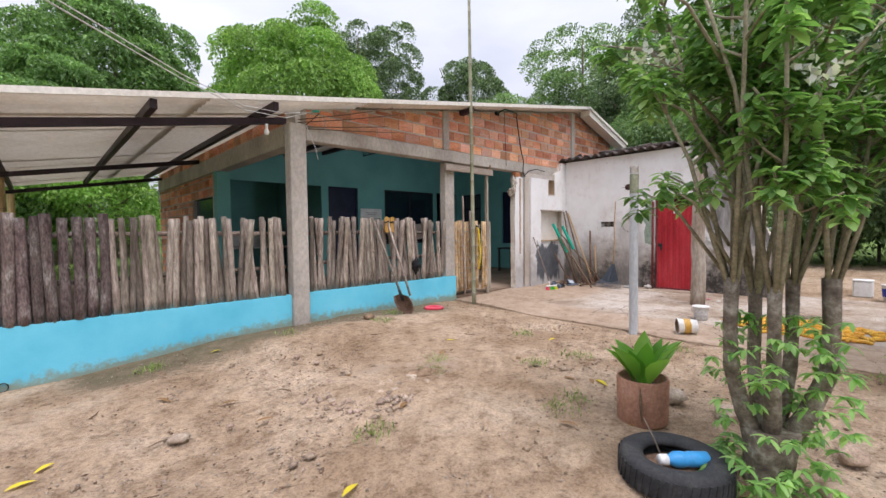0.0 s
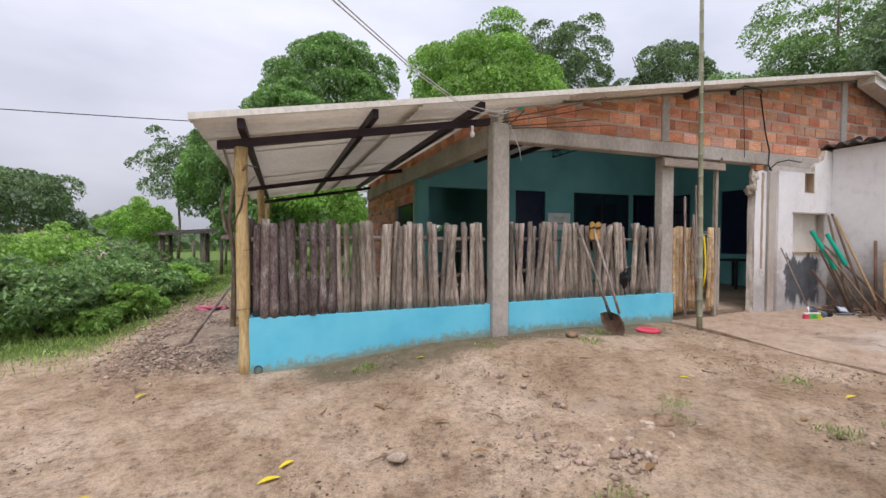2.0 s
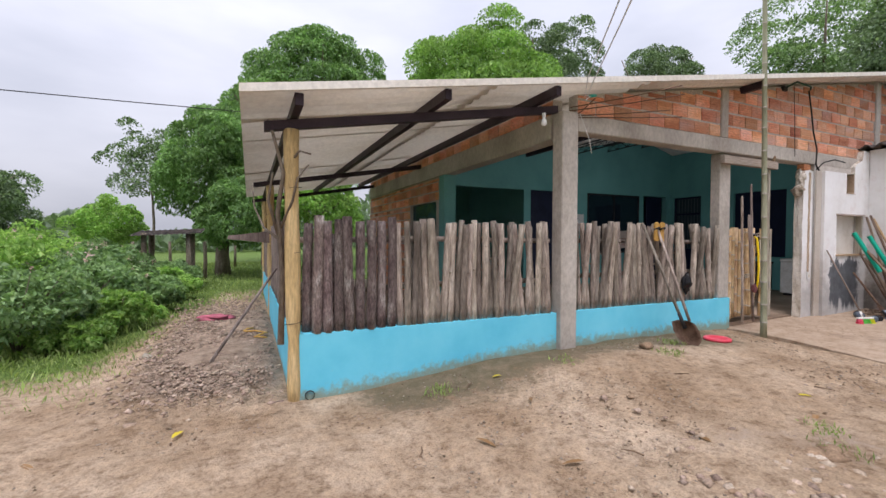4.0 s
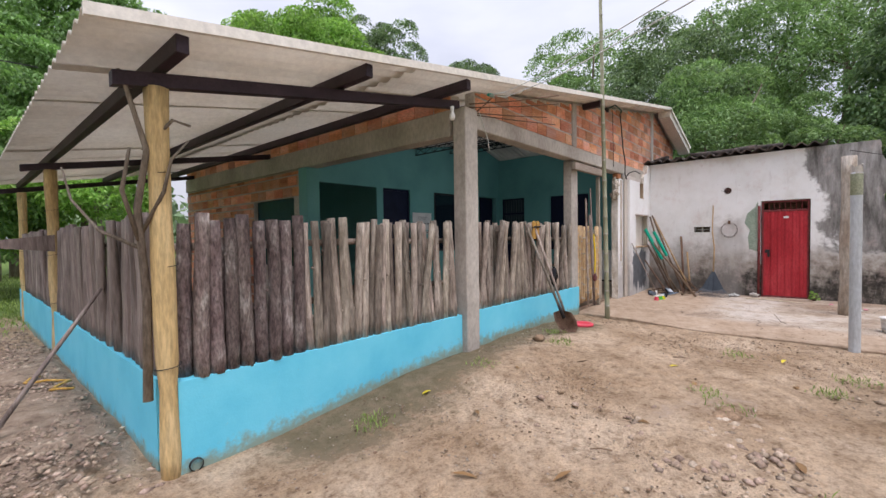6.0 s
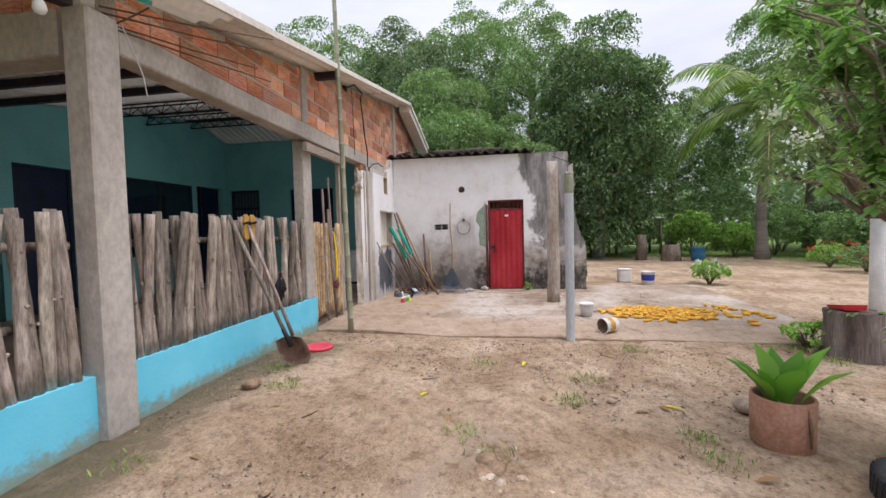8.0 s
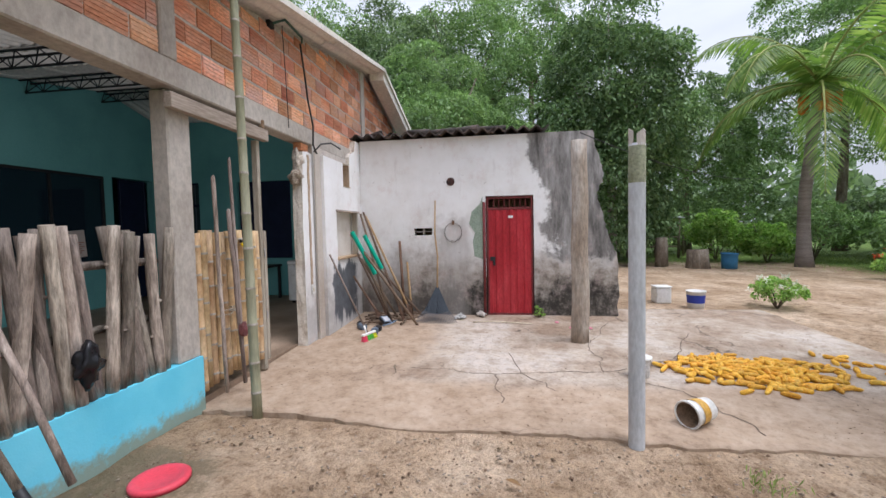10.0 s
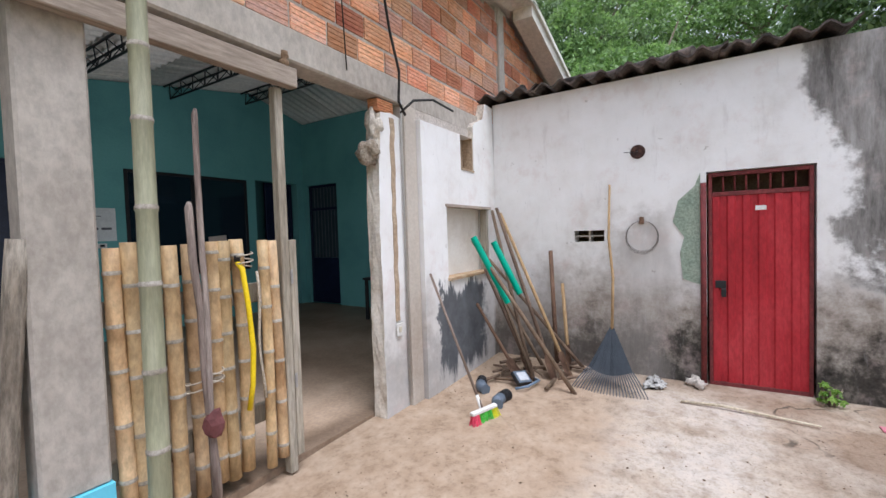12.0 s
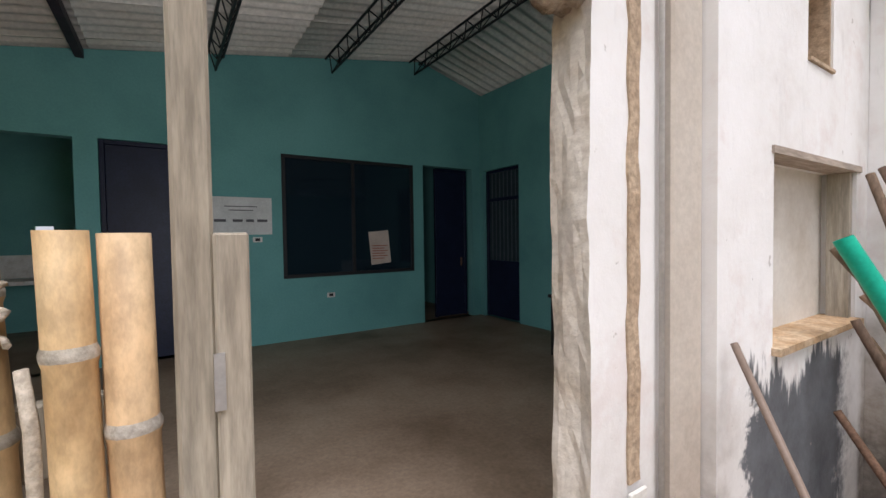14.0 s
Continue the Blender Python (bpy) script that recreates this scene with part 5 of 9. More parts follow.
def build_gate():
    rng = random.Random(31)
    ob = thing("bamboo_gate", (6.2, 5.36, 0.3), "gate of pale dry bamboo culms lashed to cross bars", "gate")
    xs = [5.84, 5.905, 5.975, 6.07, 6.18, 6.305, 6.38, 6.465, 6.583, 6.668]
    deep = [0.03, 0.03, 0.03, 0.03, 0.03, 0.07, 0.065, 0.06, -0.003, -0.003]
    for i, gx in enumerate(xs):
        z0 = 0.30 + rng.uniform(0, 0.04)
        bm = bamboo_bm(1.7 - z0 + rng.uniform(-0.012, 0.015), (0.037 if i < 8 else 0.033) + rng.uniform(-0.003, 0.003), rng, 0.25, (rng.uniform(-0.02, 0.02), 0))
        bmesh.ops.translate(bm, vec=(gx - 6.2, deep[i], z0 - 0.3), verts=bm.verts)
        part("bamboo_culm", bm, [MAT_BAMBOO, MAT_NODE], ob)
    for z, y in ((0.62, 0.1), (1.38, 0.1)):
        bm = bmesh.new()
        box(bm, -0.48, 0.46, y - 0.015, y + 0.015, z - 0.3 - 0.06, z - 0.3 + 0.06, bevel=0.005)
        part("cross_bar", bm, MAT_WOOD, ob)
    rope = M("pale_twine", [(0.4, 0.34, 0.26), (0.56, 0.5, 0.42)], 30, 90, 0.95, 0.6, 0.004)
    for gx, z in ((6.15, 0.9), (6.25, 0.92), (6.458, 1.55)):
        bm = tube(bmesh.new(), [(gx - 6.2 + 0.05 * math.cos(a * 0.6), 0.05 * math.sin(a * 0.6), z - 0.3 + 0.004 * a) for a in range(22)], 0.005, 5)
        part("lashing", bm, rope, ob)
    bm = tube(bmesh.new(), [(6.525 - 6.2 + 0.01 * math.sin(k * 0.9), -0.02 - 0.002 * k, 1.22 - 0.085 * k) for k in range(10)], 0.009, 6, wobble=0.3, rng=rng)
    part("hanging_twine", bm, rope, ob)
    g = structure("door_gate_post", boxes((6.697, 6.754, 5.325, 5.39, 0.2, 2.654), bevel=0.006), MAT_WOOD, "grey sawn timber gate post", "post")
    structure("door_gate_head", boxes((5.46, 6.815, 5.25, 5.322, 2.655, 2.775), bevel=0.005), MAT_PLANK, "pale rough plank nailed over the gate opening", "plank")
    b = thing("hinged_board", (6.782, 5.33, 0.3), "broken pale board hinged to the gate post", "board")
    part("board", boxes((-0.03, 0.022, -0.012, 0.012, 0.0, 1.4), bevel=0.004), MAT_WOOD, b)
    for z in (0.45, 1.12):
        part("hinge", boxes((-0.034, -0.018, -0.018, -0.0125, z, z + 0.09)), plain("galvanised_hinge", (0.45, 0.45, 0.46), 0.45, 0.7), b)
    k = thing("concrete_knob", (6.74, 5.285, 2.776), "small dark insulator on the gate head", "insulator")
    part("body", lathe(bmesh.new(), [(0.0, 0), (0.03, 0.0), (0.034, 0.03), (0.02, 0.045), (0.034, 0.06), (0.03, 0.09), (0.0, 0.1)], sides=14), MAT_CLOD, k)
    h = thing("yellow_hose", (6.418, 5.33, 0.72), "bright yellow hose hanging on the bamboo gate", "hose")
    part("coupling", tube(bmesh.new(), [(0.0, 0.032, 0.865), (0.001, 0.03, 0.9)], 0.018, 8), MAT_DARK, h)
    part("hose", tube(bmesh.new(), [(0.0, 0.03, 0.86), (0.01, 0.0, 0.82), (0.03, -0.012, 0.6), (0.045, -0.015, 0.35), (0.035, -0.012, 0.15), (0.01, -0.005, 0.0)], 0.0155, 10), plain("yellow_rubber", (0.85, 0.62, 0.01), 0.4), h)
    for i, (bx, by, tx, ty, tz, r) in enumerate(((5.9, 5.22, 5.9, 5.26, 2.16, 0.018), (6.14, 5.2, 6.18, 5.29, 2.36, 0.016), (6.17, 5.22, 6.12, 5.28, 1.88, 0.019))):
        s = thing("wooden_stick", (bx, by, 0.27), "dark rough stick leaning on the bamboo gate", "stick", "sticks at the gate")
        l = Vector((tx - bx, ty - by, tz - 0.27))
        pts = [l * (j / 6) + Vector((rng.uniform(-0.008, 0.008), 0, 0)) for j in range(6)] + [l, l + Vector((0.004, 0, 0.03))]
        part("stick", tube(bmesh.new(), pts, [r] * 7 + [r * 0.5], 8, wobble=0.08, rng=rng), MAT_SLABWOOD if i else MAT_POLE, s)
    s = thing("cloth_rag", (6.15, 5.2, 0.78), "small dark red and black rag tied on a stick", "rag")
    bm = bmesh.new()
    bmesh.ops.create_icosphere(bm, subdivisions=2, radius=0.06)
    for v in bm.verts:
        v.co = Vector((v.co.x * 0.9, v.co.y * 0.6, v.co.z * 1.2)) * (1 + 0.4 * noise.noise(v.co * 25))
    part("cloth", bm, plain("dull_red_cloth", (0.16, 0.06, 0.06), 0.9, var=0.5), s)


build_gate()


# ---- tall bamboo mast and free posts ----
def mast():
    ob = thing("bamboo_mast", (5.715, 4.82, gz(5.715, 4.82) - 0.05), "tall greyish green bamboo mast standing before the house", "bamboo pole")
    bm = bamboo_bm(7.4, 0.041, random.Random(6), 0.31, (0.022, 0.025), 0.45)
    part("culm", bm, [MAT_GREEN_BAMBOO, MAT_NODE], ob)


mast()
ob = thing("pipe_post", (5.6, 1.85, gz(5.6, 1.85) - 0.05), "grey painted metal pipe post with a broken top", "post")
bm = lathe(bmesh.new(), [(0.064, 0), (0.064, 1.75), (0.065, 1.76), (0.064, 2.02), (0.058, 2.02), (0.058, 1.6)], sides=24)
part("pipe", bm, M("grey_painted_pipe", [(0.4, 0.42, 0.44), (0.5, 0.52, 0.54), (0.56, 0.58, 0.6)], 2, 40, 0.5, 0.1, 0.003, stretch=(1, 1, 0.3), grain=0.2), ob)
bm = bmesh.new()
for a0, a1, zt in ((0.3, 2.4, 2.12), (2.8, 4.2, 2.1), (4.5, 5.9, 2.12)):
    n = 8
    lo = [(0.064 * math.cos(a0 + (a1 - a0) * k / n), 0.064 * math.sin(a0 + (a1 - a0) * k / n)) for k in range(n + 1)]
    for k in range(n):
        v = [bm.verts.new((lo[k][0] * s, lo[k][1] * s, z)) for s, z in ((1, 2.0), (1, zt - 0.006 * abs(k - 4)), (0.9, zt - 0.006 * abs(k - 4)), (0.9, 2.0))]
        w = [bm.verts.new((lo[k + 1][0] * s, lo[k + 1][1] * s, z)) for s, z in ((1, 2.0), (1, zt - 0.006 * abs(k - 3)), (0.9, zt - 0.006 * abs(k - 3)), (0.9, 2.0))]
        for i in range(4):
            j = (i + 1) % 4
            bm.faces.new((v[i], w[i], w[j], v[j]))
part("broken_rim", bm, MAT_CONCRETE, ob)
bm = lathe(bmesh.new(), [(0.0645, 1.77), (0.0655, 1.775), (0.0655, 2.0), (0.0645, 2.005)], sides=24)
part("mouldy_band", bm, M("mossy_paint", [(0.2, 0.22, 0.12), (0.34, 0.35, 0.26)], 8, 50, 0.8, 0.3, 0.004), ob)

ob.scale = (0.86, 0.86, 1.08)

ob = thing("timber_post", (8.15, 1.79, gz(8.15, 1.79)), "thick weathered wooden post standing on the slab", "post")
bm = tube(bmesh.new(), [(0.01 * math.sin(k), 0.008 * math.cos(k * 1.3), -0.03 + 0.264 * k) for k in range(11)], [0.118, 0.116, 0.11, 0.108, 0.105, 0.106, 0.104, 0.103, 0.1, 0.1, 0.098], 14, wobble=0.04, rng=random.Random(3))
part("trunk", bm, M("weathered_post_wood", [(0.22, 0.17, 0.13), (0.35, 0.285, 0.225), (0.5, 0.45, 0.39)], 4, 30, 0.9, 0.7, 0.014, stretch=(1, 1, 0.3)), ob)

# ---- red door of the annex ----
def red_door():
    ob = tagged(new("door_annex"), "closed red sheet-metal door with barred top, paint faded and rusty below", "door", kind="structure")
    y0, y1 = 2.28, 3.035
    x = 9.66
    n = 12
    bm = bmesh.new()
    prof = []
    for k in range(n + 1):
        yy = y0 + 0.03 + (y1 - y0 - 0.06) * k / n
        d = 0.0 if (k // 1) % 2 == 0 else 0.012
        prof += [(yy - 0.006, x + d), (yy + 0.006, x + (0.012 - d))]
    lo, hi = [bm.verts.new((xx, yy, 0.24)) for yy, xx in prof], [bm.verts.new((xx, yy, 1.97)) for yy, xx in prof]
    blo, bhi = [bm.verts.new((xx + 0.03, yy, 0.24)) for yy, xx in prof], [bm.verts.new((xx + 0.03, yy, 1.97)) for yy, xx in prof]
    for k in range(len(prof) - 1):
        bm.faces.new((lo[k + 1], lo[k], hi[k], hi[k + 1]))
        bm.faces.new((blo[k], blo[k + 1], bhi[k + 1], bhi[k]))
    part("ribbed_sheet", bm, MAT_RED, ob)
    rust = M("rusty_door_frame", [(0.12, 0.03, 0.03), (0.24, 0.05, 0.05)], 9, 50, 0.75, 0.3, 0.005)
    for r in ((x - 0.005, x + 0.045, y0, y0 + 0.03, 0.2, 2.19), (x - 0.005, x + 0.045, y1 - 0.03, y1, 0.2, 2.19), (x - 0.005, x + 0.045, y0 + 0.031, y1 - 0.031, 2.155, 2.19), (x - 0.004, x + 0.044, y0 + 0.031, y1 - 0.031, 1.971, 2.01), (x - 0.005, x + 0.045, y0 + 0.031, y1 - 0.031, 0.2, 0.239)):
        part("frame", boxes(r, bevel=0.003), rust, ob)
    for k in range(1, 8):
        yy = y0 + 0.03 + (y1 - y0 - 0.06) * k / 8
        part("bar", tube(bmesh.new(), [(x + 0.02, yy, 2.0), (x + 0.02, yy, 2.165)], 0.008, 6), rust, ob)
    part("lock_plate", boxes((x - 0.012, x, 2.9, 2.985, 1.12, 1.19), bevel=0.003), MAT_DARK, ob)
    part("padlock", boxes((x - 0.03, x - 0.012, 2.9, 2.94, 1.04, 1.12), bevel=0.005), MAT_DARK, ob)
    part("sticker", boxes((x - 0.004, x - 0.001, 2.6, 2.68, 1.83, 1.87)), plain("worn_white_sticker", (0.75, 0.74, 0.72), 0.6), ob)
    pipe = tube(bmesh.new(), [(9.6, 3.08, 0.2), (9.6, 3.075, 2.1)], 0.024, 8)
    part("side_pipe", pipe, rust, ob)


red_door()
# Dark sheet behind the openings in place of the annex's unlit inside.
structure("annex_dark_room", boxes((9.95, 9.97, 2.12, 5.15, 0.1, 3.1)), MAT_CLOD, "dark sheet standing for the unlit inside of the annex", "wall")
bm = bmesh.new()
for yy in (4.115,):
    box(bm, 9.66, 9.8, yy - 0.008, yy + 0.008, 1.57, 1.69)
box(bm, 9.66, 9.8, 3.96, 4.27, 1.625, 1.637)
structure("vent_block", bm, MAT_CONCRETE, "small concrete ventilation block in the wall", "vent")


def brick_patch():
    """Crumbled plaster beside the door frame that bares greenish blocks."""
    rng = random.Random(5)
    bm = bmesh.new()
    prof = [(3.1, 1.15), (3.24, 1.2), (3.26, 1.45), (3.22, 1.6), (3.32, 1.75), (3.27, 1.95), (3.16, 2.08), (3.1, 2.2)]
    a = [bm.verts.new((9.622, y + rng.uniform(-0.015, 0.015), z)) for y, z in prof]
    b = [bm.verts.new((9.64, v.co.y, v.co.z)) for v in a]
    bm.faces.new(a)
    for k in range(len(a)):
        m = (k + 1) % len(a)
        bm.faces.new((a[m], a[k], b[k], b[m]))
    structure("wall_patch", bm, M("pale_green_block", [(0.26, 0.34, 0.27), (0.4, 0.47, 0.38)], 6, 40, 0.9, 0.7, 0.015), "pale green blocks where plaster fell off", "wall")


brick_patch()


# ---- trees and plants ----
def unit(v):
    return v / (np.linalg.norm(v, axis=1, keepdims=True) + 1e-9)


def crown_cards(rng, centre, radii, n, leaf, droop=0.4, clumps=60, shell=0.7, lumpy=0.22):
    """Billowing crown: leaves lie over domed clumps that cover an uneven hull, with some depth inside."""
    radii = np.array(radii)
    i = np.arange(clumps) + 0.5
    up = 1 - 1.55 * i / clumps
    turn = i * 2.39996 + rng.uniform(0, 0.7, clumps)
    flat = np.sqrt(np.maximum(0.0, 1 - up ** 2))
    d = unit(np.stack([flat * np.cos(turn), flat * np.sin(turn), up], 1) + rng.normal(size=(clumps, 3)) * 0.12)
    rad = (shell + (1 - shell) * rng.random((clumps, 1)) ** 0.4) * (1 + rng.uniform(-lumpy, lumpy, (clumps, 1)))
    size = rng.uniform(0.17, 0.34, clumps) * np.mean(radii)
    cc = d * rad * radii * 0.77
    which = rng.choice(clumps, n, p=size ** 2 / np.sum(size ** 2))
    face = unit(rng.normal(size=(n, 3)) + d[which] * 0.9 + np.array([0, 0, 0.45]))
    off = face * (0.55 + 0.45 * rng.random((n, 1)) ** 0.5) * size[which][:, None] * np.array([1, 1, 0.8])
    pos = cc[which] + off
    along = face * 0.45 + rng.normal(size=(n, 3)) * 0.5 + np.array([0, 0, -droop])
    L = leaf * rng.uniform(0.7, 1.3, n)
    return leaf_cards(pos + np.array(centre), along, L, L * rng.uniform(0.34, 0.5, n), rng)


def tree(x, y, h, rx, rz, mat, label, seed, n=11000, leaf=0.34, droop=0.5, clumps=90, trunk_r=0.22, lean=0.0, shell=0.7, lumpy=0.22, bark=None, tops=None):
    rng = np.random.default_rng(seed)
    prng = random.Random(seed)
    z0 = gz(x, y)
    ob = thing("tree", (x, y, z0), label, "tree")
    cz = h - rz
    bark = bark or MAT_TRUNK
    path = [(lean * t * h * 0.5 + 0.12 * math.sin(3 * t + seed), 0.12 * math.sin(4 * t + 2 * seed), t * cz - 0.1) for t in (0, 0.25, 0.5, 0.75, 1.0)]
    path[0] = (0, 0, -0.1)
    part("trunk", tube(bmesh.new(), path, [trunk_r * f for f in (1.35, 1.0, 0.85, 0.7, 0.5)], 10, wobble=0.06, rng=prng), bark, ob)
    top = Vector(path[-1])
    for k in range(7):
        a = 6.28 * k / 7 + prng.uniform(-0.3, 0.3)
        s = Vector(path[3]).lerp(top, prng.random())
        e = Vector((top.x + rx * 0.75 * math.cos(a), rx * 0.75 * math.sin(a), cz + rz * prng.uniform(-0.1, 0.7)))
        m = s.lerp(e, 0.5) + Vector((0, 0, -0.1 * rz))
        part("limb", tube(bmesh.new(), [s, m, e], [trunk_r * 0.38, trunk_r * 0.25, trunk_r * 0.08], 6), bark, ob)
    vs, fs = [], []
    base = 0
    lobes = tops or [(0, 0, 0, 1.0)]
    for lx, ly, lz, sc in lobes:
        v, f = crown_cards(rng, (top.x + lx, ly, cz + lz), (rx * sc, rx * sc, rz * sc), int(1.7 * n * sc / sum(l[3] for l in lobes)), leaf * 0.78, droop, clumps, shell, lumpy)
        vs.append(v)
        fs.append(f + base)
        base += len(v)
    np_mesh("crown", np.concatenate(vs), np.concatenate(fs), mat, ob)
    return ob


tree(3.6, 31, 15.0, 4.6, 5.0, MAT_MANGO, "tall dense dark green mango tree behind the house", 41, 37700, 0.288, 0.6, 120, 0.4)
tree(0.6, 28, 11.2, 3.6, 4.4, MAT_MANGO, "rounded dense mango tree behind the porch", 42, 29000, 0.256, 0.6, 90, 0.4)
tree(-1.9, 21, 7.4, 2.5, 3.4, MAT_MANGO, "broad leafy mango tree near the porch end", 43, 34800, 0.192, 0.6, 90, 0.25, tops=[(0, 0, 0, 1.0), (0.9, -1.5, -1.6, 0.75)])
tree(-5.2, 25.5, 7.3, 1.9, 2.6, MAT_DARKLEAF, "thin feathery pale tree in the pasture", 44, 3770, 0.192, 0.2, 45, 0.07, shell=0.4, lumpy=0.4)
tree(8.9, 19, 11.6, 3.7, 4.6, MAT_MANGO_BRIGHT, "domed mango tree with fresh bright green leaves", 45, 39150, 0.216, 0.6, 110, 0.35)
tree(16.6, 23, 15.0, 2.9, 5.0, MAT_DARKLEAF, "tall dark green tree behind the house", 46, 19720, 0.232, 0.3, 80, 0.3, lumpy=0.35)
tree(21.5, 19.5, 13.6, 2.6, 4.0, MAT_DARKLEAF, "open dark tree with uneven crown", 47, 12760, 0.232, 0.3, 60, 0.28, lumpy=0.4, shell=0.55)
tree(24.0, 12.5, 14.0, 3.6, 5.5, MAT_MIDLEAF, "tall shade tree behind the annex", 48, 25520, 0.240, 0.3, 90, 0.3, lumpy=0.35, tops=[(0, 0, 0, 1.0), (0.3, 0.2, -3.0, 0.9)])
tree(22.5, 8.0, 12.5, 3.2, 5.0, MAT_DARKLEAF, "dense shade tree behind the annex", 49, 25520, 0.232, 0.35, 90, 0.3, lumpy=0.3, tops=[(0, 0, 0, 1.0), (0.3, 0.2, -3.0, 0.9)])
tree(26.5, 5.0, 15.0, 3.6, 5.5, MAT_MIDLEAF, "tall shade tree with bright upper leaves", 50, 23200, 0.240, 0.3, 80, 0.3, lumpy=0.35, tops=[(0, 0, 0, 1.0), (0.3, 0.2, -3.0, 0.9)])
tree(30.0, 1.0, 16.0, 4.2, 5.0, MAT_MIDLEAF, "high airy tree with thin foliage", 51, 15080, 0.240, 0.2, 80, 0.25, shell=0.5, lumpy=0.4)
tree(20.0, -1.4, 10.2, 2.9, 4.6, MAT_DEEPLEAF, "dense dark green fruit tree with a pale trunk", 52, 39440, 0.225, 0.5, 170, 0.2, tops=[(0, 0, 0, 1.0), (0.3, 0.2, -3.0, 0.9)], bark=M("whitish_bark", [(0.28, 0.25, 0.21), (0.46, 0.43, 0.38)], 6, 40, 0.95, 0.5, 0.01))
tree(27.0, -7.0, 9.3, 3.4, 4.2, MAT_MIDLEAF, "leafy tree at the far side of the yard", 53, 18560, 0.208, 0.3, 80, 0.22, lumpy=0.35)
tree(25.0, -13.0, 13.2, 4.2, 5.8, MAT_MIDLEAF, "tall leafy tree at the far side of the yard", 54, 36000, 0.208, 0.3, 80, 0.22, lumpy=0.35)
tree(21.0, -17.0, 8.0, 3.4, 3.6, MAT_MIDLEAF, "leafy tree at the edge of the yard", 55, 18560, 0.192, 0.3, 80, 0.22, lumpy=0.35)
tree(15.5, -15.5, 6.5, 2.8, 3.0, MAT_MIDLEAF, "leafy tree at the edge of the yard", 56, 16240, 0.176, 0.3, 80, 0.2, lumpy=0.35)
tree(18.5, 14.0, 9.0, 3.0, 4.5, MAT_MIDLEAF, "leafy tree close behind the house", 57, 20880, 0.208, 0.3, 80, 0.22, lumpy=0.3, tops=[(0, 0, 0, 1.0), (0.3, 0.2, -3.0, 0.9)])
tree(17.8, 5.5, 7.6, 2.8, 3.6, MAT_MIDLEAF, "bushy green tree behind the annex roof", 58, 25520, 0.176, 0.3, 90, 0.2, lumpy=0.3)
tree(19.0, 2.2, 6.2, 2.2, 3.0, MAT_MIDLEAF, "bushy green tree beside the annex", 59, 20880, 0.160, 0.3, 80, 0.16, lumpy=0.3)
tree(-22, 46, 7.5, 6.0, 3.6, MAT_DARKLEAF, "wide low tree across the pasture", 60, 13050, 0.400, 0.3, 90, 0.3)
tree(-8.0, 30, 3.8, 1.8, 1.7, MAT_BUSH, "small bright tree beside the pasture", 61, 6525, 0.208, 0.2, 60, 0.1, shell=0.4)
tree(1.2, 19.5, 5.4, 2.6, 2.6, MAT_BUSH, "light green small tree behind the porch", 62, 11600, 0.208, 0.3, 80, 0.12)


def far_woods():
    rng = np.random.default_rng(70)
    n = 30000
    a = rng.uniform(radians(-70), radians(215), n)
    d = rng.uniform(48, 85, n)
    lump = 3.6 + 2.2 * np.sin(a * 9) + 1.4 * np.sin(a * 23 + 1) + 1.0 * np.sin(a * 51 + 2)
    west = sstep(radians(92), radians(100), a)
    lump = np.where(a > radians(92), 2.6 + 1.0 * np.sin(a * 17) + 0.6 * np.sin(a * 40), lump + 2.5)
    z = rng.random(n) ** 0.8 * np.maximum(lump, 1.0)
    pos = np.stack([3 + d * np.cos(a), 3 + d * np.sin(a), z], 1)
    along = rng.normal(size=(n, 3)) + np.array([0, 0, -0.3])
    L = rng.uniform(0.8, 1.7, n)
    v, f = leaf_cards(pos, along, L, L * 0.6, rng)
    tagged(np_mesh("far_woods", v, f, MAT_DARKLEAF), "distant belt of green trees round the pasture", "woods", kind="stuff")


far_woods()


def bush(x, y, rx, h, mat, label, seed, n=3500, leaf=0.1, clumps=50, flower=None, squash=1.0):
    rng = np.random.default_rng(seed)
    prng = random.Random(seed)
    ob = thing("bush", (x, y, gz(x, y)), label, "bush")
    for k in range(9):
        a = prng.uniform(0, 6.28)
        e = Vector((rx * 0.7 * math.cos(a), rx * 0.7 * math.sin(a), h * prng.uniform(0.5, 0.95)))
        part("stem", tube(bmesh.new(), [(0, 0, -0.03), e * 0.5 + Vector((0, 0, 0.1 * h)), e], [0.016, 0.011, 0.004], 5), MAT_TRUNK, ob)
    v, f = crown_cards(rng, (0, 0, h * 0.5), (rx, rx * squash, h * 0.5), n, leaf, 0.1, clumps, 0.45, 0.3)
    v[:, 2] = np.maximum(v[:, 2], 0.01)
    np_mesh("foliage", v, f, mat, ob)
    if flower:
        m, cnt, sz = flower
        d = unit(rng.normal(size=(cnt, 3)))
        d[:, 2] = np.abs(d[:, 2]) * 1.3
        d = unit(d)
        pos = d * np.array([rx, rx * squash, h * 0.5]) * rng.uniform(0.95, 1.15, (cnt, 1)) + np.array([0, 0, h * 0.5])
        pos = np.repeat(pos, 10, 0) + rng.normal(size=(cnt * 10, 3)) * sz * 0.8
        v, f = leaf_cards(pos, rng.normal(size=(len(pos), 3)), np.full(len(pos), sz), np.full(len(pos), sz * 0.8), rng)
        np_mesh("blossom", v, f, m, ob)
    return ob


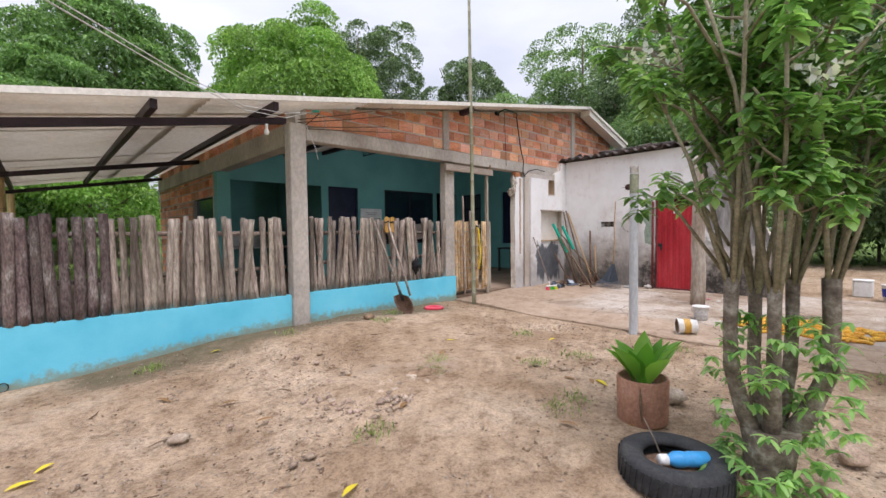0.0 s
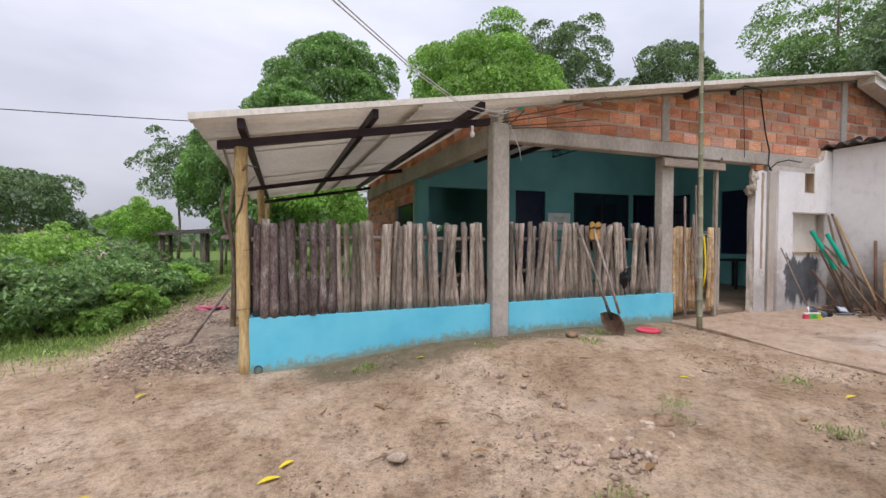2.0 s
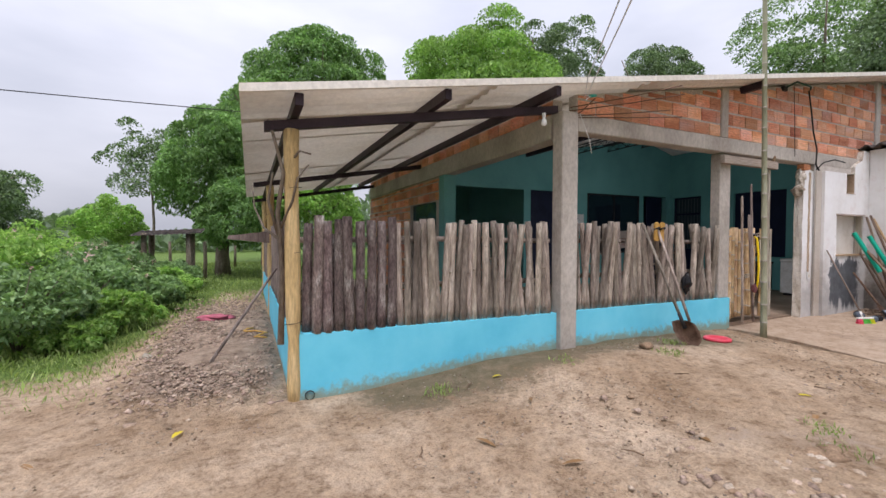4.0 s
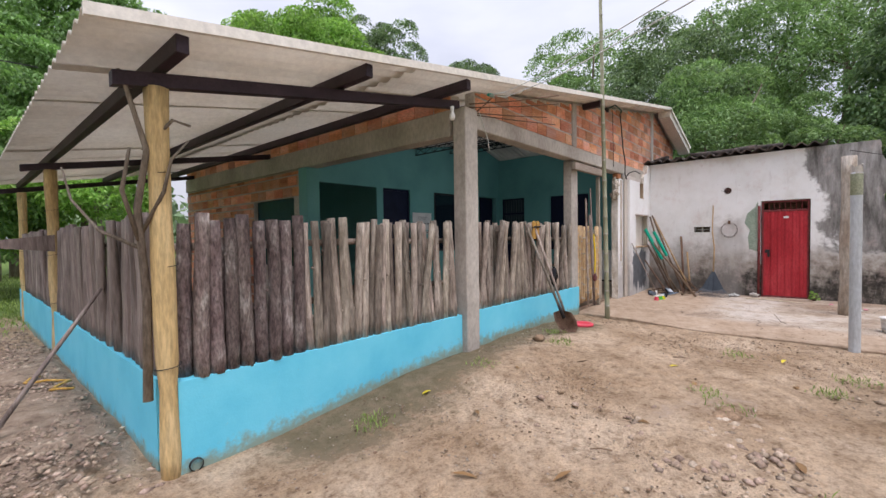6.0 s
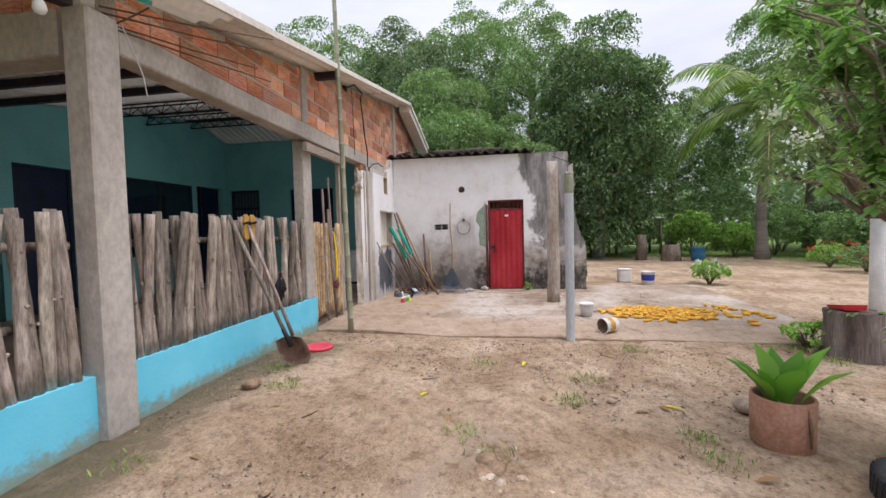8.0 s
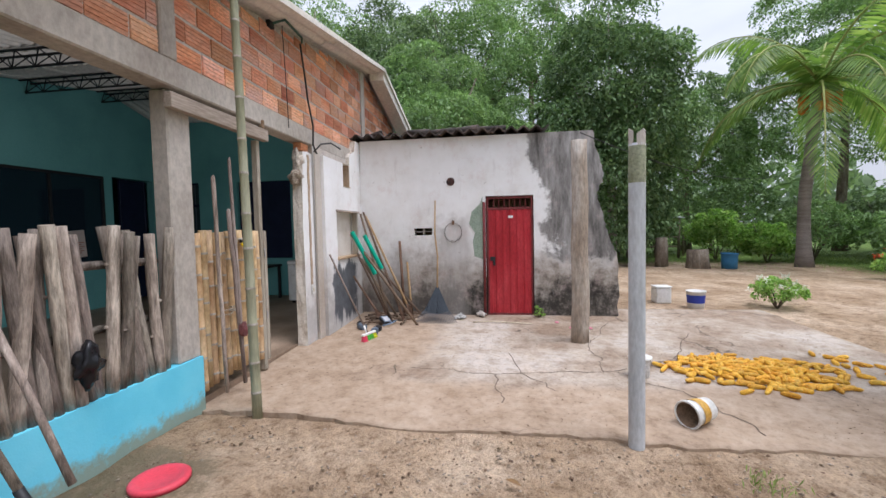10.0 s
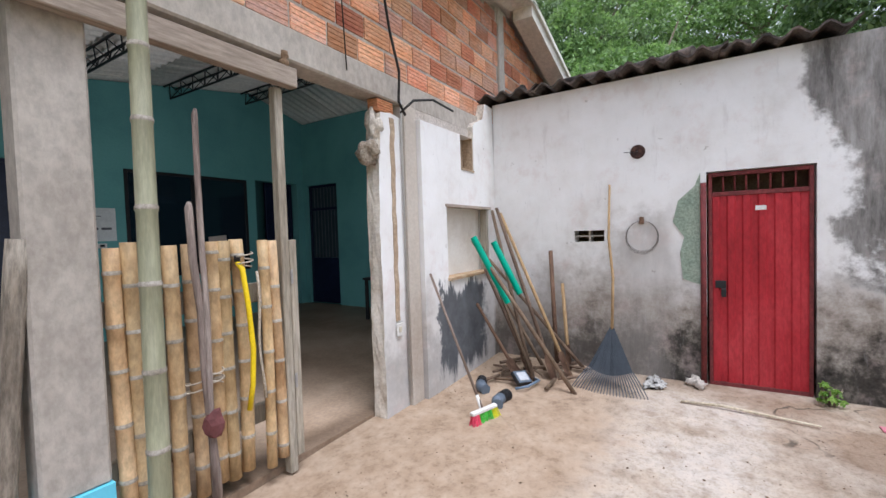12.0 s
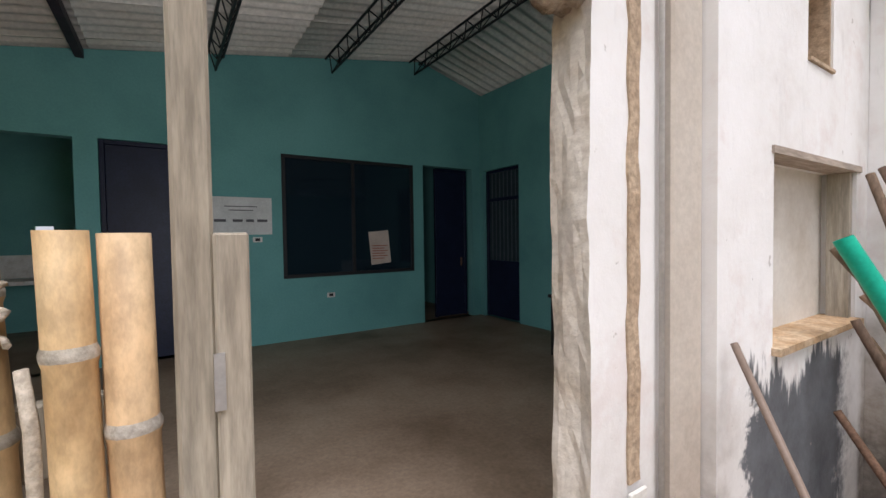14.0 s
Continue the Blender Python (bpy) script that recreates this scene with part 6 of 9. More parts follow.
MAT_PINK = leaf_mat("pale_pink_petal", [(0.6, 0.36, 0.4), (0.75, 0.55, 0.56)], 0.3)
MAT_WHITEPETAL = leaf_mat("white_petal", [(0.7, 0.72, 0.68), (0.82, 0.83, 0.8)], 0.3)
MAT_REDPETAL = leaf_mat("red_petal", [(0.6, 0.04, 0.03), (0.75, 0.12, 0.06)], 0.3)
rb = random.Random(9)
for i, (bx, by, br, bh) in enumerate([(-3.7, 8.6, 0.9, 1.1), (-4.9, 7.9, 1.1, 1.35), (-6.2, 8.4, 1.3, 1.6), (-3.6, 10.4, 0.95, 1.25), (-4.9, 10.2, 1.2, 1.6), (-6.5, 10.6, 1.4, 1.8), (-3.8, 12.4, 1.0, 1.35), (-5.3, 13.0, 1.3, 1.7), (-7.6, 13.2, 1.5, 1.9), (-4.6, 15.6, 1.1, 1.4), (-6.6, 16.2, 1.5, 1.8), (-8.8, 10.5, 1.5, 1.8), (-9.5, 15.5, 1.8, 2.1), (-7.8, 7.4, 1.2, 1.4), (-2.95, 9.9, 0.6, 0.6), (-2.75, 11.6, 0.65, 0.75), (-2.8, 13.4, 0.7, 0.8), (-3.1, 8.6, 0.5, 0.4), (-2.9, 15.2, 0.8, 0.9)]):
    bush(bx, by, br, bh, MAT_BUSH if i % 3 else MAT_MIDLEAF, "tangled green weedy bush beside the path", 80 + i, 5200 if by < 11 else 3600, 0.1 if by < 11 else 0.13, 60, (MAT_PINK, 16, 0.035) if i in (3, 4, 6, 7, 9) else None)
for i, (bx, by, br, bh, m) in enumerate([(15.8, -9.0, 1.2, 1.7, MAT_MIDLEAF), (22.8, -1.6, 1.1, 1.9, MAT_MIDLEAF), (24.8, -8.5, 2.0, 3.6, MAT_MIDLEAF), (20.5, -11.5, 1.6, 2.9, MAT_DARKLEAF), (20.5, -5.5, 1.1, 2.0, MAT_BUSH), (19.5, -8.3, 1.4, 2.2, MAT_MIDLEAF), (22.0, -10.0, 1.8, 2.8, MAT_DARKLEAF), (18.5, -10.5, 1.5, 1.9, MAT_MIDLEAF), (17.0, -12.5, 1.7, 2.4, MAT_DARKLEAF), (24.5, -6.0, 1.8, 3.0, MAT_MIDLEAF), (26.0, -2.0, 2.0, 3.2, MAT_DARKLEAF), (24.0, 1.0, 2.0, 3.0, MAT_MIDLEAF), (14.0, -11.5, 1.6, 2.2, MAT_MIDLEAF), (21.5, 1.2, 1.2, 1.6, MAT_MIDLEAF), (16.5, 3.2, 1.6, 2.6, MAT_MIDLEAF), (12.0, -9.5, 1.2, 1.6, MAT_DARKLEAF), (23.2, -4.2, 1.3, 2.4, MAT_MIDLEAF), (19.2, -6.6, 0.9, 1.5, MAT_BUSH), (21.0, -13.0, 1.9, 3.0, MAT_MIDLEAF)]):
    bush(bx, by, br, bh, m, "green shrub at the edge of the yard", 110 + i, 3400, 0.17, 60)
bush(10.5, -1.9, 0.42, 0.55, MAT_BUSH, "low plant with white flowers by the slab", 130, 1300, 0.07, 40, (MAT_WHITEPETAL, 22, 0.03))
bush(14.2, -6.8, 0.55, 0.75, MAT_BUSH, "low rose bush with red flowers", 131, 1400, 0.08, 40, (MAT_REDPETAL, 10, 0.04))
bush(12.6, -6.6, 0.6, 0.8, MAT_MIDLEAF, "low shrub with red flowers", 132, 1400, 0.08, 40, (MAT_REDPETAL, 9, 0.04))


def grass_stuff(name, n, area, hgt, dens, seed, label):
    rng = np.random.default_rng(seed)
    xy = []
    while len(xy) < n:
        p = rng.uniform((area[0], area[2]), (area[1], area[3]), (n, 2))
        keep = rng.random(n) < dens(p[:, 0], p[:, 1])
        xy.extend(p[keep].tolist())
    xy = np.array(xy[:n])
    z = ground_z(xy[:, 0], xy[:, 1])
    L = hgt * rng.uniform(0.4, 1.2, n)
    along = np.stack([rng.normal(0, 0.45, n), rng.normal(0, 0.45, n), np.ones(n)], 1)
    c = np.stack([xy[:, 0], xy[:, 1], z + L * 0.42], 1)
    v, f = leaf_cards(c, along, L, np.full(n, hgt * 0.11) * rng.uniform(0.7, 1.5, n), rng)
    return tagged(np_mesh(name, v, f, MAT_GRASS), label, "grass", kind="stuff")


def pasture(x, y):
    return np.clip(sstep(-1.8, -3.2, x - 0.12 * (y - 6)) * sstep(6.2, 8.2, y) + sstep(11.5, 14, y), 0, 1)


grass_stuff("pasture_grass", 26000, (-9, 1.5, 5.5, 30), 0.16, pasture, 140, "short green pasture grass and weeds")
grass_stuff("yard_edge_grass", 5000, (15, 26, -12, 2), 0.12, lambda x, y: sstep(17, 22, x - 0.3 * y), 141, "thin grass at the far edge of the yard")
TUFTS = [(2.75, 2.75), (3.05, 2.95), (0.7, 4.85), (3.5, 4.6), (3.9, 4.9), (2.2, 4.85), (-0.9, 6.9), (-0.85, 8.4), (-0.8, 9.0), (3.15, 1.35), (3.7, 2.1), (4.6, 2.9), (5.2, 1.2), (2.9, 1.3), (4.9, -0.7), (5.35, -0.55), (1.6, 2.1), (4.2, 1.9)]


def near_tufts(x, y):
    d = np.full(np.shape(x), 9.0)
    for tx, ty in TUFTS:
        d = np.minimum(d, np.hypot(x - tx, y - ty))
    return sstep(0.22, 0.03, d)


grass_stuff("grass_tufts", 1500, (-1.2, 5.6, -1, 9.3), 0.07, near_tufts, 142, "sparse small weed tufts in the bare yard")
grass_stuff("path_edge_weeds", 4500, (-4.5, -1.9, 5.6, 9), 0.08, lambda x, y: sstep(-1.9, -3.2, x - 0.2 * (y - 6)) * sstep(5.6, 7.8, y), 143, "weeds creeping over the path edge")


def blade_leaves(frames, length, width, rng, curl=0.5, seg=4, shape=(0.0, 0.75, 1.0, 0.7, 0.0)):
    """Long curved leaves from (base, direction) pairs: two strips each beside a midrib."""
    V, F = [], []
    for base, d in frames:
        b, d = Vector(base), Vector(d).normalized()
        s = d.cross(Vector((0, 0, 1)))
        s = s.normalized() if s.length > 0.05 else Vector((1, 0, 0))
        up = s.cross(d)
        L, W = length * rng.uniform(0.7, 1.15), width * rng.uniform(0.8, 1.15)
        i0 = len(V)
        p = b.copy()
        dd = d.copy()
        for k in range(seg + 1):
            w = W * 0.5 * shape[min(k, len(shape) - 1)] + 0.002
            V += [tuple(p + s * w + up * w * 0.35), tuple(p), tuple(p - s * w + up * w * 0.35)]
            dd = (dd + Vector((0, 0, -curl / seg))).normalized()
            p = p + dd * (L / seg)
        for k in range(seg):
            a = i0 + 3 * k
            F += [(a, a + 1, a + 4, a + 3), (a + 1, a + 2, a + 5, a + 4)]
    return V, F


def plumeria():
    rng = random.Random(17)
    x0, y0 = 2.95, -0.02
    ob = thing("flowering_shrub_tree", (x0, y0, gz(x0, y0) - 0.02), "many-stemmed shrub tree with long green leaves and white blossoms", "tree")
    bark = M("mottled_grey_bark", [(0.09, 0.07, 0.055), (0.2, 0.165, 0.125), (0.42, 0.39, 0.32)], 11, 50, 0.95, 0.6, 0.015)
    twig_bark = M("smooth_green_grey_bark", [(0.17, 0.15, 0.1), (0.28, 0.25, 0.17), (0.38, 0.35, 0.25)], 7, 50, 0.85, 0.3, 0.006)
    lat, dep = Vector((0.72, -0.69, 0)), Vector((0.69, 0.72, 0))
    at = lambda a, b, z: lat * a + dep * b + Vector((0, 0, z))
    part("trunk", tube(bmesh.new(), [at(0.02, 0, -0.08), at(0, 0, 0.06), at(0, 0.0, 0.2), at(0.0, 0.0, 0.34)], [0.17, 0.125, 0.125, 0.14], 14, wobble=0.08, rng=rng), bark, ob)
    heads = []
    limbs = [(-0.2, 0.05, 1.22, 0.047), (-0.06, -0.1, 1.18, 0.042), (0.02, 0.16, 1.14, 0.042), (0.2, 0.1, 1.2, 0.042), (0.3, -0.05, 1.22, 0.052)]
    for la, de, lz, r in limbs:
        e = at(la, de, lz)
        r *= 0.86
        part("limb", tube(bmesh.new(), [at(la * 0.2, de * 0.2, 0.22), at(la * 0.62, de * 0.7, 0.42), at(la * 0.98, de, 0.68), at(la * 1.03, de, 0.95), e], [r * 1.3, r * 1.2, r, r * 0.95, r], 11, wobble=0.08, rng=rng), bark, ob)
        for k in range(6):
            a = 6.28 * k / 6 + rng.uniform(-0.4, 0.4)
            sp = rng.uniform(0.12, 0.5)
            h = rng.uniform(0.75, 2.3)
            t = at(la * 1.5 + sp * math.cos(a) * (0.5 + 0.4 * h), de * 1.5 + sp * math.sin(a) * (0.5 + 0.4 * h), lz + h)
            mid = e.lerp(t, 0.5) + Vector((rng.uniform(-0.04, 0.04), rng.uniform(-0.04, 0.04), 0.08))
            s0 = e + lat * r * 0.6 * math.cos(a) + dep * r * 0.6 * math.sin(a) - Vector((0, 0, 0.03))
            part("stem", tube(bmesh.new(), [s0, e.lerp(mid, 0.5) + (s0 - e) * 0.7, mid, t], [0.015, 0.013, 0.011, 0.008], 7), twig_bark, ob)
            heads.append(t)
            for _ in range(5):
                q = mid.lerp(t, rng.uniform(0.0, 0.95)) if rng.random() < 0.75 else e.lerp(mid, rng.uniform(0.5, 1.0))
                tip = q + Vector((rng.uniform(-0.3, 0.3), rng.uniform(-0.3, 0.3), rng.uniform(0.08, 0.32)))
                part("twig", tube(bmesh.new(), [q, q.lerp(tip, 0.5) - Vector((0, 0, 0.02)), tip], [0.009, 0.007, 0.006], 5), twig_bark, ob)
                heads.append(tip)
    for k in range(26):
        q = at(rng.uniform(-0.95, 0.75), rng.uniform(-0.3, 0.75), rng.uniform(1.75, 2.9))
        part("twig", tube(bmesh.new(), [at(q.dot(lat) * 0.35, q.dot(dep) * 0.35, q.z - 0.5), q * 0.7 + Vector((0, 0, q.z * 0.3 - 0.12)), q], [0.012, 0.009, 0.006], 5), twig_bark, ob)
        heads.append(q)
    fr = []
    for h in heads:
        if h.z < 1.5:
            continue
        for k in range(26):
            a = rng.uniform(0, 6.28)
            fr.append((h - Vector((0, 0, rng.uniform(0, 0.16))), (math.cos(a), math.sin(a), rng.uniform(-0.35, 0.7))))
    V, F = blade_leaves(fr, 0.125, 0.04, rng, 0.9, 4, (0.15, 0.5, 0.85, 1.0, 0.1))
    np_mesh("foliage", V, F, MAT_SHRUB, ob)
    fr = []
    for k in range(160):
        a = rng.uniform(0, 6.28)
        low = k % 3 == 0
        r = rng.uniform(0.12, 0.36)
        c = at(r * math.cos(a) - (0.1 if low else 0.0), r * math.sin(a) - 0.06, rng.uniform(0.05, 0.25) if low else rng.uniform(0.3, 1.0))
        for _ in range(7):
            b = rng.uniform(0, 6.28)
            fr.append((c, (math.cos(b), math.sin(b), rng.uniform(-0.4, 0.6))))
    V, F = blade_leaves(fr, 0.08, 0.022, rng, 1.0, 4)
    np_mesh("undergrowth", V, F, MAT_SHRUB, ob)
    rngn = np.random.default_rng(5)
    top = [h for h in heads if h.z > 1.9]
    rng.shuffle(top)
    for h in top[:22]:
        n = 40
        p = rngn.normal(size=(n, 3)) * np.array([0.065, 0.065, 0.035]) + np.array(h) + np.array([0, 0, 0.1])
        v, f = leaf_cards(p, rngn.normal(size=(n, 3)), np.full(n, 0.045), np.full(n, 0.036), rngn)
        np_mesh("blossom", v, f, MAT_WHITEPETAL, ob)


plumeria()


def painted_tree():
    rng = random.Random(23)
    ob = thing("small_tree", (5.9, -1.8, gz(5.9, -1.8)), "young leafy tree with a white painted trunk", "tree")
    part("trunk", tube(bmesh.new(), [(0, 0, -0.05), (0.02, 0, 0.7), (0.0, 0.02, 1.45)], [0.085, 0.075, 0.07], 12), plain("lime_paint", (0.72, 0.71, 0.68), 0.9), ob)
    heads = []
    for k in range(26):
        a = 6.28 * k / 26 * 2.6
        r = 1.25 * rng.uniform(0.4, 1.1)
        e = Vector((r * math.cos(a), r * math.sin(a), rng.uniform(1.9, 5.0)))
        part("limb", tube(bmesh.new(), [(0, 0, 1.4), e * 0.5 + Vector((0, 0, 0.85)), e], [0.045, 0.028, 0.012], 7), MAT_TRUNK, ob)
        heads += [e, e * 0.75 + Vector((0, 0, 0.5))]
        for _ in range(5):
            heads.append(e + Vector((rng.uniform(-0.4, 0.4), rng.uniform(-0.4, 0.4), rng.uniform(-0.35, 0.35))))
    fr = []
    for h in heads:
        for k in range(25):
            a = rng.uniform(0, 6.28)
            fr.append((h + Vector((rng.uniform(-0.08, 0.08), rng.uniform(-0.08, 0.08), rng.uniform(-0.08, 0.08))), (math.cos(a), math.sin(a), rng.uniform(-0.3, 0.7))))
    V, F = blade_leaves(fr, 0.16, 0.05, rng, 0.9, 4, (0.15, 0.6, 1.0, 0.7, 0.0))
    np_mesh("foliage", V, F, MAT_MIDLEAF, ob)
    rngn = np.random.default_rng(8)
    rng.shuffle(heads)
    for h in [h for h in heads if h.z > 2.2][:20]:
        n = 40
        p = rngn.normal(size=(n, 3)) * np.array([0.08, 0.08, 0.045]) + np.array(h) + np.array([0, 0, 0.1])
        v, f = leaf_cards(p, rngn.normal(size=(n, 3)), np.full(n, 0.055), np.full(n, 0.045), rngn)
        np_mesh("blossom", v, f, MAT_WHITEPETAL, ob)


painted_tree()


def palm():
    rng = random.Random(29)
    x0, y0 = 17.4, -6.7
    ob = thing("coconut_palm", (x0, y0, gz(x0, y0)), "coconut palm with arching fronds and orange nuts", "palm tree")
    pts = [(0.12 * math.sin(k * 0.5), -0.02 * k * k * 0.15, 0.63 * k - 0.1) for k in range(10)]
    part("trunk", tube(bmesh.new(), pts, [0.28, 0.21, 0.18, 0.17, 0.165, 0.16, 0.155, 0.15, 0.15, 0.16], 12, wobble=0.05, rng=rng), M("ringed_palm_bark", [(0.16, 0.13, 0.11), (0.28, 0.24, 0.21)], 3, 40, 0.95, 0.6, 0.02, stretch=(0.3, 0.3, 4)), ob)
    top = Vector(pts[-1]) + Vector((0, 0, 0.1))
    green = leaf_mat("palm_leaflet", [(0.11, 0.19, 0.05), (0.19, 0.3, 0.08), (0.32, 0.4, 0.14)], 0.45)
    rib = plain("palm_rib", (0.3, 0.32, 0.1), 0.6)
    for k in range(17):
        a = 6.28 * k / 17 + rng.uniform(-0.15, 0.15)
        elev = rng.choice([1.15, 0.85, 0.55, 0.3, 0.05])
        d = Vector((math.cos(a) * math.cos(elev), math.sin(a) * math.cos(elev), math.sin(elev)))
        p, line = top.copy(), [top.copy()]
        L = rng.uniform(4.3, 5.4)
        n = 12
        for i in range(n):
            d = (d + Vector((0, 0, -0.13 - 0.014 * i))).normalized()
            p = p + d * (L / n)
            line.append(p.copy())
        fr_ob = part("frond", tube(bmesh.new(), line, [0.045 - 0.0033 * i for i in range(n + 1)], 5), rib, ob)
        V, F = [], []
        for i in range(1, n + 1):
            for j in range(5):
                t = i - 1 + j / 5
                q = line[int(t)].lerp(line[min(n, int(t) + 1)], t - int(t))
                dirv = (line[min(n, int(t) + 1)] - line[int(t)]).normalized()
                side = dirv.cross(Vector((0, 0, 1))).normalized()
                ll = 0.75 * math.sin(math.pi * min(0.97, (t + 1.2) / (n + 1.2))) + 0.12
                for s in (-1, 1):
                    e = (side * s * 0.8 + dirv * 0.45 + Vector((0, 0, -0.45 + rng.uniform(-0.15, 0.1)))).normalized()
                    m = q + e * ll * 0.45
                    tip = q + e * ll + Vector((0, 0, -0.12 * ll))
                    w = dirv * 0.045
                    b = len(V)
                    V += [tuple(q - w * 0.6), tuple(m - w), tuple(tip), tuple(m + w)]
                    F.append((b, b + 1, b + 2, b + 3))
        np_mesh("foliage", V, F, green, fr_ob)
    orange = plain("orange_coconut", (0.62, 0.2, 0.035), 0.5)
    for k in range(26):
        g = k // 9
        a = (2.9, 4.3, 0.6)[min(2, g)] + rng.uniform(-0.35, 0.35)
        bm = bmesh.new()
        bmesh.ops.create_icosphere(bm, subdivisions=2, radius=0.115)
        bmesh.ops.scale(bm, vec=(1, 1, 1.2), verts=bm.verts)
        for f in bm.faces:
            f.smooth = True
        bmesh.ops.translate(bm, vec=top + Vector((0.42 * math.cos(a), 0.42 * math.sin(a), -0.55 + rng.uniform(-0.32, 0.25))), verts=bm.verts)
        part("coconut", bm, orange, ob)


palm()


# ---- things in the yard ----
def blob(bm, centre, radius, squash=(1, 1, 0.7), rough=0.25, seed=0, sub=2, mi=0):
    """A rounded uneven lump."""
    r = bmesh.ops.create_icosphere(bm, subdivisions=sub, radius=1.0)
    for v in r["verts"]:
        n = 1 + rough * noise.noise(v.co * 1.7 + Vector((seed * 3.1, seed, 0)))
        v.co = Vector((v.co.x * squash[0], v.co.y * squash[1], v.co.z * squash[2])) * radius * n + Vector(centre)
    for f in {f for v in r["verts"] for f in v.link_faces}:
        f.smooth, f.material_index = True, mi
    return bm


def put(name, bm, mat, loc, label, category, pname="body", group=""):
    ob = thing(name, loc, label, category, group)
    part(pname, bm, mat, ob)
    return ob


def corn():
    rng = random.Random(51)
    mats = [M("corn_kernels", [(0.62, 0.26, 0.02), (0.8, 0.42, 0.04), (0.85, 0.55, 0.12)], 14, 90, 0.55, 0.9, 0.008, rand=0.2, local=True, grain=0.4)]
    meshes = []
    for k in range(6):
        bm = bmesh.new()
        L, r = rng.uniform(0.14, 0.19), rng.uniform(0.021, 0.026)
        prof = [(0.25, 0.0), (0.8, 0.06), (1.0, 0.2), (1.02, 0.45), (0.92, 0.7), (0.7, 0.88), (0.3, 1.0)]
        tube(bm, [(L * (t - 0.5), 0.006 * math.sin(3 * t + k), 0) for f, t in prof], [r * f for f, t in prof], 10, wobble=0.06, rng=rng)
        me = bpy.data.meshes.new("corn_cob")
        bm.to_mesh(me)
        bm.free()
        me.materials.append(mats[0])
        meshes.append(me)
    n = 0
    while n < 285:
        u, v = rng.gauss(0, 0.42), rng.gauss(0, 0.42)
        if u * u + v * v > 0.8:
            continue
        x, y = 7.08 + 0.62 * u + 0.62 * v * 0.35, 0.28 + 0.95 * v - 0.25 * u
        if n > 262:
            x, y = 6.9 + rng.uniform(-0.6, 0.9), -0.9 + rng.uniform(-0.35, 0.3)
        heap = max(0.0, 1 - (u * u + v * v) / 0.35) * 0.06
        ob = new("corn_cob", meshes[rng.randrange(6)])
        ob.matrix_basis = pose(x, y, slab_top(x, y) + 0.022 + (rng.random() * heap if n <= 262 else 0), rng.uniform(0, 360), rng.uniform(-7, 7), rng.uniform(0, 360))
        tagged(ob, "dried orange-yellow corn cob lying on the slab", "corn cob", "corn cobs drying on the slab")
        n += 1


corn()


def bucket_bm(r0, r1, h, t=0.006, sides=24):
    return lathe(bmesh.new(), [(0.001, 0), (r0, 0), (r0 + (r1 - r0) * 0.5, h * 0.5), (r1, h * 0.93), (r1 + 0.008, h * 0.94), (r1 + 0.008, h), (r1 - t, h), (r0 + (r1 - r0) * 0.5 - t, h * 0.5), (r0 - t, 0.012), (0.001, 0.012)], sides=sides)


MAT_WHITEPLASTIC = M("dirty_white_plastic", [(0.55, 0.53, 0.48), (0.72, 0.71, 0.68), (0.76, 0.76, 0.74)], 6, 50, 0.45, 0.1, 0.003, grain=0.15)
MAT_BLUELABEL = plain("blue_label", (0.03, 0.05, 0.3), 0.5)
MAT_OCHRE = M("ochre_paint_spill", [(0.5, 0.26, 0.03), (0.62, 0.4, 0.12)], 9, 40, 0.5, 0.1, 0.003)

ob = thing("paint_bucket", (5.92, 1.27, slab_top(5.92, 1.27) + 0.105), "dirty white paint bucket lying on its side on the slab", "bucket")
bm = bucket_bm(0.085, 0.1, 0.23)
bmesh.ops.rotate(bm, cent=(0, 0, 0), matrix=Euler((0, radians(-92), radians(-58))).to_matrix(), verts=bm.verts)
bmesh.ops.translate(bm, vec=(0.08, -0.06, 0), verts=bm.verts)
part("bucket", bm, MAT_WHITEPLASTIC, ob)
bm = lathe(bmesh.new(), [(0.093, 0.08), (0.0975, 0.12), (0.1, 0.16)], sides=24)
bmesh.ops.rotate(bm, cent=(0, 0, 0), matrix=Euler((0, radians(-92), radians(-58))).to_matrix(), verts=bm.verts)
bmesh.ops.translate(bm, vec=(0.08, -0.06, 0), verts=bm.verts)
part("ochre_stain", bm, MAT_OCHRE, ob)
# Inside of the bucket lined in dark brown.
bm = lathe(bmesh.new(), [(0.0935, 0.226), (0.078, 0.03), (0.001, 0.025)], sides=24)
bmesh.ops.rotate(bm, cent=(0, 0, 0), matrix=Euler((0, radians(-92), radians(-58))).to_matrix(), verts=bm.verts)
bmesh.ops.translate(bm, vec=(0.08, -0.06, 0), verts=bm.verts)
part("dried_paint", bm, MAT_CLOD, ob, "dark brown inside")

ob = thing("jerry_can", (10.95, -0.17, gz(10.95, -0.17)), "white square plastic can standing on the bare ground", "plastic can")
bm = bmesh.new()
box(bm, -0.14, 0.14, -0.14, 0.14, 0.0, 0.3, bevel=0.025)
part("body", bm, MAT_WHITEPLASTIC, ob)
part("rim", boxes((-0.145, 0.145, -0.145, 0.145, 0.302, 0.325), bevel=0.008), MAT_WHITEPLASTIC, ob)
ob = thing("paint_bucket", (10.42, -0.56, gz(10.42, -0.56)), "white round bucket with a blue printed band", "bucket")
part("bucket", bucket_bm(0.125, 0.15, 0.31), MAT_WHITEPLASTIC, ob)
part("label", lathe(bmesh.new(), [(0.137, 0.1), (0.144, 0.18), (0.149, 0.24)], sides=24), MAT_BLUELABEL, ob, "blue printed band")
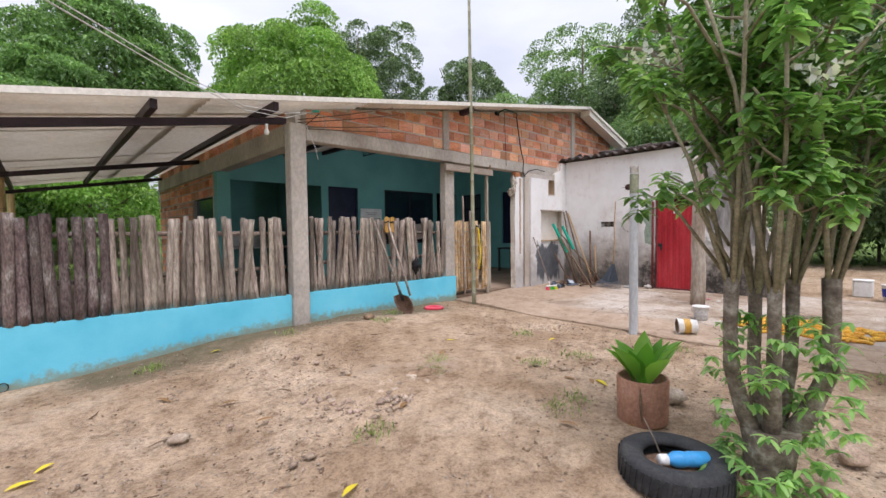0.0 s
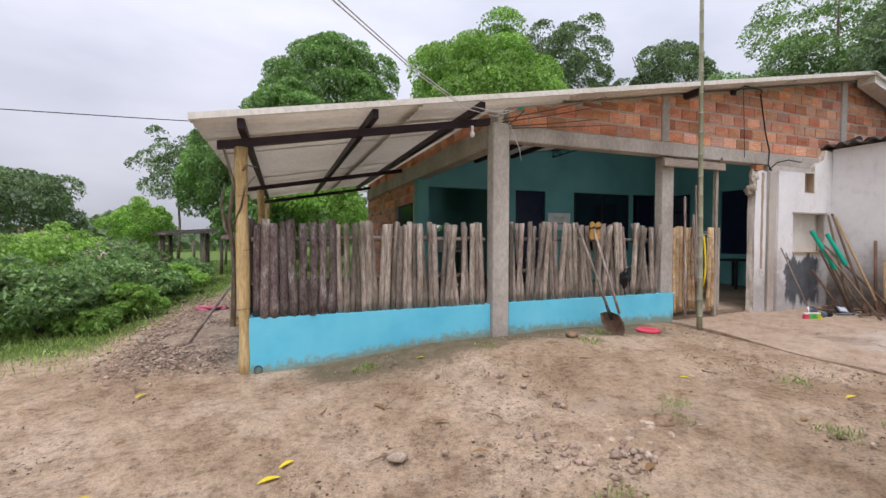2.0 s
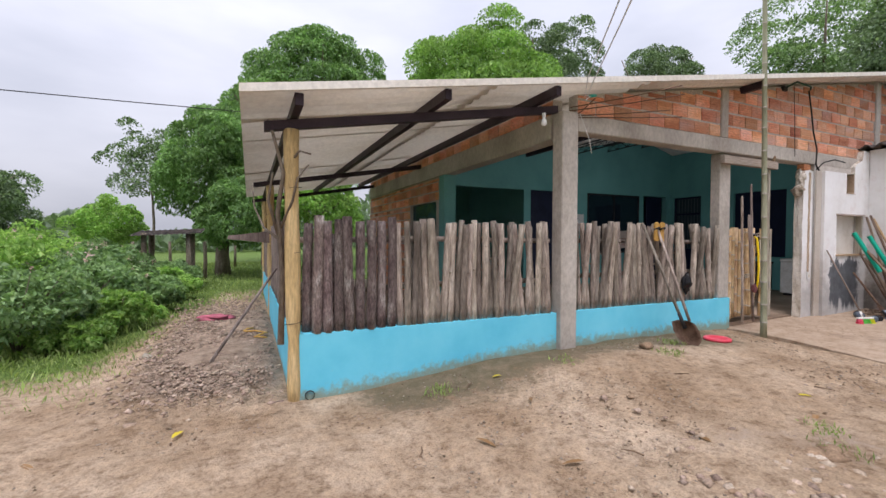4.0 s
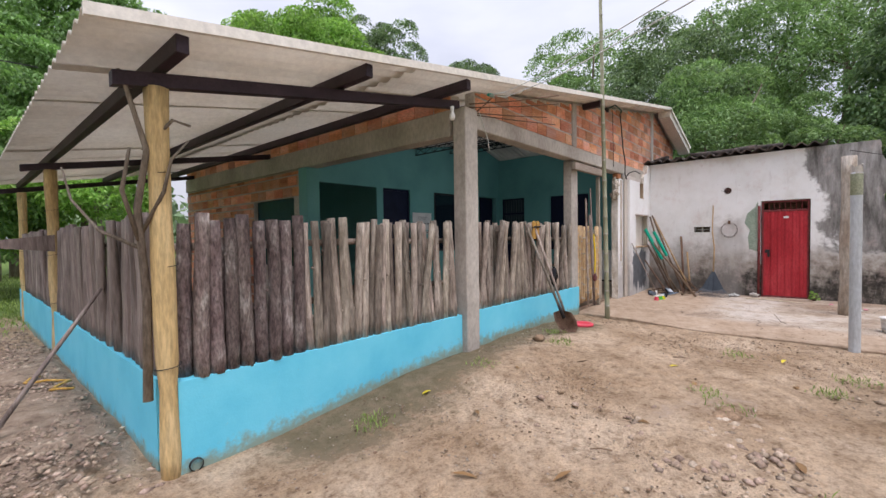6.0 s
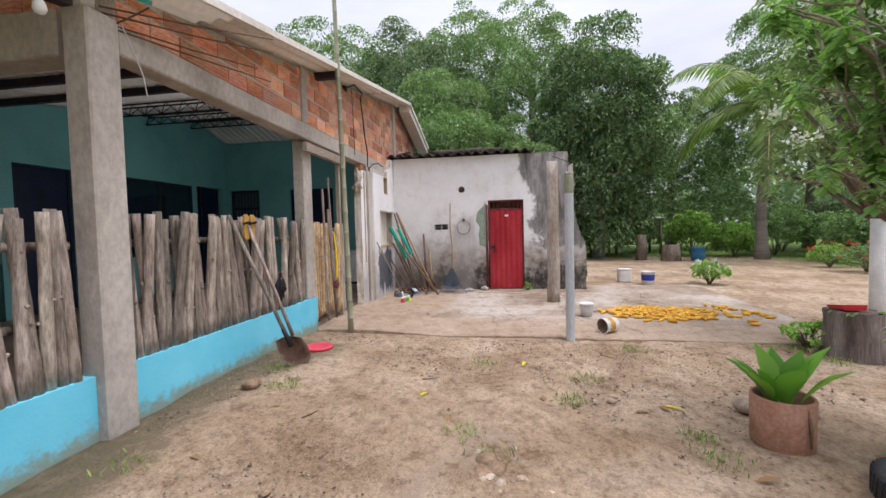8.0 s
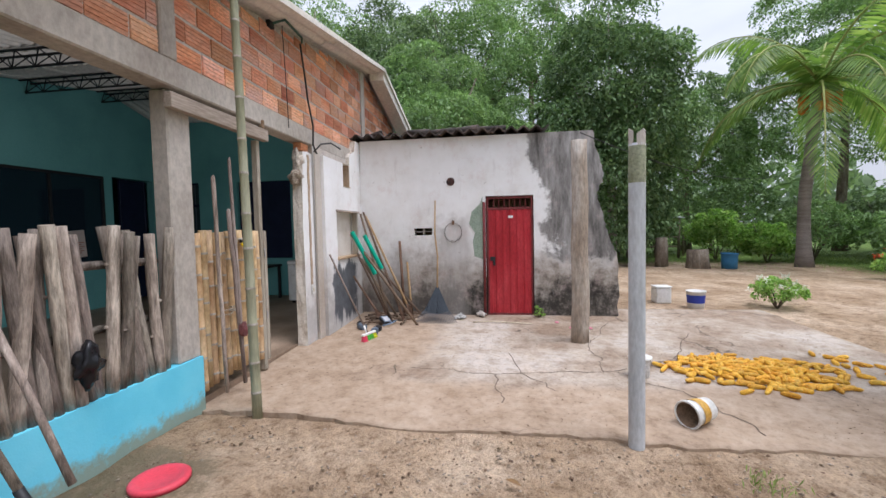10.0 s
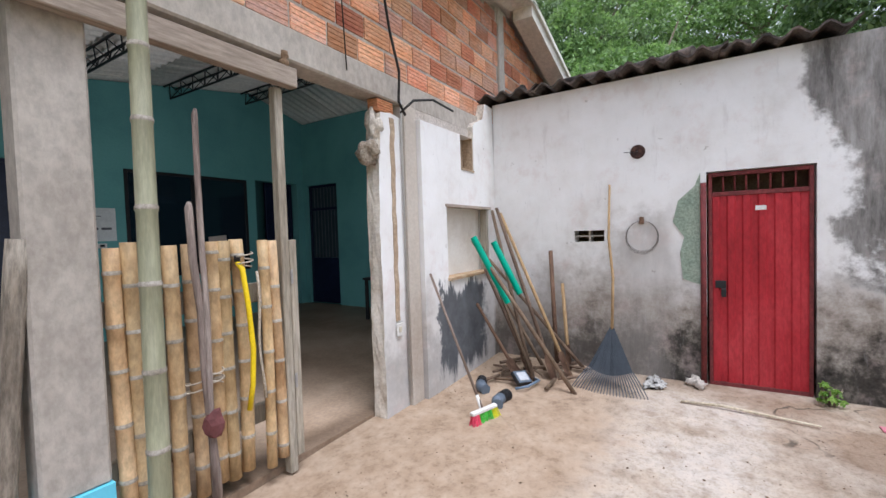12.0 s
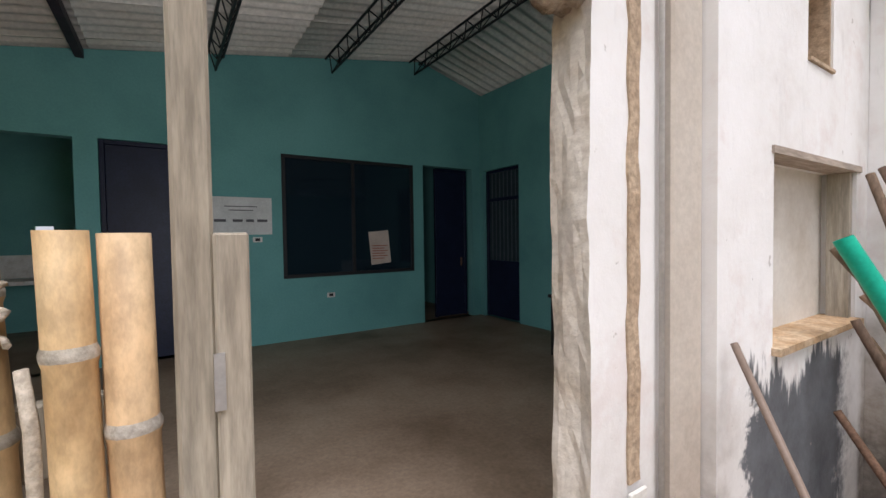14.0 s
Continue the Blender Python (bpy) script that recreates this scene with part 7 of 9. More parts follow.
ob = thing("plastic_tub", (6.95, 1.42, slab_top(6.95, 1.42)), "small cloudy plastic tub on the slab", "tub")
part("tub", bucket_bm(0.085, 0.102, 0.2), M("cloudy_plastic", [(0.5, 0.5, 0.5), (0.64, 0.64, 0.63)], 5, 40, 0.35, 0.1, 0.003), ob)
part("lid", lathe(bmesh.new(), [(0.001, 0.207), (0.1, 0.207), (0.113, 0.202), (0.113, 0.188)], sides=24), MAT_WHITEPLASTIC, ob)


def potted_plant():
    rng = random.Random(61)
    x, y = 3.2, 0.8
    ob = thing("potted_plant", (x, y, gz(x, y) + 0.0), "broad-leaved green plant in an old clay pipe pot", "potted plant")
    clay = M("old_clay_pipe", [(0.25, 0.13, 0.085), (0.38, 0.2, 0.13), (0.45, 0.27, 0.19)], 5, 40, 0.85, 0.3, 0.006, grain=0.2)
    part("pot", lathe(bmesh.new(), [(0.001, 0.0), (0.165, 0.0), (0.18, 0.02), (0.185, 0.33), (0.178, 0.345), (0.16, 0.34), (0.158, 0.26), (0.001, 0.26)], sides=28), clay, ob)
    bm = bmesh.new()
    blob(bm, (0, 0, 0.24), 0.15, (1, 1, 0.3), 0.3, 3, 3)
    part("soil", bm, MAT_CLOD, ob)
    fr = []
    for k in range(15):
        a = 6.28 * k / 15 * 2.4
        s = rng.uniform(0.02, 0.08)
        fr.append(((s * math.cos(a), s * math.sin(a), 0.27), (math.cos(a) * rng.uniform(0.15, 0.7), math.sin(a) * rng.uniform(0.15, 0.7), 1.0)))
    V, F = blade_leaves(fr, 0.44, 0.14, rng, 0.75, 6, (0.12, 0.25, 0.75, 1.0, 0.9, 0.5, 0.0))
    np_mesh("leaves", V, F, leaf_mat("broad_pot_leaf", [(0.08, 0.22, 0.025), (0.14, 0.33, 0.04), (0.22, 0.42, 0.06)], 0.3, 0.35), ob)
    bm = tube(bmesh.new(), [(-0.17, -0.05, 0.33), (-0.19, -0.06, 0.2), (-0.18, -0.07, 0.06)], [0.004, 0.012, 0.005], 5)
    part("dry_leaf", bm, MAT_CLOD, ob)
    bm = tube(bmesh.new(), [(0.16, -0.09, 0.33), (0.2, -0.11, 0.22), (0.19, -0.12, 0.08)], [0.004, 0.014, 0.005], 5)
    part("dry_leaf", bm, MAT_CLOD, ob)


potted_plant()


def tyre_planter():
    x, y = 2.56, 0.37
    ob = thing("tyre_planter", (x, y, gz(x, y)), "old black tyre lying flat, filled with soil, as a planter", "tyre")
    prof = [(0.165, 0.03), (0.19, 0.012), (0.26, 0.002), (0.292, 0.02), (0.302, 0.05), (0.302, 0.13), (0.292, 0.16), (0.26, 0.178), (0.19, 0.17), (0.165, 0.15), (0.17, 0.13), (0.24, 0.12), (0.25, 0.05), (0.165, 0.03)]
    rubber = M("weathered_rubber", [(0.018, 0.019, 0.02), (0.035, 0.036, 0.038), (0.06, 0.058, 0.055)], 6, 60, 0.75, 0.3, 0.004)
    part("tyre", lathe(bmesh.new(), prof, sides=48), rubber, ob)
    bm = bmesh.new()
    for k in range(44):
        a = 6.283 * k / 44
        c, s = math.cos(a), math.sin(a)
        q = []
        for z, da in ((0.03, 0.0), (0.15, 0.07)):
            for r, dd in ((0.3015, -0.03), (0.307, -0.03), (0.307, 0.03), (0.3015, 0.03)):
                q.append(bm.verts.new((r * math.cos(a + da + dd), r * math.sin(a + da + dd), z)))
        for f in ((0, 1, 5, 4), (1, 2, 6, 5), (2, 3, 7, 6), (0, 3, 2, 1), (4, 5, 6, 7)):
            bm.faces.new([q[i] for i in f])
    part("tread", bm, rubber, ob)
    bm = bmesh.new()
    blob(bm, (0, 0, 0.06), 0.2, (1, 1, 0.22), 0.35, 5, 3)
    part("soil", bm, MAT_CLOD, ob)
    part("wilted_stem", tube(bmesh.new(), [(0.0, 0.05, 0.08), (-0.02, 0.1, 0.22), (-0.03, 0.16, 0.34)], [0.006, 0.005, 0.003], 6), MAT_TRUNK, ob)
    b = thing("plastic_bottle", (x + 0.02, y - 0.06, gz(x, y) + 0.15), "blue plastic bottle with a white cap lying in the tyre", "bottle")
    bm = lathe(bmesh.new(), [(0.001, -0.13), (0.03, -0.13), (0.043, -0.12), (0.045, -0.02), (0.041, 0.0), (0.045, 0.02), (0.045, 0.07), (0.02, 0.11), (0.018, 0.12), (0.001, 0.12)], sides=18)
    rot = Euler((radians(90), 0, radians(-134))).to_matrix()
    bmesh.ops.rotate(bm, cent=(0, 0, 0), matrix=rot, verts=bm.verts)
    part("bottle", bm, plain("blue_plastic", (0.05, 0.3, 0.62), 0.35), b)
    bm = lathe(bmesh.new(), [(0.001, 0.16), (0.028, 0.16), (0.031, 0.15), (0.031, 0.11), (0.001, 0.11)], sides=18)
    bmesh.ops.rotate(bm, cent=(0, 0, 0), matrix=rot, verts=bm.verts)
    part("cap", bm, MAT_WHITEPLASTIC, b, "white cap")


tyre_planter()


def stump_planter():
    rng = random.Random(67)
    x, y = 5.22, -1.05
    ob = thing("stump_planter", (x, y, gz(x, y) - 0.02), "hollow grey log stump used as a planter", "stump")
    bm = tube(bmesh.new(), [(0, 0, 0), (0.0, 0.0, 0.2), (0.01, 0, 0.42), (0.01, 0, 0.5)], [0.27, 0.25, 0.24, 0.245], 22, cap=False, wobble=0.05, rng=rng)
    tube(bm, [(0.01, 0, 0.5), (0.01, 0, 0.3)], [0.2, 0.19], 22, cap=True, wobble=0.04, rng=rng)
    part("shell", bm, MAT_SLABWOOD, ob)
    d = thing("dustpan", (x + 0.02, y + 0.05, gz(x, y) + 0.5), "red plastic dustpan on top of the stump", "dustpan")
    bm = bmesh.new()
    prism(bm, [(-0.12, -0.1, 0), (0.12, -0.1, 0), (0.12, 0.1, 0), (-0.12, 0.1, 0)], [(-0.13, -0.11, 0.06), (0.13, -0.11, 0.02), (0.13, 0.11, 0.02), (-0.13, 0.11, 0.06)])
    part("pan", bm, plain("red_plastic", (0.6, 0.03, 0.04), 0.4), d)
    bush(5.45, -0.75, 0.25, 0.3, MAT_BUSH, "small green weed beside the stump", 150, 350, 0.08, 16)
    fr = [((0.1 * math.cos(k), 0.1 * math.sin(k), 0.45), (math.cos(k * 2.1), math.sin(k * 2.1), 0.8)) for k in range(40)]
    V, F = blade_leaves(fr, 0.24, 0.04, rng, 0.9, 4)
    np_mesh("leaves", V, F, MAT_SHRUB, ob)


stump_planter()


def shovel(x, y, tx, ty, tz, label, spade=True):
    rng = random.Random(int(x * 100))
    z = gz(x, y)
    ob = thing("shovel", (x, y, z), label, "shovel", "tools leaning on the fence")
    l = Vector((tx - x, ty - y, tz - z))
    d = l.normalized()
    part("handle", tube(bmesh.new(), [d * 0.27, l * 0.5 + Vector((0.006, 0, 0)), l], [0.019, 0.018, 0.018], 9), MAT_POLE, ob)
    if spade:
        bm = bmesh.new()
        n = 6
        grid = []
        for i, (w, s) in enumerate(((0.05, 0.32), (0.125, 0.29), (0.145, 0.18), (0.13, 0.08), (0.07, 0.0))):
            row = []
            for j in range(n + 1):
                u, v = w * (2 * j / n - 1), 0.035 * (1 - (2 * j / n - 1) ** 2) - 0.035
                row.append(bm.verts.new(d * s + Vector((0.6 * u + 0.8 * v, 0.6 * v - 0.8 * u, 0.012))))
            grid.append(row)
        for a, b in zip(grid, grid[1:]):
            for j in range(n):
                bm.faces.new((a[j], a[j + 1], b[j + 1], b[j])).smooth = True
        bmesh.ops.solidify(bm, geom=bm.faces[:], thickness=0.004)
        part("blade", bm, M("rusty_shovel_steel", [(0.13, 0.075, 0.05), (0.25, 0.16, 0.11)], 10, 60, 0.7, 0.3, 0.004, metal=0.3), ob)
        part("socket", tube(bmesh.new(), [d * 0.22, d * 0.42], [0.026, 0.021], 9), MAT_DARK, ob)
    return ob


shovel(4.08, 4.74, 3.8, 5.27, 1.74, "rusty long-handled shovel leaning on the pole fence")
shovel(4.3, 4.83, 4.12, 5.29, 1.66, "long wooden tool handle leaning on the pole fence", False)
for gx in (4.1, 4.21):
    s = thing("hanging_sandal", (gx, 5.29, 1.5), "tan rubber sandal hanging on the fence pole", "sandal", "sandals on the fence")
    bm = bmesh.new()
    prof = [(0.0, -0.03), (0.03, -0.045), (0.09, -0.04), (0.14, -0.03), (0.2, -0.043), (0.24, -0.035), (0.26, 0.0)]
    pts = [(w, z) for z, w in prof] + [(-w, z) for z, w in prof[::-1]]
    ring = [(px, z) for px, z in pts if True]
    prism(bm, [(px, -0.012, z) for px, z in ring], [(px, 0.012, z) for px, z in ring])
    bmesh.ops.recalc_face_normals(bm, faces=bm.faces)
    part("sole", bm, M("tan_rubber", [(0.45, 0.24, 0.05), (0.6, 0.36, 0.1)], 14, 60, 0.7, 0.3, 0.004), s)
    part("strap", tube(bmesh.new(), [(-0.04, 0.01, 0.16), (0, -0.045, 0.18), (0.04, 0.01, 0.16)], 0.012, 6), MAT_DARK, s)
b = thing("plastic_bag", (4.72, 5.29, 0.78), "crumpled black plastic bag hanging on the fence", "bag")
bm = bmesh.new()
blob(bm, (0, 0, 0.12), 0.1, (0.8, 0.5, 1.25), 0.7, 4, 3)
part("bag", bm, plain("shiny_black_plastic", (0.012, 0.012, 0.014), 0.25), b)
l = thing("basin_cover", (4.72, 4.84, gz(4.72, 4.84) + 0.012), "round red plastic basin lid lying on the earth", "lid")
part("disc", lathe(bmesh.new(), [(0.001, 0.014), (0.1, 0.014), (0.118, 0.03), (0.15, 0.034), (0.165, 0.024), (0.165, 0.0), (0.155, 0.0), (0.001, 0.004)], sides=32), plain("red_pink_plastic", (0.62, 0.06, 0.09), 0.4), l)


def stone(x, y, r, seed, mat=None, sq=(1.2, 0.9, 0.6)):
    bm = bmesh.new()
    blob(bm, (0, 0, r * sq[2] * 0.55), r, sq, 0.45, seed, 2)
    put("stone", bm, mat or MAT_STONE, (x, y, gz(x, y)), "loose rounded stone on the bare earth", "stone", "stone", "loose stones")


rs = random.Random(71)
stone(3.42, 4.86, 0.075, 1, MAT_CLOD)
stone(0.57, 3.02, 0.055, 2)
stone(3.75, 0.75, 0.1, 4)
stone(3.55, -0.35, 0.09, 5, MAT_RUBBLE)
stone(3.7, 0.35, 0.1, 6, MAT_RUBBLE)
stone(3.0, -0.3, 0.08, 7, MAT_RUBBLE)
for k in range(26):
    a, r = rs.uniform(0, 6.28), abs(rs.gauss(0, 0.75))
    stone(2.5 + 1.3 * r * math.cos(a), 2.8 + 0.8 * r * math.sin(a), rs.uniform(0.018, 0.045), 10 + k, MAT_STONE if k % 2 else MAT_CLOD, (1.3, 0.9, 0.5))
for k in range(22):
    stone(rs.uniform(-2.2, -0.8), rs.uniform(5.3, 9.5), rs.uniform(0.03, 0.06), 40 + k, MAT_RUBBLE, (1.3, 0.9, 0.45))
for sx, sy in ((2.63, 2.72), (2.72, 2.78), (2.57, 2.8)):
    stone(sx, sy, 0.07, int(sx * 50), MAT_CLOD, (1.2, 1, 0.5))

MAT_YLEAF = leaf_mat("yellow_fallen_leaf", [(0.5, 0.38, 0.02), (0.7, 0.55, 0.03), (0.45, 0.4, 0.08)], 0.2)
MAT_BLEAF = leaf_mat("brown_fallen_leaf", [(0.2, 0.1, 0.04), (0.33, 0.2, 0.09)], 0.1)
for k in range(46):
    lx, ly = rs.uniform(-3.2, 3.6), rs.uniform(0.6, 5.0)
    if k > 36:
        lx, ly = rs.uniform(3.2, 5.2), rs.uniform(0.2, 3.5)
    a = rs.uniform(0, 6.28)
    V, F = blade_leaves([((0, 0, 0.012), (math.cos(a), math.sin(a), 0.12))], 0.15, 0.042, rs, 0.35, 4)
    yel = k % 3 == 0
    lf = thing("fallen_leaf", (lx, ly, gz(lx, ly) + 0.006), "yellow fallen leaf on the earth" if yel else "brown dry fallen leaf on the earth", "leaf", "fallen leaves")
    np_mesh("blade", V, F, MAT_YLEAF if yel else MAT_BLEAF, lf)
for k in range(14):
    tx, ty = rs.uniform(-2.5, 5), rs.uniform(1, 5)
    a = rs.uniform(0, 6.28)
    put("twig", tube(bmesh.new(), [(0, 0, 0.012), (0.07 * math.cos(a), 0.07 * math.sin(a), 0.016), (0.15 * math.cos(a + 0.2), 0.15 * math.sin(a + 0.2), 0.012)], [0.007, 0.006, 0.004], 5), MAT_CLOD, (tx, ty, gz(tx, ty)), "small dark twig on the earth", "twig", "stick", "fallen twigs")

# ---- beside the porch ----
put("leaning_stick", tube(bmesh.new(), [(-1.36, 6.66, 0.05), (-0.99, 6.72, 0.6), (-0.615, 6.78, 1.15)], [0.02, 0.018, 0.014], 7), MAT_SLABWOOD, (0, 0, 0), "long dark stick leaning on the side fence", "stick", "stick")
put("wooden_board", prism(bmesh.new(), [(-1.26, 9.38, 1.5), (-0.59, 9.38, 1.43), (-0.59, 9.42, 1.43), (-1.26, 9.42, 1.5)], [(-1.24, 9.38, 1.56), (-0.59, 9.38, 1.64), (-0.59, 9.42, 1.64), (-1.24, 9.42, 1.56)]), MAT_SLABWOOD, (0, 0, 0), "dark wooden board jutting out over the side fence", "board", "board")
put("log", tube(bmesh.new(), [(-2.1, 7.55, 0.05), (-2.0, 7.3, 0.06), (-1.97, 7.2, 0.06)], [0.035, 0.05, 0.06], 9, wobble=0.1), MAT_WOOD, (0, 0, 0), "short piece of broken log on the path", "log", "log")
bm = bmesh.new()
blob(bm, (0, 0, 0.05), 0.2, (1.3, 0.8, 0.25), 0.8, 7, 3)
put("cloth_rag", bm, plain("faded_pink_cloth", (0.42, 0.12, 0.16), 0.95, var=0.4), (-1.45, 9.5, 0.1), "crumpled faded pink rag on the rubble", "rag", "cloth")
put("yellow_rope", tube(bmesh.new(), [(-0.7 - 0.12 * math.sin(k * 0.9) - 0.02 * k, 7.6 + 0.07 * k, 0.14 + 0.01 * math.sin(k * 2.0)) for k in range(12)], 0.012, 6), MAT_OCHRE, (0, 0, 0), "yellowish rope lying on the rubble", "rope", "rope")
put("drain_pipe", lathe(bmesh.new(), [(0.038, -0.012), (0.044, -0.012), (0.044, 0.05), (0.001, 0.05)], sides=16), MAT_DARK, (-0.41, 5.326, 0.06), "black drain hole at the foot of the cyan wall", "drain", "pipe")
bpy.data.objects["drain_pipe"].rotation_euler = (radians(-90), 0, 0)


def shack():
    ob = thing("small_shelter", (-3.1, 16.2, 0), "small low lean-to with a rusty tin roof", "shelter")
    bm = bmesh.new()
    n = 24
    a = [bm.verts.new((-0.9 + 1.8 * j / n, -0.7, 1.55 + 0.1 * j / n + 0.02 * (j % 2))) for j in range(n + 1)]
    b = [bm.verts.new((-0.9 + 1.8 * j / n, 0.9, 1.72 + 0.1 * j / n + 0.02 * (j % 2))) for j in range(n + 1)]
    for j in range(n):
        bm.faces.new((a[j], a[j + 1], b[j + 1], b[j]))
    bmesh.ops.solidify(bm, geom=bm.faces[:], thickness=0.012)
    part("roof", bm, MAT_ROOFTILE, ob)
    for px, py in ((-0.55, -0.4), (0.55, -0.4), (-0.55, 0.6), (0.55, 0.6)):
        part("post", tube(bmesh.new(), [(px, py, -0.05), (px, py, 1.65)], 0.07, 8), MAT_TRUNK, ob)


shack()
for k, (fx, fy) in enumerate([(-5.6, 24), (-4.3, 24.6), (-2.9, 25), (-1.6, 25.6), (-0.3, 26), (1.0, 26.4), (-7.2, 23.5), (-9, 23), (-11, 22.6), (-2.4, 19.0)]):
    put("fence_post", tube(bmesh.new(), [(0, 0, -0.1), (0.02, 0.01, 0.7), (0.0, 0.02, 1.35)], [0.07, 0.065, 0.06], 7), MAT_TRUNK, (fx, fy, 0), "dark wooden pasture fence post", "fence post", "post", "pasture fence posts")
put("fence_wire", tube(bmesh.new(), [(-11, 22.6, 1.1), (-7.2, 23.5, 1.08), (-2.9, 25, 1.1), (1.0, 26.4, 1.1)], 0.006, 4), MAT_DARK, (0, 0, 0), "thin wire strung along the pasture fence", "wire", "wire")


def far_shed():
    ob = thing("open_shed", (22.5, -3.6, 0.19), "low open shed with a pale tin roof across the yard", "shed")
    for px in (-0.8, 0.8):
        for py in (-1.0, 1.0):
            part("post", tube(bmesh.new(), [(px, py, -0.1), (px, py, 1.75 + 0.06 * px)], 0.06, 7), MAT_TRUNK, ob)
    bm = bmesh.new()
    prism(bm, [(-1.0, -1.15, 1.7), (1.0, -1.15, 1.82), (1.0, 1.15, 1.82), (-1.0, 1.15, 1.7)], [(-1.0, -1.15, 1.74), (1.0, -1.15, 1.86), (1.0, 1.15, 1.86), (-1.0, 1.15, 1.74)])
    part("roof", bm, plain("pale_tin", (0.5, 0.5, 0.5), 0.5, 0.4), ob)
    for z in (0.5, 0.9, 1.3):
        part("rail", tube(bmesh.new(), [(-0.8, -1.0, z), (-0.8, 1.0, z)], 0.04, 6), MAT_TRUNK, ob)


far_shed()
put("tree_stump", tube(bmesh.new(), [(0, 0, -0.05), (0, 0, 0.3), (0.02, 0, 0.62)], [0.38, 0.32, 0.3], 14, wobble=0.06), MAT_TRUNK, (17.3, -3.5, 0.19), "thick sawn tree stump at the yard edge", "stump", "stump")
put("tree_stump", tube(bmesh.new(), [(0, 0, -0.05), (0, 0, 0.5), (0.02, 0, 1.0)], [0.22, 0.2, 0.2], 12, wobble=0.06), MAT_TRUNK, (18.2, -2.7, 0.19), "tall narrow tree stump at the yard edge", "stump", "stump")
put("plastic_drum", bucket_bm(0.22, 0.24, 0.5), plain("blue_drum_plastic", (0.04, 0.16, 0.3), 0.5), (17.2, -4.4, 0.19), "small blue plastic drum beside the stump", "drum", "drum")
for k in range(9):
    fx, fy = 19.5 + 0.2 * k, 1.0 - 1.25 * k
    put("fence_post", tube(bmesh.new(), [(0, 0, -0.1), (0.01, 0, 1.2)], [0.06, 0.055], 7), MAT_TRUNK, (fx + 2.4, fy, 0.19), "dark wooden fence post across the yard", "fence post", "post", "yard fence posts")
for z in (0.55, 0.95):
    put("fence_wire", tube(bmesh.new(), [(21.9, 1.0, 0.19 + z), (23.5, -9.0, 0.19 + z)], 0.008, 4), MAT_DARK, (0, 0, 0), "wire strung between fence posts across the yard", "wire", "wire")


# ---- corner with tools ----
def leaning(name, a, b, r, mat, label, category, group="tools in the corner"):
    ob = thing(name, (a[0], a[1], a[2]), label, category, group)
    l = Vector(b) - Vector(a)
    part("handle", tube(bmesh.new(), [(0, 0, 0), l * 0.5 + Vector((0.008, 0.004, 0)), l], [r, r, r * 0.92], 9), mat, ob)
    return ob


MAT_HANDLE = M("dark_tool_wood", [(0.12, 0.08, 0.055), (0.23, 0.16, 0.11)], 8, 60, 0.8, 0.3, 0.005, stretch=(1, 1, 0.2), rand=0.25)
MAT_PALEHANDLE = M("pale_tool_wood", [(0.36, 0.23, 0.11), (0.5, 0.35, 0.19)], 8, 60, 0.75, 0.3, 0.005, stretch=(1, 1, 0.2))
MAT_RUST = M("rusty_steel", [(0.1, 0.055, 0.035), (0.22, 0.13, 0.085)], 10, 60, 0.75, 0.4, 0.005)
MAT_GREENTUBE = plain("green_plastic_sleeve", (0.0, 0.36, 0.24), 0.4)
CORNER = [((8.82, 4.08, 0.2), (8.92, 5.14, 1.62), 0.02, MAT_HANDLE, "rust"), ((9.1, 4.35, 0.2), (9.5, 5.12, 1.98), 0.021, MAT_HANDLE, "blade"), ((9.2, 4.22, 0.22), (9.56, 5.1, 1.92), 0.019, MAT_PALEHANDLE, "blade"),
          ((9.45, 4.12, 0.22), (9.3, 5.14, 1.4), 0.018, MAT_HANDLE, "none"), ((9.0, 4.55, 0.2), (9.44, 5.15, 1.95), 0.02, MAT_HANDLE, "none"), ((9.15, 4.6, 0.2), (9.2, 5.14, 1.3), 0.02, MAT_HANDLE, "blade"),
          ((9.42, 4.42, 0.2), (9.58, 4.52, 1.48), 0.024, MAT_RUST, "none"), ((9.45, 4.3, 0.2), (9.59, 4.4, 1.12), 0.02, MAT_PALEHANDLE, "blade"), ((8.95, 4.5, 0.2), (9.12, 5.13, 1.55), 0.018, MAT_HANDLE, "none"),
          ((9.3, 4.5, 0.2), (9.35, 5.13, 1.2), 0.019, MAT_HANDLE, "none"), ((8.9, 4.62, 0.2), (8.98, 5.14, 0.95), 0.017, MAT_RUST, "blade")]
for a, b, r, m, end in CORNER:
    ob = leaning("garden_tool", a, b, r, m, "old long-handled tool leaning in the corner", "tool")
    if end == "blade":
        d = (Vector(b) - Vector(a)).normalized()
        bm = bmesh.new()
        n = 4
        grid = [[bm.verts.new(d * s + Vector((w * (2 * j / n - 1), -0.02 * (1 - (2 * j / n - 1) ** 2), 0))) for j in range(n + 1)] for w, s in ((0.03, 0.28), (0.09, 0.24), (0.1, 0.1), (0.06, 0.0))]
        for p, q in zip(grid, grid[1:]):
            for j in range(n):
                bm.faces.new((p[j], p[j + 1], q[j + 1], q[j])).smooth = True
        bmesh.ops.solidify(bm, geom=bm.faces[:], thickness=0.005)
        part("blade", bm, MAT_RUST, ob)
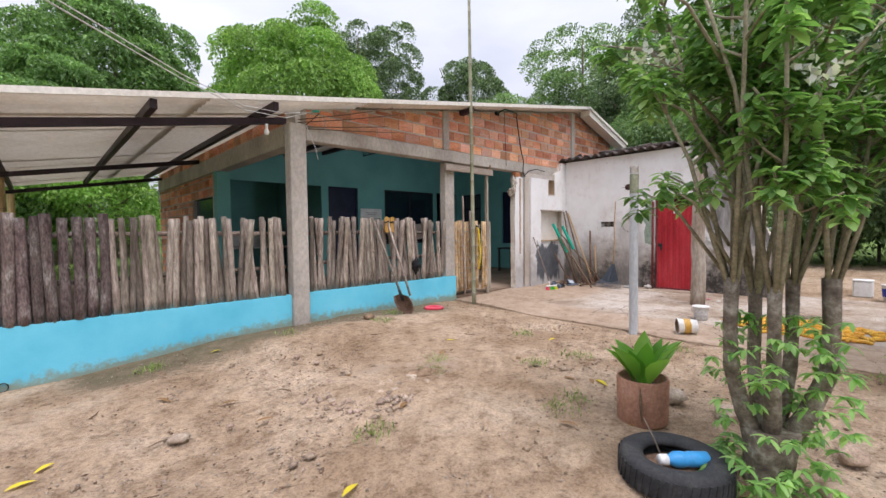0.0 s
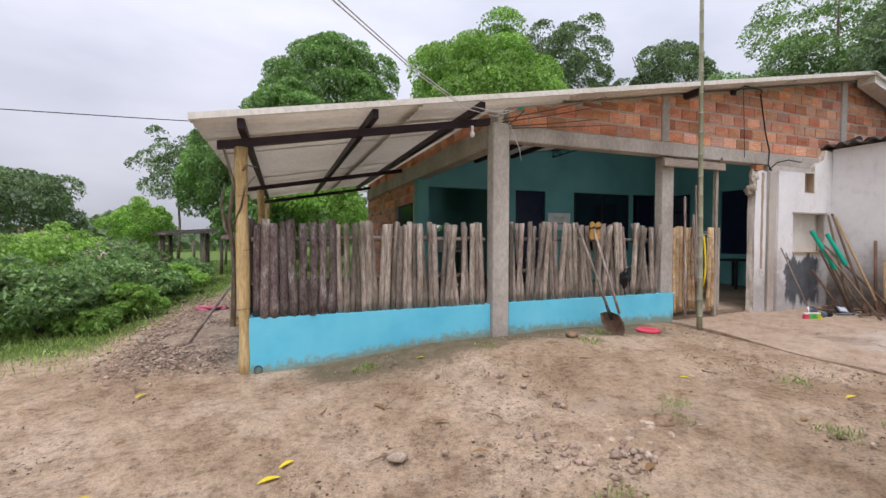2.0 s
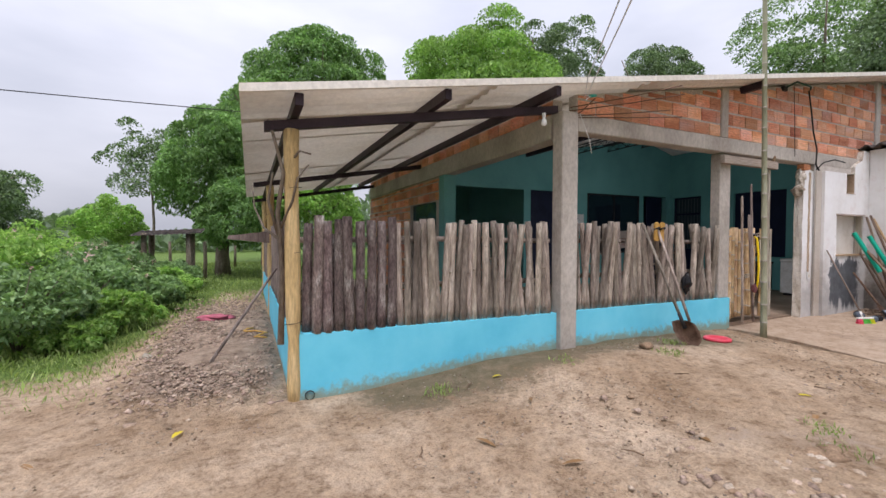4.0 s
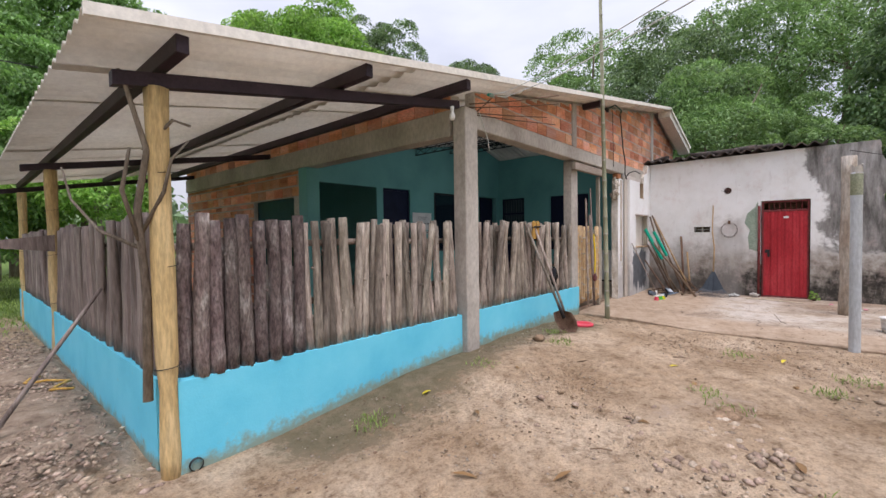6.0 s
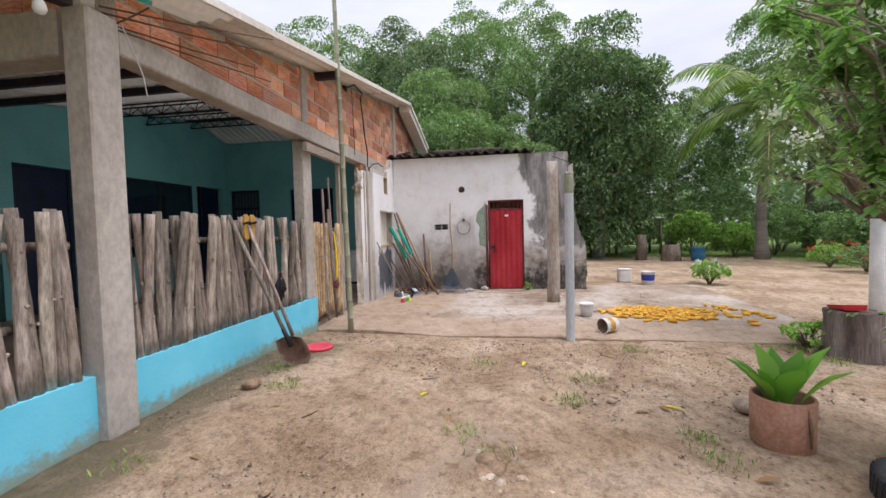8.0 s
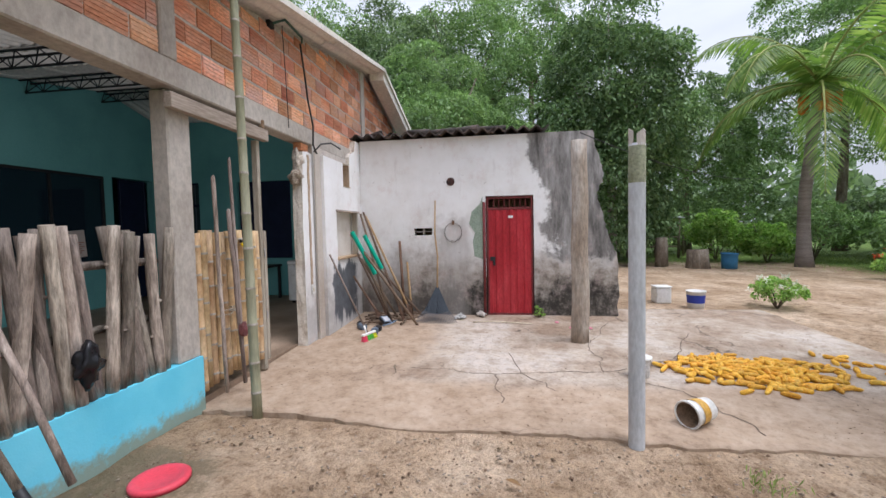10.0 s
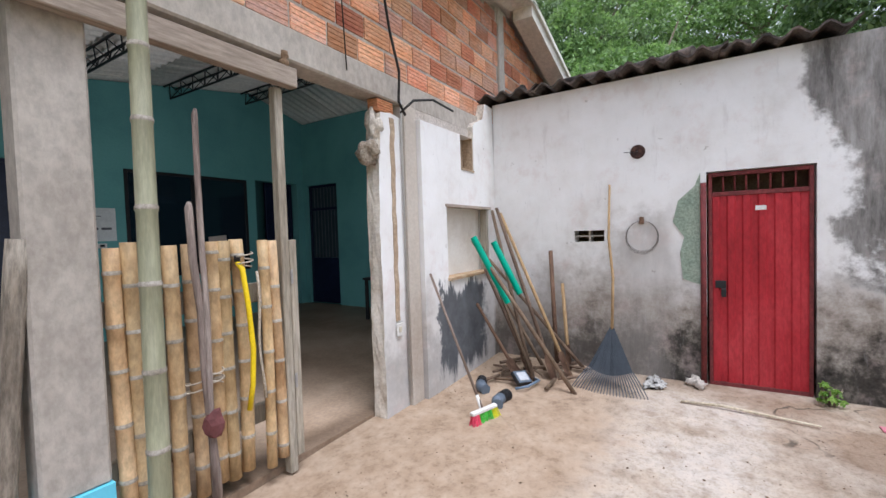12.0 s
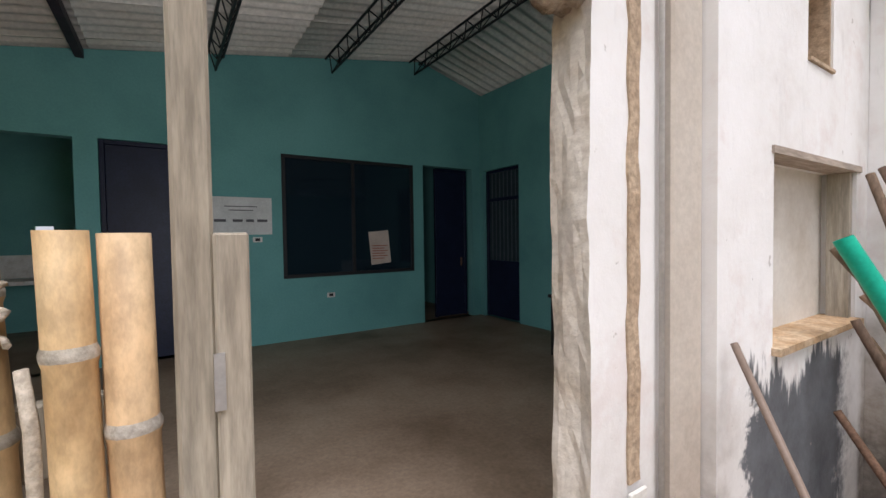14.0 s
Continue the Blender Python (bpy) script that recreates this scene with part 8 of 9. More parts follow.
for a, b in (((8.97, 4.78, 0.98), (8.86, 5.1, 1.66)), ((9.15, 4.72, 1.05), (9.09, 4.98, 1.6))):
    t = thing("plastic_sleeve", a, "bright green plastic tube slipped over a tool handle", "tube", "green tubes")
    l = Vector(b) - Vector(a)
    bm = tube(bmesh.new(), [(0, 0, 0), l], 0.034, 12, cap=False)
    tube(bm, [(0, 0, 0), l], 0.03, 12, cap=False)
    part("tube", bm, MAT_GREENTUBE, t)


def leaf_rake():
    top, neck = Vector((9.57, 3.89, 2.15)), Vector((9.4, 3.86, 0.72))
    ob = thing("leaf_rake", (9.4, 3.86, 0.2), "grey plastic fan rake leaning on the stained wall", "rake")
    o = Vector((9.4, 3.86, 0.2))
    part("handle", tube(bmesh.new(), [neck - o - Vector((0, 0, 0.08)), neck - o + Vector((0.02, -0.015, 0.5)), Vector((9.53, 3.9, 1.6)) - o, top - o], [0.015, 0.014, 0.013, 0.011], 8), MAT_PALEHANDLE, ob)
    grey = plain("grey_rake_plastic", (0.075, 0.09, 0.11), 0.5)
    bm = bmesh.new()
    n = 10
    low_c, hw = Vector((9.16, 3.84, 0.34)), 0.2
    a = [bm.verts.new(neck - o + Vector((0, 0.02 - 0.04 * j / n, 0))) for j in range(n + 1)]
    m = [bm.verts.new(low_c - o + Vector((-0.03 * math.sin(math.pi * j / n), hw - 2 * hw * j / n, -0.05 * math.sin(math.pi * j / n) + 0.03))) for j in range(n + 1)]
    for j in range(n):
        bm.faces.new((a[j], a[j + 1], m[j + 1], m[j])).smooth = True
    bmesh.ops.solidify(bm, geom=bm.faces[:], thickness=0.006)
    part("fan", bm, grey, ob)
    for j in range(25):
        t = j / 24
        s = low_c - o + Vector((-0.03 * math.sin(math.pi * t), hw - 2 * hw * t, -0.05 * math.sin(math.pi * t) + 0.03))
        e = Vector((9.0, 3.83, 0.21)) - o + Vector((-0.06 * math.sin(math.pi * t), (hw + 0.13) * (1 - 2 * t), 0.0))
        part("tine", tube(bmesh.new(), [s, (s + e) / 2 + Vector((0, 0, 0.01)), e, e + Vector((-0.012, 0, -0.012))], [0.006, 0.005, 0.004, 0.003], 5), grey, ob)


leaf_rake()


def broom():
    a, b = Vector((7.96, 4.58, 0.26)), Vector((8.14, 5.17, 1.35))
    ob = thing("push_broom", (7.96, 4.58, gz(7.96, 4.58) + 0.03), "broom with pink, green and yellow bristles leaning on the wall", "broom")
    o = ob.location.copy()
    part("handle", tube(bmesh.new(), [a - o, b - o], [0.012, 0.011], 8), plain("brown_broom_handle", (0.2, 0.15, 0.12), 0.5), ob)
    part("socket", tube(bmesh.new(), [a - o - Vector((0, 0, 0.03)), a - o + (b - a) * 0.12], [0.02, 0.014], 8), MAT_WHITEPLASTIC, ob)
    rot = pose(0, 0, 0, 0, 0, -18)
    bm = boxes((-0.14, 0.14, -0.022, 0.022, 0.062, 0.09), bevel=0.006)
    bmesh.ops.transform(bm, matrix=rot, verts=bm.verts)
    part("head", bm, MAT_WHITEPLASTIC, ob)
    rng = random.Random(9)
    for nm, x0, x1, col in (("pink", -0.14, -0.07, (0.75, 0.08, 0.14)), ("green", -0.07, 0.07, (0.12, 0.6, 0.08)), ("yellow", 0.07, 0.14, (0.75, 0.72, 0.03))):
        bm = bmesh.new()
        for k in range(70):
            px, py = rng.uniform(x0, x1), rng.uniform(-0.02, 0.02)
            tube(bm, [(px, py, 0.064), (px * 1.12 + rng.uniform(-0.01, 0.01), py * 2.0 - 0.01, -0.022)], [0.003, 0.0025], 4, cap=False)
        bmesh.ops.transform(bm, matrix=rot, verts=bm.verts)
        part("bristles", bm, plain(nm + "_bristle", col, 0.6), ob, nm + " bristles")


broom()


MAT_PVC = plain("grey_blue_pipe", (0.12, 0.15, 0.19), 0.45)


def floodlight():
    ob = thing("floodlight", (8.78, 4.58, gz(8.78, 4.58) + 0.04), "broken floodlight lying among tools", "lamp")
    rot = pose(0, 0, 0.055, 38, 8, -25) @ Matrix.Diagonal((0.78, 0.78, 0.78, 1))
    for nm, r, m in (("housing", (-0.11, 0.11, -0.09, 0.09, -0.03, 0.02), MAT_DARK), ("bezel", (-0.105, 0.105, -0.085, 0.085, 0.0205, 0.03), MAT_PVC), ("glass", (-0.075, 0.075, -0.06, 0.06, 0.0305, 0.034), plain("milky_glass", (0.5, 0.52, 0.55), 0.15))):
        bm = boxes(r, bevel=0.004)
        bmesh.ops.transform(bm, matrix=rot, verts=bm.verts)
        part(nm, bm, m, ob)
    part("bracket", tube(bmesh.new(), [(-0.16, 0, 0.0), (-0.1, -0.1, 0.02), (0.1, -0.14, 0.02), (0.2, -0.05, 0.0)], 0.012, 6), plain("blue_grey_steel", (0.16, 0.22, 0.3), 0.5), ob)


floodlight()
for px, py, ang in ((8.52, 4.88, 20), (8.3, 4.6, -10)):
    ob = thing("pipe_elbow", (px, py, gz(px, py) + 0.055), "grey plastic pipe elbow lying on the slab", "pipe", "pipe pieces")
    ob.rotation_euler = (0, 0, radians(ang))
    part("elbow", tube(bmesh.new(), [(-0.1, -0.05, 0), (-0.03, 0, 0), (0.04, 0.01, 0)], [0.048, 0.05, 0.05], 14), MAT_PVC, ob)
    bm = bmesh.new()
    for k in range(5):
        tube(bm, [(0.045 + 0.022 * k, 0.01, 0), (0.058 + 0.022 * k, 0.01, 0)], 0.053, 14)
    part("ribbed_collar", bm, MAT_DARK, ob)
rd = random.Random(33)
for k in range(20):
    px, py = rd.uniform(8.7, 9.5), rd.uniform(4.2, 5.0)
    a = rd.uniform(0, 6.28)
    put("scrap_wood", tube(bmesh.new(), [(0, 0, 0.03), (rd.uniform(0.15, 0.4) * math.cos(a), rd.uniform(0.1, 0.3) * math.sin(a), 0.05)], rd.uniform(0.008, 0.018), 7, wobble=0.1, rng=rd), MAT_HANDLE, (px, min(py, 4.85), gz(px, py) + 0.02), "short scrap of dark wood under the tools", "scrap wood", "scrap", "scraps in the corner")
bm = bmesh.new()
for k in range(7):
    blob(bm, (rd.uniform(-0.14, 0.14), rd.uniform(-0.1, 0.1), 0.03), rd.uniform(0.025, 0.05), (1.3, 1, 0.5), 1.3, k, 3)
put("crumpled_plastic", bm, plain("greyish_crumpled_sheet", (0.42, 0.41, 0.39), 0.6, var=0.35), (9.42, 3.45, 0.2), "crumpled grey plastic sheet by the wall", "plastic", "sheet")
bm = bmesh.new()
for k in range(5):
    blob(bm, (rd.uniform(-0.1, 0.1), rd.uniform(-0.06, 0.06), 0.04), rd.uniform(0.03, 0.055), (1, 1, 0.7), 0.8, k + 9, 2)
put("broken_block", bm, MAT_MORTAR, (9.55, 3.12, 0.2), "lump of broken masonry beside the door", "rubble", "lump")
put("peeled_stick", tube(bmesh.new(), [(9.05, 3.25, 0.215), (9.06, 2.95, 0.225), (9.02, 2.6, 0.215), (8.98, 2.35, 0.213)], [0.011, 0.012, 0.01, 0.008], 6), M("peeled_pale_stick", [(0.5, 0.42, 0.3), (0.66, 0.58, 0.45)], 8, 50, 0.8, 0.2, 0.004), (0, 0, 0), "pale peeled stick lying on the slab", "stick", "stick")
bush(9.5, 2.2, 0.1, 0.2, MAT_BUSH, "tiny green weed at the foot of the door", 151, 160, 0.05, 10)
for k in range(5):
    px, py = 8.9 + rd.uniform(-0.3, 0.3), 1.75 + rd.uniform(-0.35, 0.3)
    put("paper_scrap", boxes((-0.05, 0.05, -0.025, 0.025, 0.0, 0.012), bevel=0.003), MAT_WHITEPLASTIC if k % 2 else plain("pinkish_wrapper", (0.55, 0.2, 0.25), 0.6), (px, py, slab_top(px, py)), "small scrap of litter on the slab", "litter", "scrap", "litter on the slab")

# ---- on the walls ----
ob = thing("wire_coil", (9.62, 3.6, 1.62), "coil of thin grey wire hung on a wall peg", "wire coil")
bm = bmesh.new()
for k in range(5):
    tube(bm, [(0.0 - 0.004 * k, (0.145 + 0.006 * math.sin(k * 2)) * math.cos(6.283 * j / 28), (0.15 + 0.004 * k) * math.sin(6.283 * j / 28) - 0.004 * k) for j in range(29)], 0.0018, 5, cap=False)
part("coil", bm, plain("dull_wire", (0.22, 0.2, 0.18), 0.6, 0.2), ob)
part("peg", boxes((-0.02, 0.028, -0.02, 0.02, 0.12, 0.19), bevel=0.004), MAT_RUST, ob)
ob = thing("wall_hole", (9.625, 3.63, 2.46), "round hole in the wall drawn as a flat dark rusty disc", "wall hole")
# Flat rusty disc, coloured dark in place of the hole's shaded depth.
bm = lathe(bmesh.new(), [(0.07, 0.0), (0.066, 0.006), (0.052, 0.004), (0.03, 0.0035), (0.001, 0.003)], sides=18)
bmesh.ops.rotate(bm, cent=(0, 0, 0), matrix=Euler((0, radians(-90), 0)).to_matrix(), verts=bm.verts)
part("ring", bm, M("rusty_dark_hole", [(0.015, 0.012, 0.012), (0.06, 0.03, 0.025), (0.14, 0.07, 0.05)], 30, 90, 0.8, 0.5, 0.004), ob)
part("wire_end", tube(bmesh.new(), [(-0.01, 0.0, 0.0), (-0.06, 0.05, -0.01), (-0.05, 0.12, 0.0)], 0.003, 4), MAT_DARK, ob)
ob = thing("switch_box", (7.79, 5.265, 0.91), "white electrical switch box at the end of the wall channel", "switch")
part("plate", boxes((-0.04, 0.04, -0.006, 0.006, -0.055, 0.055), bevel=0.004), MAT_WHITEPLASTIC, ob)
part("rocker", boxes((-0.015, 0.015, -0.012, -0.006, -0.02, 0.025), bevel=0.002), plain("yellowed_plastic", (0.6, 0.55, 0.42), 0.5), ob)
put("conduit", tube(bmesh.new(), [(7.905, 5.262, 0.3), (7.905, 5.262, 2.6), (7.9, 5.255, 2.85)], 0.009, 6), plain("grey_conduit", (0.45, 0.44, 0.42), 0.6), (0, 0, 0), "thin grey conduit beside the concrete column", "conduit", "pipe")
b = thing("brick_stack", (7.73, 5.3, 2.71), "two exposed hollow bricks on top of the broken wall", "bricks")
brick_at(b, pose(0.0, -0.01, 0.055), 0.2, 0.1)
bpy.data.objects["brick_stack"].children[0]["label"] = "ribbed orange brick"
put("broken_corbel", blob(bmesh.new(), (0, 0, 0), 0.095, (1.2, 0.75, 0.9), 0.75, 6, 3), M("broken_masonry", [(0.27, 0.21, 0.15), (0.46, 0.39, 0.31), (0.6, 0.54, 0.46)], 16, 50, 0.95, 1.0, 0.03), (7.565, 5.335, 2.36), "crumbling lump of masonry on the broken wall end", "masonry", "lump")
put("broken_corbel", blob(bmesh.new(), (0, 0, 0), 0.07, (0.8, 0.85, 1.9), 0.8, 11, 3), MAT_CRUMBLE, (7.625, 5.335, 2.56), "crumbling lump of masonry under the loose brick", "masonry", "lump")

MAT_CABLE = plain("black_cable", (0.02, 0.02, 0.02), 0.6)
MAT_WHITEWIRE = plain("white_wire", (0.6, 0.6, 0.58), 0.5)


def cable(name, pts, r, mat, label):
    put(name, tube(bmesh.new(), pts, r, 5), mat, (0, 0, 0), label, "cable", "cable")


def sag(a, b, drop, n=14):
    a, b = Vector(a), Vector(b)
    return [a.lerp(b, k / n) - Vector((0, 0, drop * 4 * (k / n) * (1 - k / n))) for k in range(n + 1)]


cable("hanging_cable", [(7.62, 5.24, 4.02), (7.66, 5.22, 3.7), (7.74, 5.22, 3.35), (7.82, 5.2, 3.05), (7.8, 5.2, 2.8), (7.86, 5.18, 2.7)], 0.012, MAT_CABLE, "black cable hanging down the brick gable")
cable("hanging_cable", [(7.82, 5.2, 2.72), (7.95, 5.16, 2.84), (8.2, 5.12, 2.9), (8.55, 5.12, 2.88)], 0.011, MAT_CABLE, "curved black cable end sticking out over the wall")
cable("thin_wire", [(7.2, 5.25, 4.05), (7.22, 5.24, 3.5), (7.25, 5.24, 2.9)], 0.005, MAT_CABLE, "thin dark wire down the brick gable")
ob = thing("lamp_bracket", (7.05, 5.28, 4.03), "small green metal lamp arm on the gable", "lamp bracket")
part("arm", tube(bmesh.new(), [(-0.05, 0.02, -0.05), (0.05, -0.12, 0.03), (0.5, -0.1, 0.03), (0.57, -0.06, 0.0)], 0.014, 7), plain("dark_green_arm", (0.04, 0.1, 0.08), 0.5), ob)
part("base", boxes((-0.1, 0.0, -0.02, 0.03, -0.09, -0.02), bevel=0.004), MAT_DARK, ob)
ob = thing("light_bulb", (2.1, 5.15, 2.86), "white light bulb hanging under the porch rafter", "light bulb")
part("bulb", lathe(bmesh.new(), [(0.001, -0.075), (0.022, -0.068), (0.034, -0.045), (0.03, -0.015), (0.016, 0.01), (0.016, 0.03)], sides=16), plain("white_glass", (0.8, 0.8, 0.78), 0.2), ob)
part("socket", lathe(bmesh.new(), [(0.019, 0.025), (0.021, 0.07), (0.001, 0.075)], sides=12), MAT_WHITEPLASTIC, ob)
for k, (dx, dy, dz, z0) in enumerate(((1.45, -0.42, 0.28, 3.06), (1.3, -0.5, 0.3, 3.1), (1.5, -0.35, 0.1, 2.98), (1.35, -0.3, 0.16, 3.0), (0.25, -0.15, 0.25, 2.95))):
    put("rebar", tube(bmesh.new(), [(2.6, 5.3, z0), (2.6 + dx * 0.5, 5.3 + dy * 0.5, z0 + dz * 0.45), (2.6 + dx, 5.3 + dy, z0 + dz)], 0.007, 5), MAT_RUST, (0, 0, 0), "rusty reinforcing rod jutting from the column top", "rebar", "rod", "rods on the corner column")
cable("service_wire", [(2.68, 5.22, 3.02), (2.72, 5.2, 2.9), (2.8, 5.18, 2.7), (2.83, 5.18, 2.55)], 0.005, MAT_WHITEWIRE, "loose white wire hanging from the column")
ob = thing("wire_connector", (2.78, 5.12, 3.2), "small turquoise wire clamp on the column", "clamp")
part("clamp", tube(bmesh.new(), [(-0.05, 0, 0), (0.05, 0.0, 0.02)], 0.018, 8), plain("turquoise_plastic", (0.05, 0.45, 0.38), 0.4), ob)
for off in (0.0, 0.05):
    cable("power_cable", [(2.75, 5.12, 3.2), (2.05, 4.45, 2.86 + off), (1.29, 3.56 + off, 2.62 + off), (0.59, 2.65 + off, 2.49 + off), (-0.15, 1.67 + off, 2.4 + off), (-1.2, 0.3 + off, 2.4 + off), (-2.6, -1.5 + off, 2.6 + off), (-6.0, -6.0, 3.6 + off)], 0.0035, MAT_WHITEWIRE, "overhead service cable sagging from the house column")
put("utility_pole", tube(bmesh.new(), [(-6.0, -6.0, -0.2), (-6.0, -6.0, 4.2)], [0.1, 0.08], 10), MAT_TRUNK, (0, 0, 0), "wooden pole that carries the service cable", "pole", "pole")
cable("power_cable", sag((-0.6, 10.12, 3.9), (-30, 10.5, 4.4), 0.35), 0.009, MAT_CABLE, "dark cable crossing the sky over the pasture")
cable("clothes_line", sag((8.1, 1.79, 2.85), (17.4, -6.7, 3.4), 0.5), 0.006, MAT_CABLE, "thin line strung from the wooden post to the palm")

# ---- inside the hall ----
MAT_NAVY = M("navy_door_paint", [(0.006, 0.009, 0.03), (0.012, 0.018, 0.05)], 4, 50, 0.45, 0.1, 0.003)


def hall_window():
    ob = tagged(new("window_hall"), "wide inner window with black frame and dark glass", "window", kind="structure")
    x0, x1, z0, z1 = WIN[0] + 0.003, WIN[1] - 0.003, WIN[2] + 0.003, WIN[3] - 0.003
    for r in ((x0, x1, z0, z0 + 0.05), (x0, x1, z1 - 0.05, z1), (x0, x0 + 0.05, z0 + 0.051, z1 - 0.051), (x1 - 0.05, x1, z0 + 0.051, z1 - 0.051), ((x0 + x1) / 2 - 0.025, (x0 + x1) / 2 + 0.025, z0 + 0.051, z1 - 0.051)):
        part("frame", boxes((r[0], r[1], 10.785, 10.85, r[2], r[3]), bevel=0.004), MAT_DARK, ob)
    g, nt, geo, sep, p = blank("tinted_glass")
    p.inputs["Base Color"].default_value = (0.02, 0.04, 0.06, 1)
    p.inputs["Roughness"].default_value = 0.06
    p.inputs["Transmission Weight"].default_value = 0.5
    for a, b in ((x0 + 0.05, (x0 + x1) / 2 - 0.025), ((x0 + x1) / 2 + 0.025, x1 - 0.05)):
        part("pane", boxes((a, b, 10.815, 10.821, z0 + 0.05, z1 - 0.05)), g, ob)
    for k in range(7):
        t = (k + 1) / 8
        part("bar", tube(bmesh.new(), [(9.2 + 0.85 * t, 10.835, z0 + 0.06), (9.2 + 0.85 * t, 10.835, z1 - 0.06)], 0.008, 5), MAT_DARK, ob)
    n = thing("paper_notice", (9.53, 10.805, 1.53), "creased paper notice taped to the window glass", "notice")
    bm = boxes((-0.17, 0.17, -0.006, -0.002, -0.26, 0.26))
    bmesh.ops.rotate(bm, cent=(0, 0, 0), matrix=Euler((0, radians(-5), 0)).to_matrix(), verts=bm.verts)
    part("sheet", bm, plain("pinkish_paper", (0.55, 0.46, 0.4), 0.8), n)
    for k in range(6):
        part("text_line", boxes((-0.13, 0.13 - 0.05 * (k % 2), -0.0095, -0.0075, 0.02 - 0.04 * k, 0.035 - 0.04 * k)), plain("faded_red_ink", (0.35, 0.12, 0.08), 0.8), n)


hall_window()


def navy_door(name, axis, a, b, z1, c, grille, label):
    ob = tagged(new(name), label, "door", kind="structure")
    def bx(u0, u1, d0, d1, z0, zz, bev=0.004):
        return boxes((u0, u1, d0, d1, z0, zz), bevel=bev) if axis == "x" else boxes((d0, d1, u0, u1, z0, zz), bevel=bev)
    a, b = a + 0.004, b - 0.004
    for r in ((a, a + 0.05, 0.24, z1), (b - 0.05, b, 0.24, z1), (a + 0.051, b - 0.051, z1 - 0.05, z1)):
        part("frame", bx(r[0], r[1], c, c + 0.06, r[2], r[3]), MAT_NAVY, ob)
    if grille:
        part("lower_panel", bx(a + 0.052, b - 0.052, c + 0.015, c + 0.045, 0.25, 1.25), MAT_NAVY, ob)
        part("rail", bx(a + 0.052, b - 0.052, c + 0.01, c + 0.05, 2.3, 2.36), MAT_NAVY, ob)
        part("backing", bx(a + 0.052, b - 0.052, c + 0.04, c + 0.046, 1.252, z1 - 0.052, 0), plain("frosted_dark_glass", (0.03, 0.05, 0.06), 0.3), ob)
        for k in range(1, 8):
            u = a + 0.05 + (b - a - 0.1) * k / 8
            part("bar", bx(u - 0.006, u + 0.006, c + 0.018, c + 0.03, 1.252, z1 - 0.052, 0), plain("grey_bar", (0.1, 0.12, 0.14), 0.5), ob)
    else:
        part("leaf", bx(a + 0.052, b - 0.052, c + 0.015, c + 0.045, 0.25, z1 - 0.052), MAT_NAVY, ob)
        part("handle", bx(b - 0.14, b - 0.11, c - 0.01, c + 0.014, 1.15, 1.3), MAT_RUST, ob)


navy_door("door_bedroom", "x", DR[0], DR[1], DR[3] - 0.004, 10.84, False, "closed dark navy door in the teal wall")
navy_door("door_side", "y", 9.76, 10.68, 2.856, 11.6, True, "dark navy metal door with a barred upper part")
# A navy leaf is added here to darken the open doorway's unlit room.
navy_door("door_store", "x", E1[0] + 0.35, E1[1], E1[3] - 0.004, 10.98, False, "dark navy panel standing for the unlit room behind an open doorway")
w = tagged(new("window_side"), "dark barred window in the end wall", "window", kind="structure")
part("shutter", boxes((11.62, 11.66, 7.504, 8.796, 1.084, 2.836)), MAT_NAVY, w)
w = tagged(new("window_porch"), "dark window opening onto the porch", "window", kind="structure")
part("pane", boxes((2.58, 2.586, 9.104, 10.596, 1.054, 2.276)), plain("dark_pane", (0.015, 0.05, 0.07), 0.15), w)
ob = thing("wall_poster", (7.52, 10.792, 2.0), "white printed poster pinned to the teal wall", "poster")
part("sheet", boxes((-0.39, 0.39, -0.004, 0.004, -0.25, 0.25)), plain("poster_paper", (0.66, 0.68, 0.67), 0.7), ob)
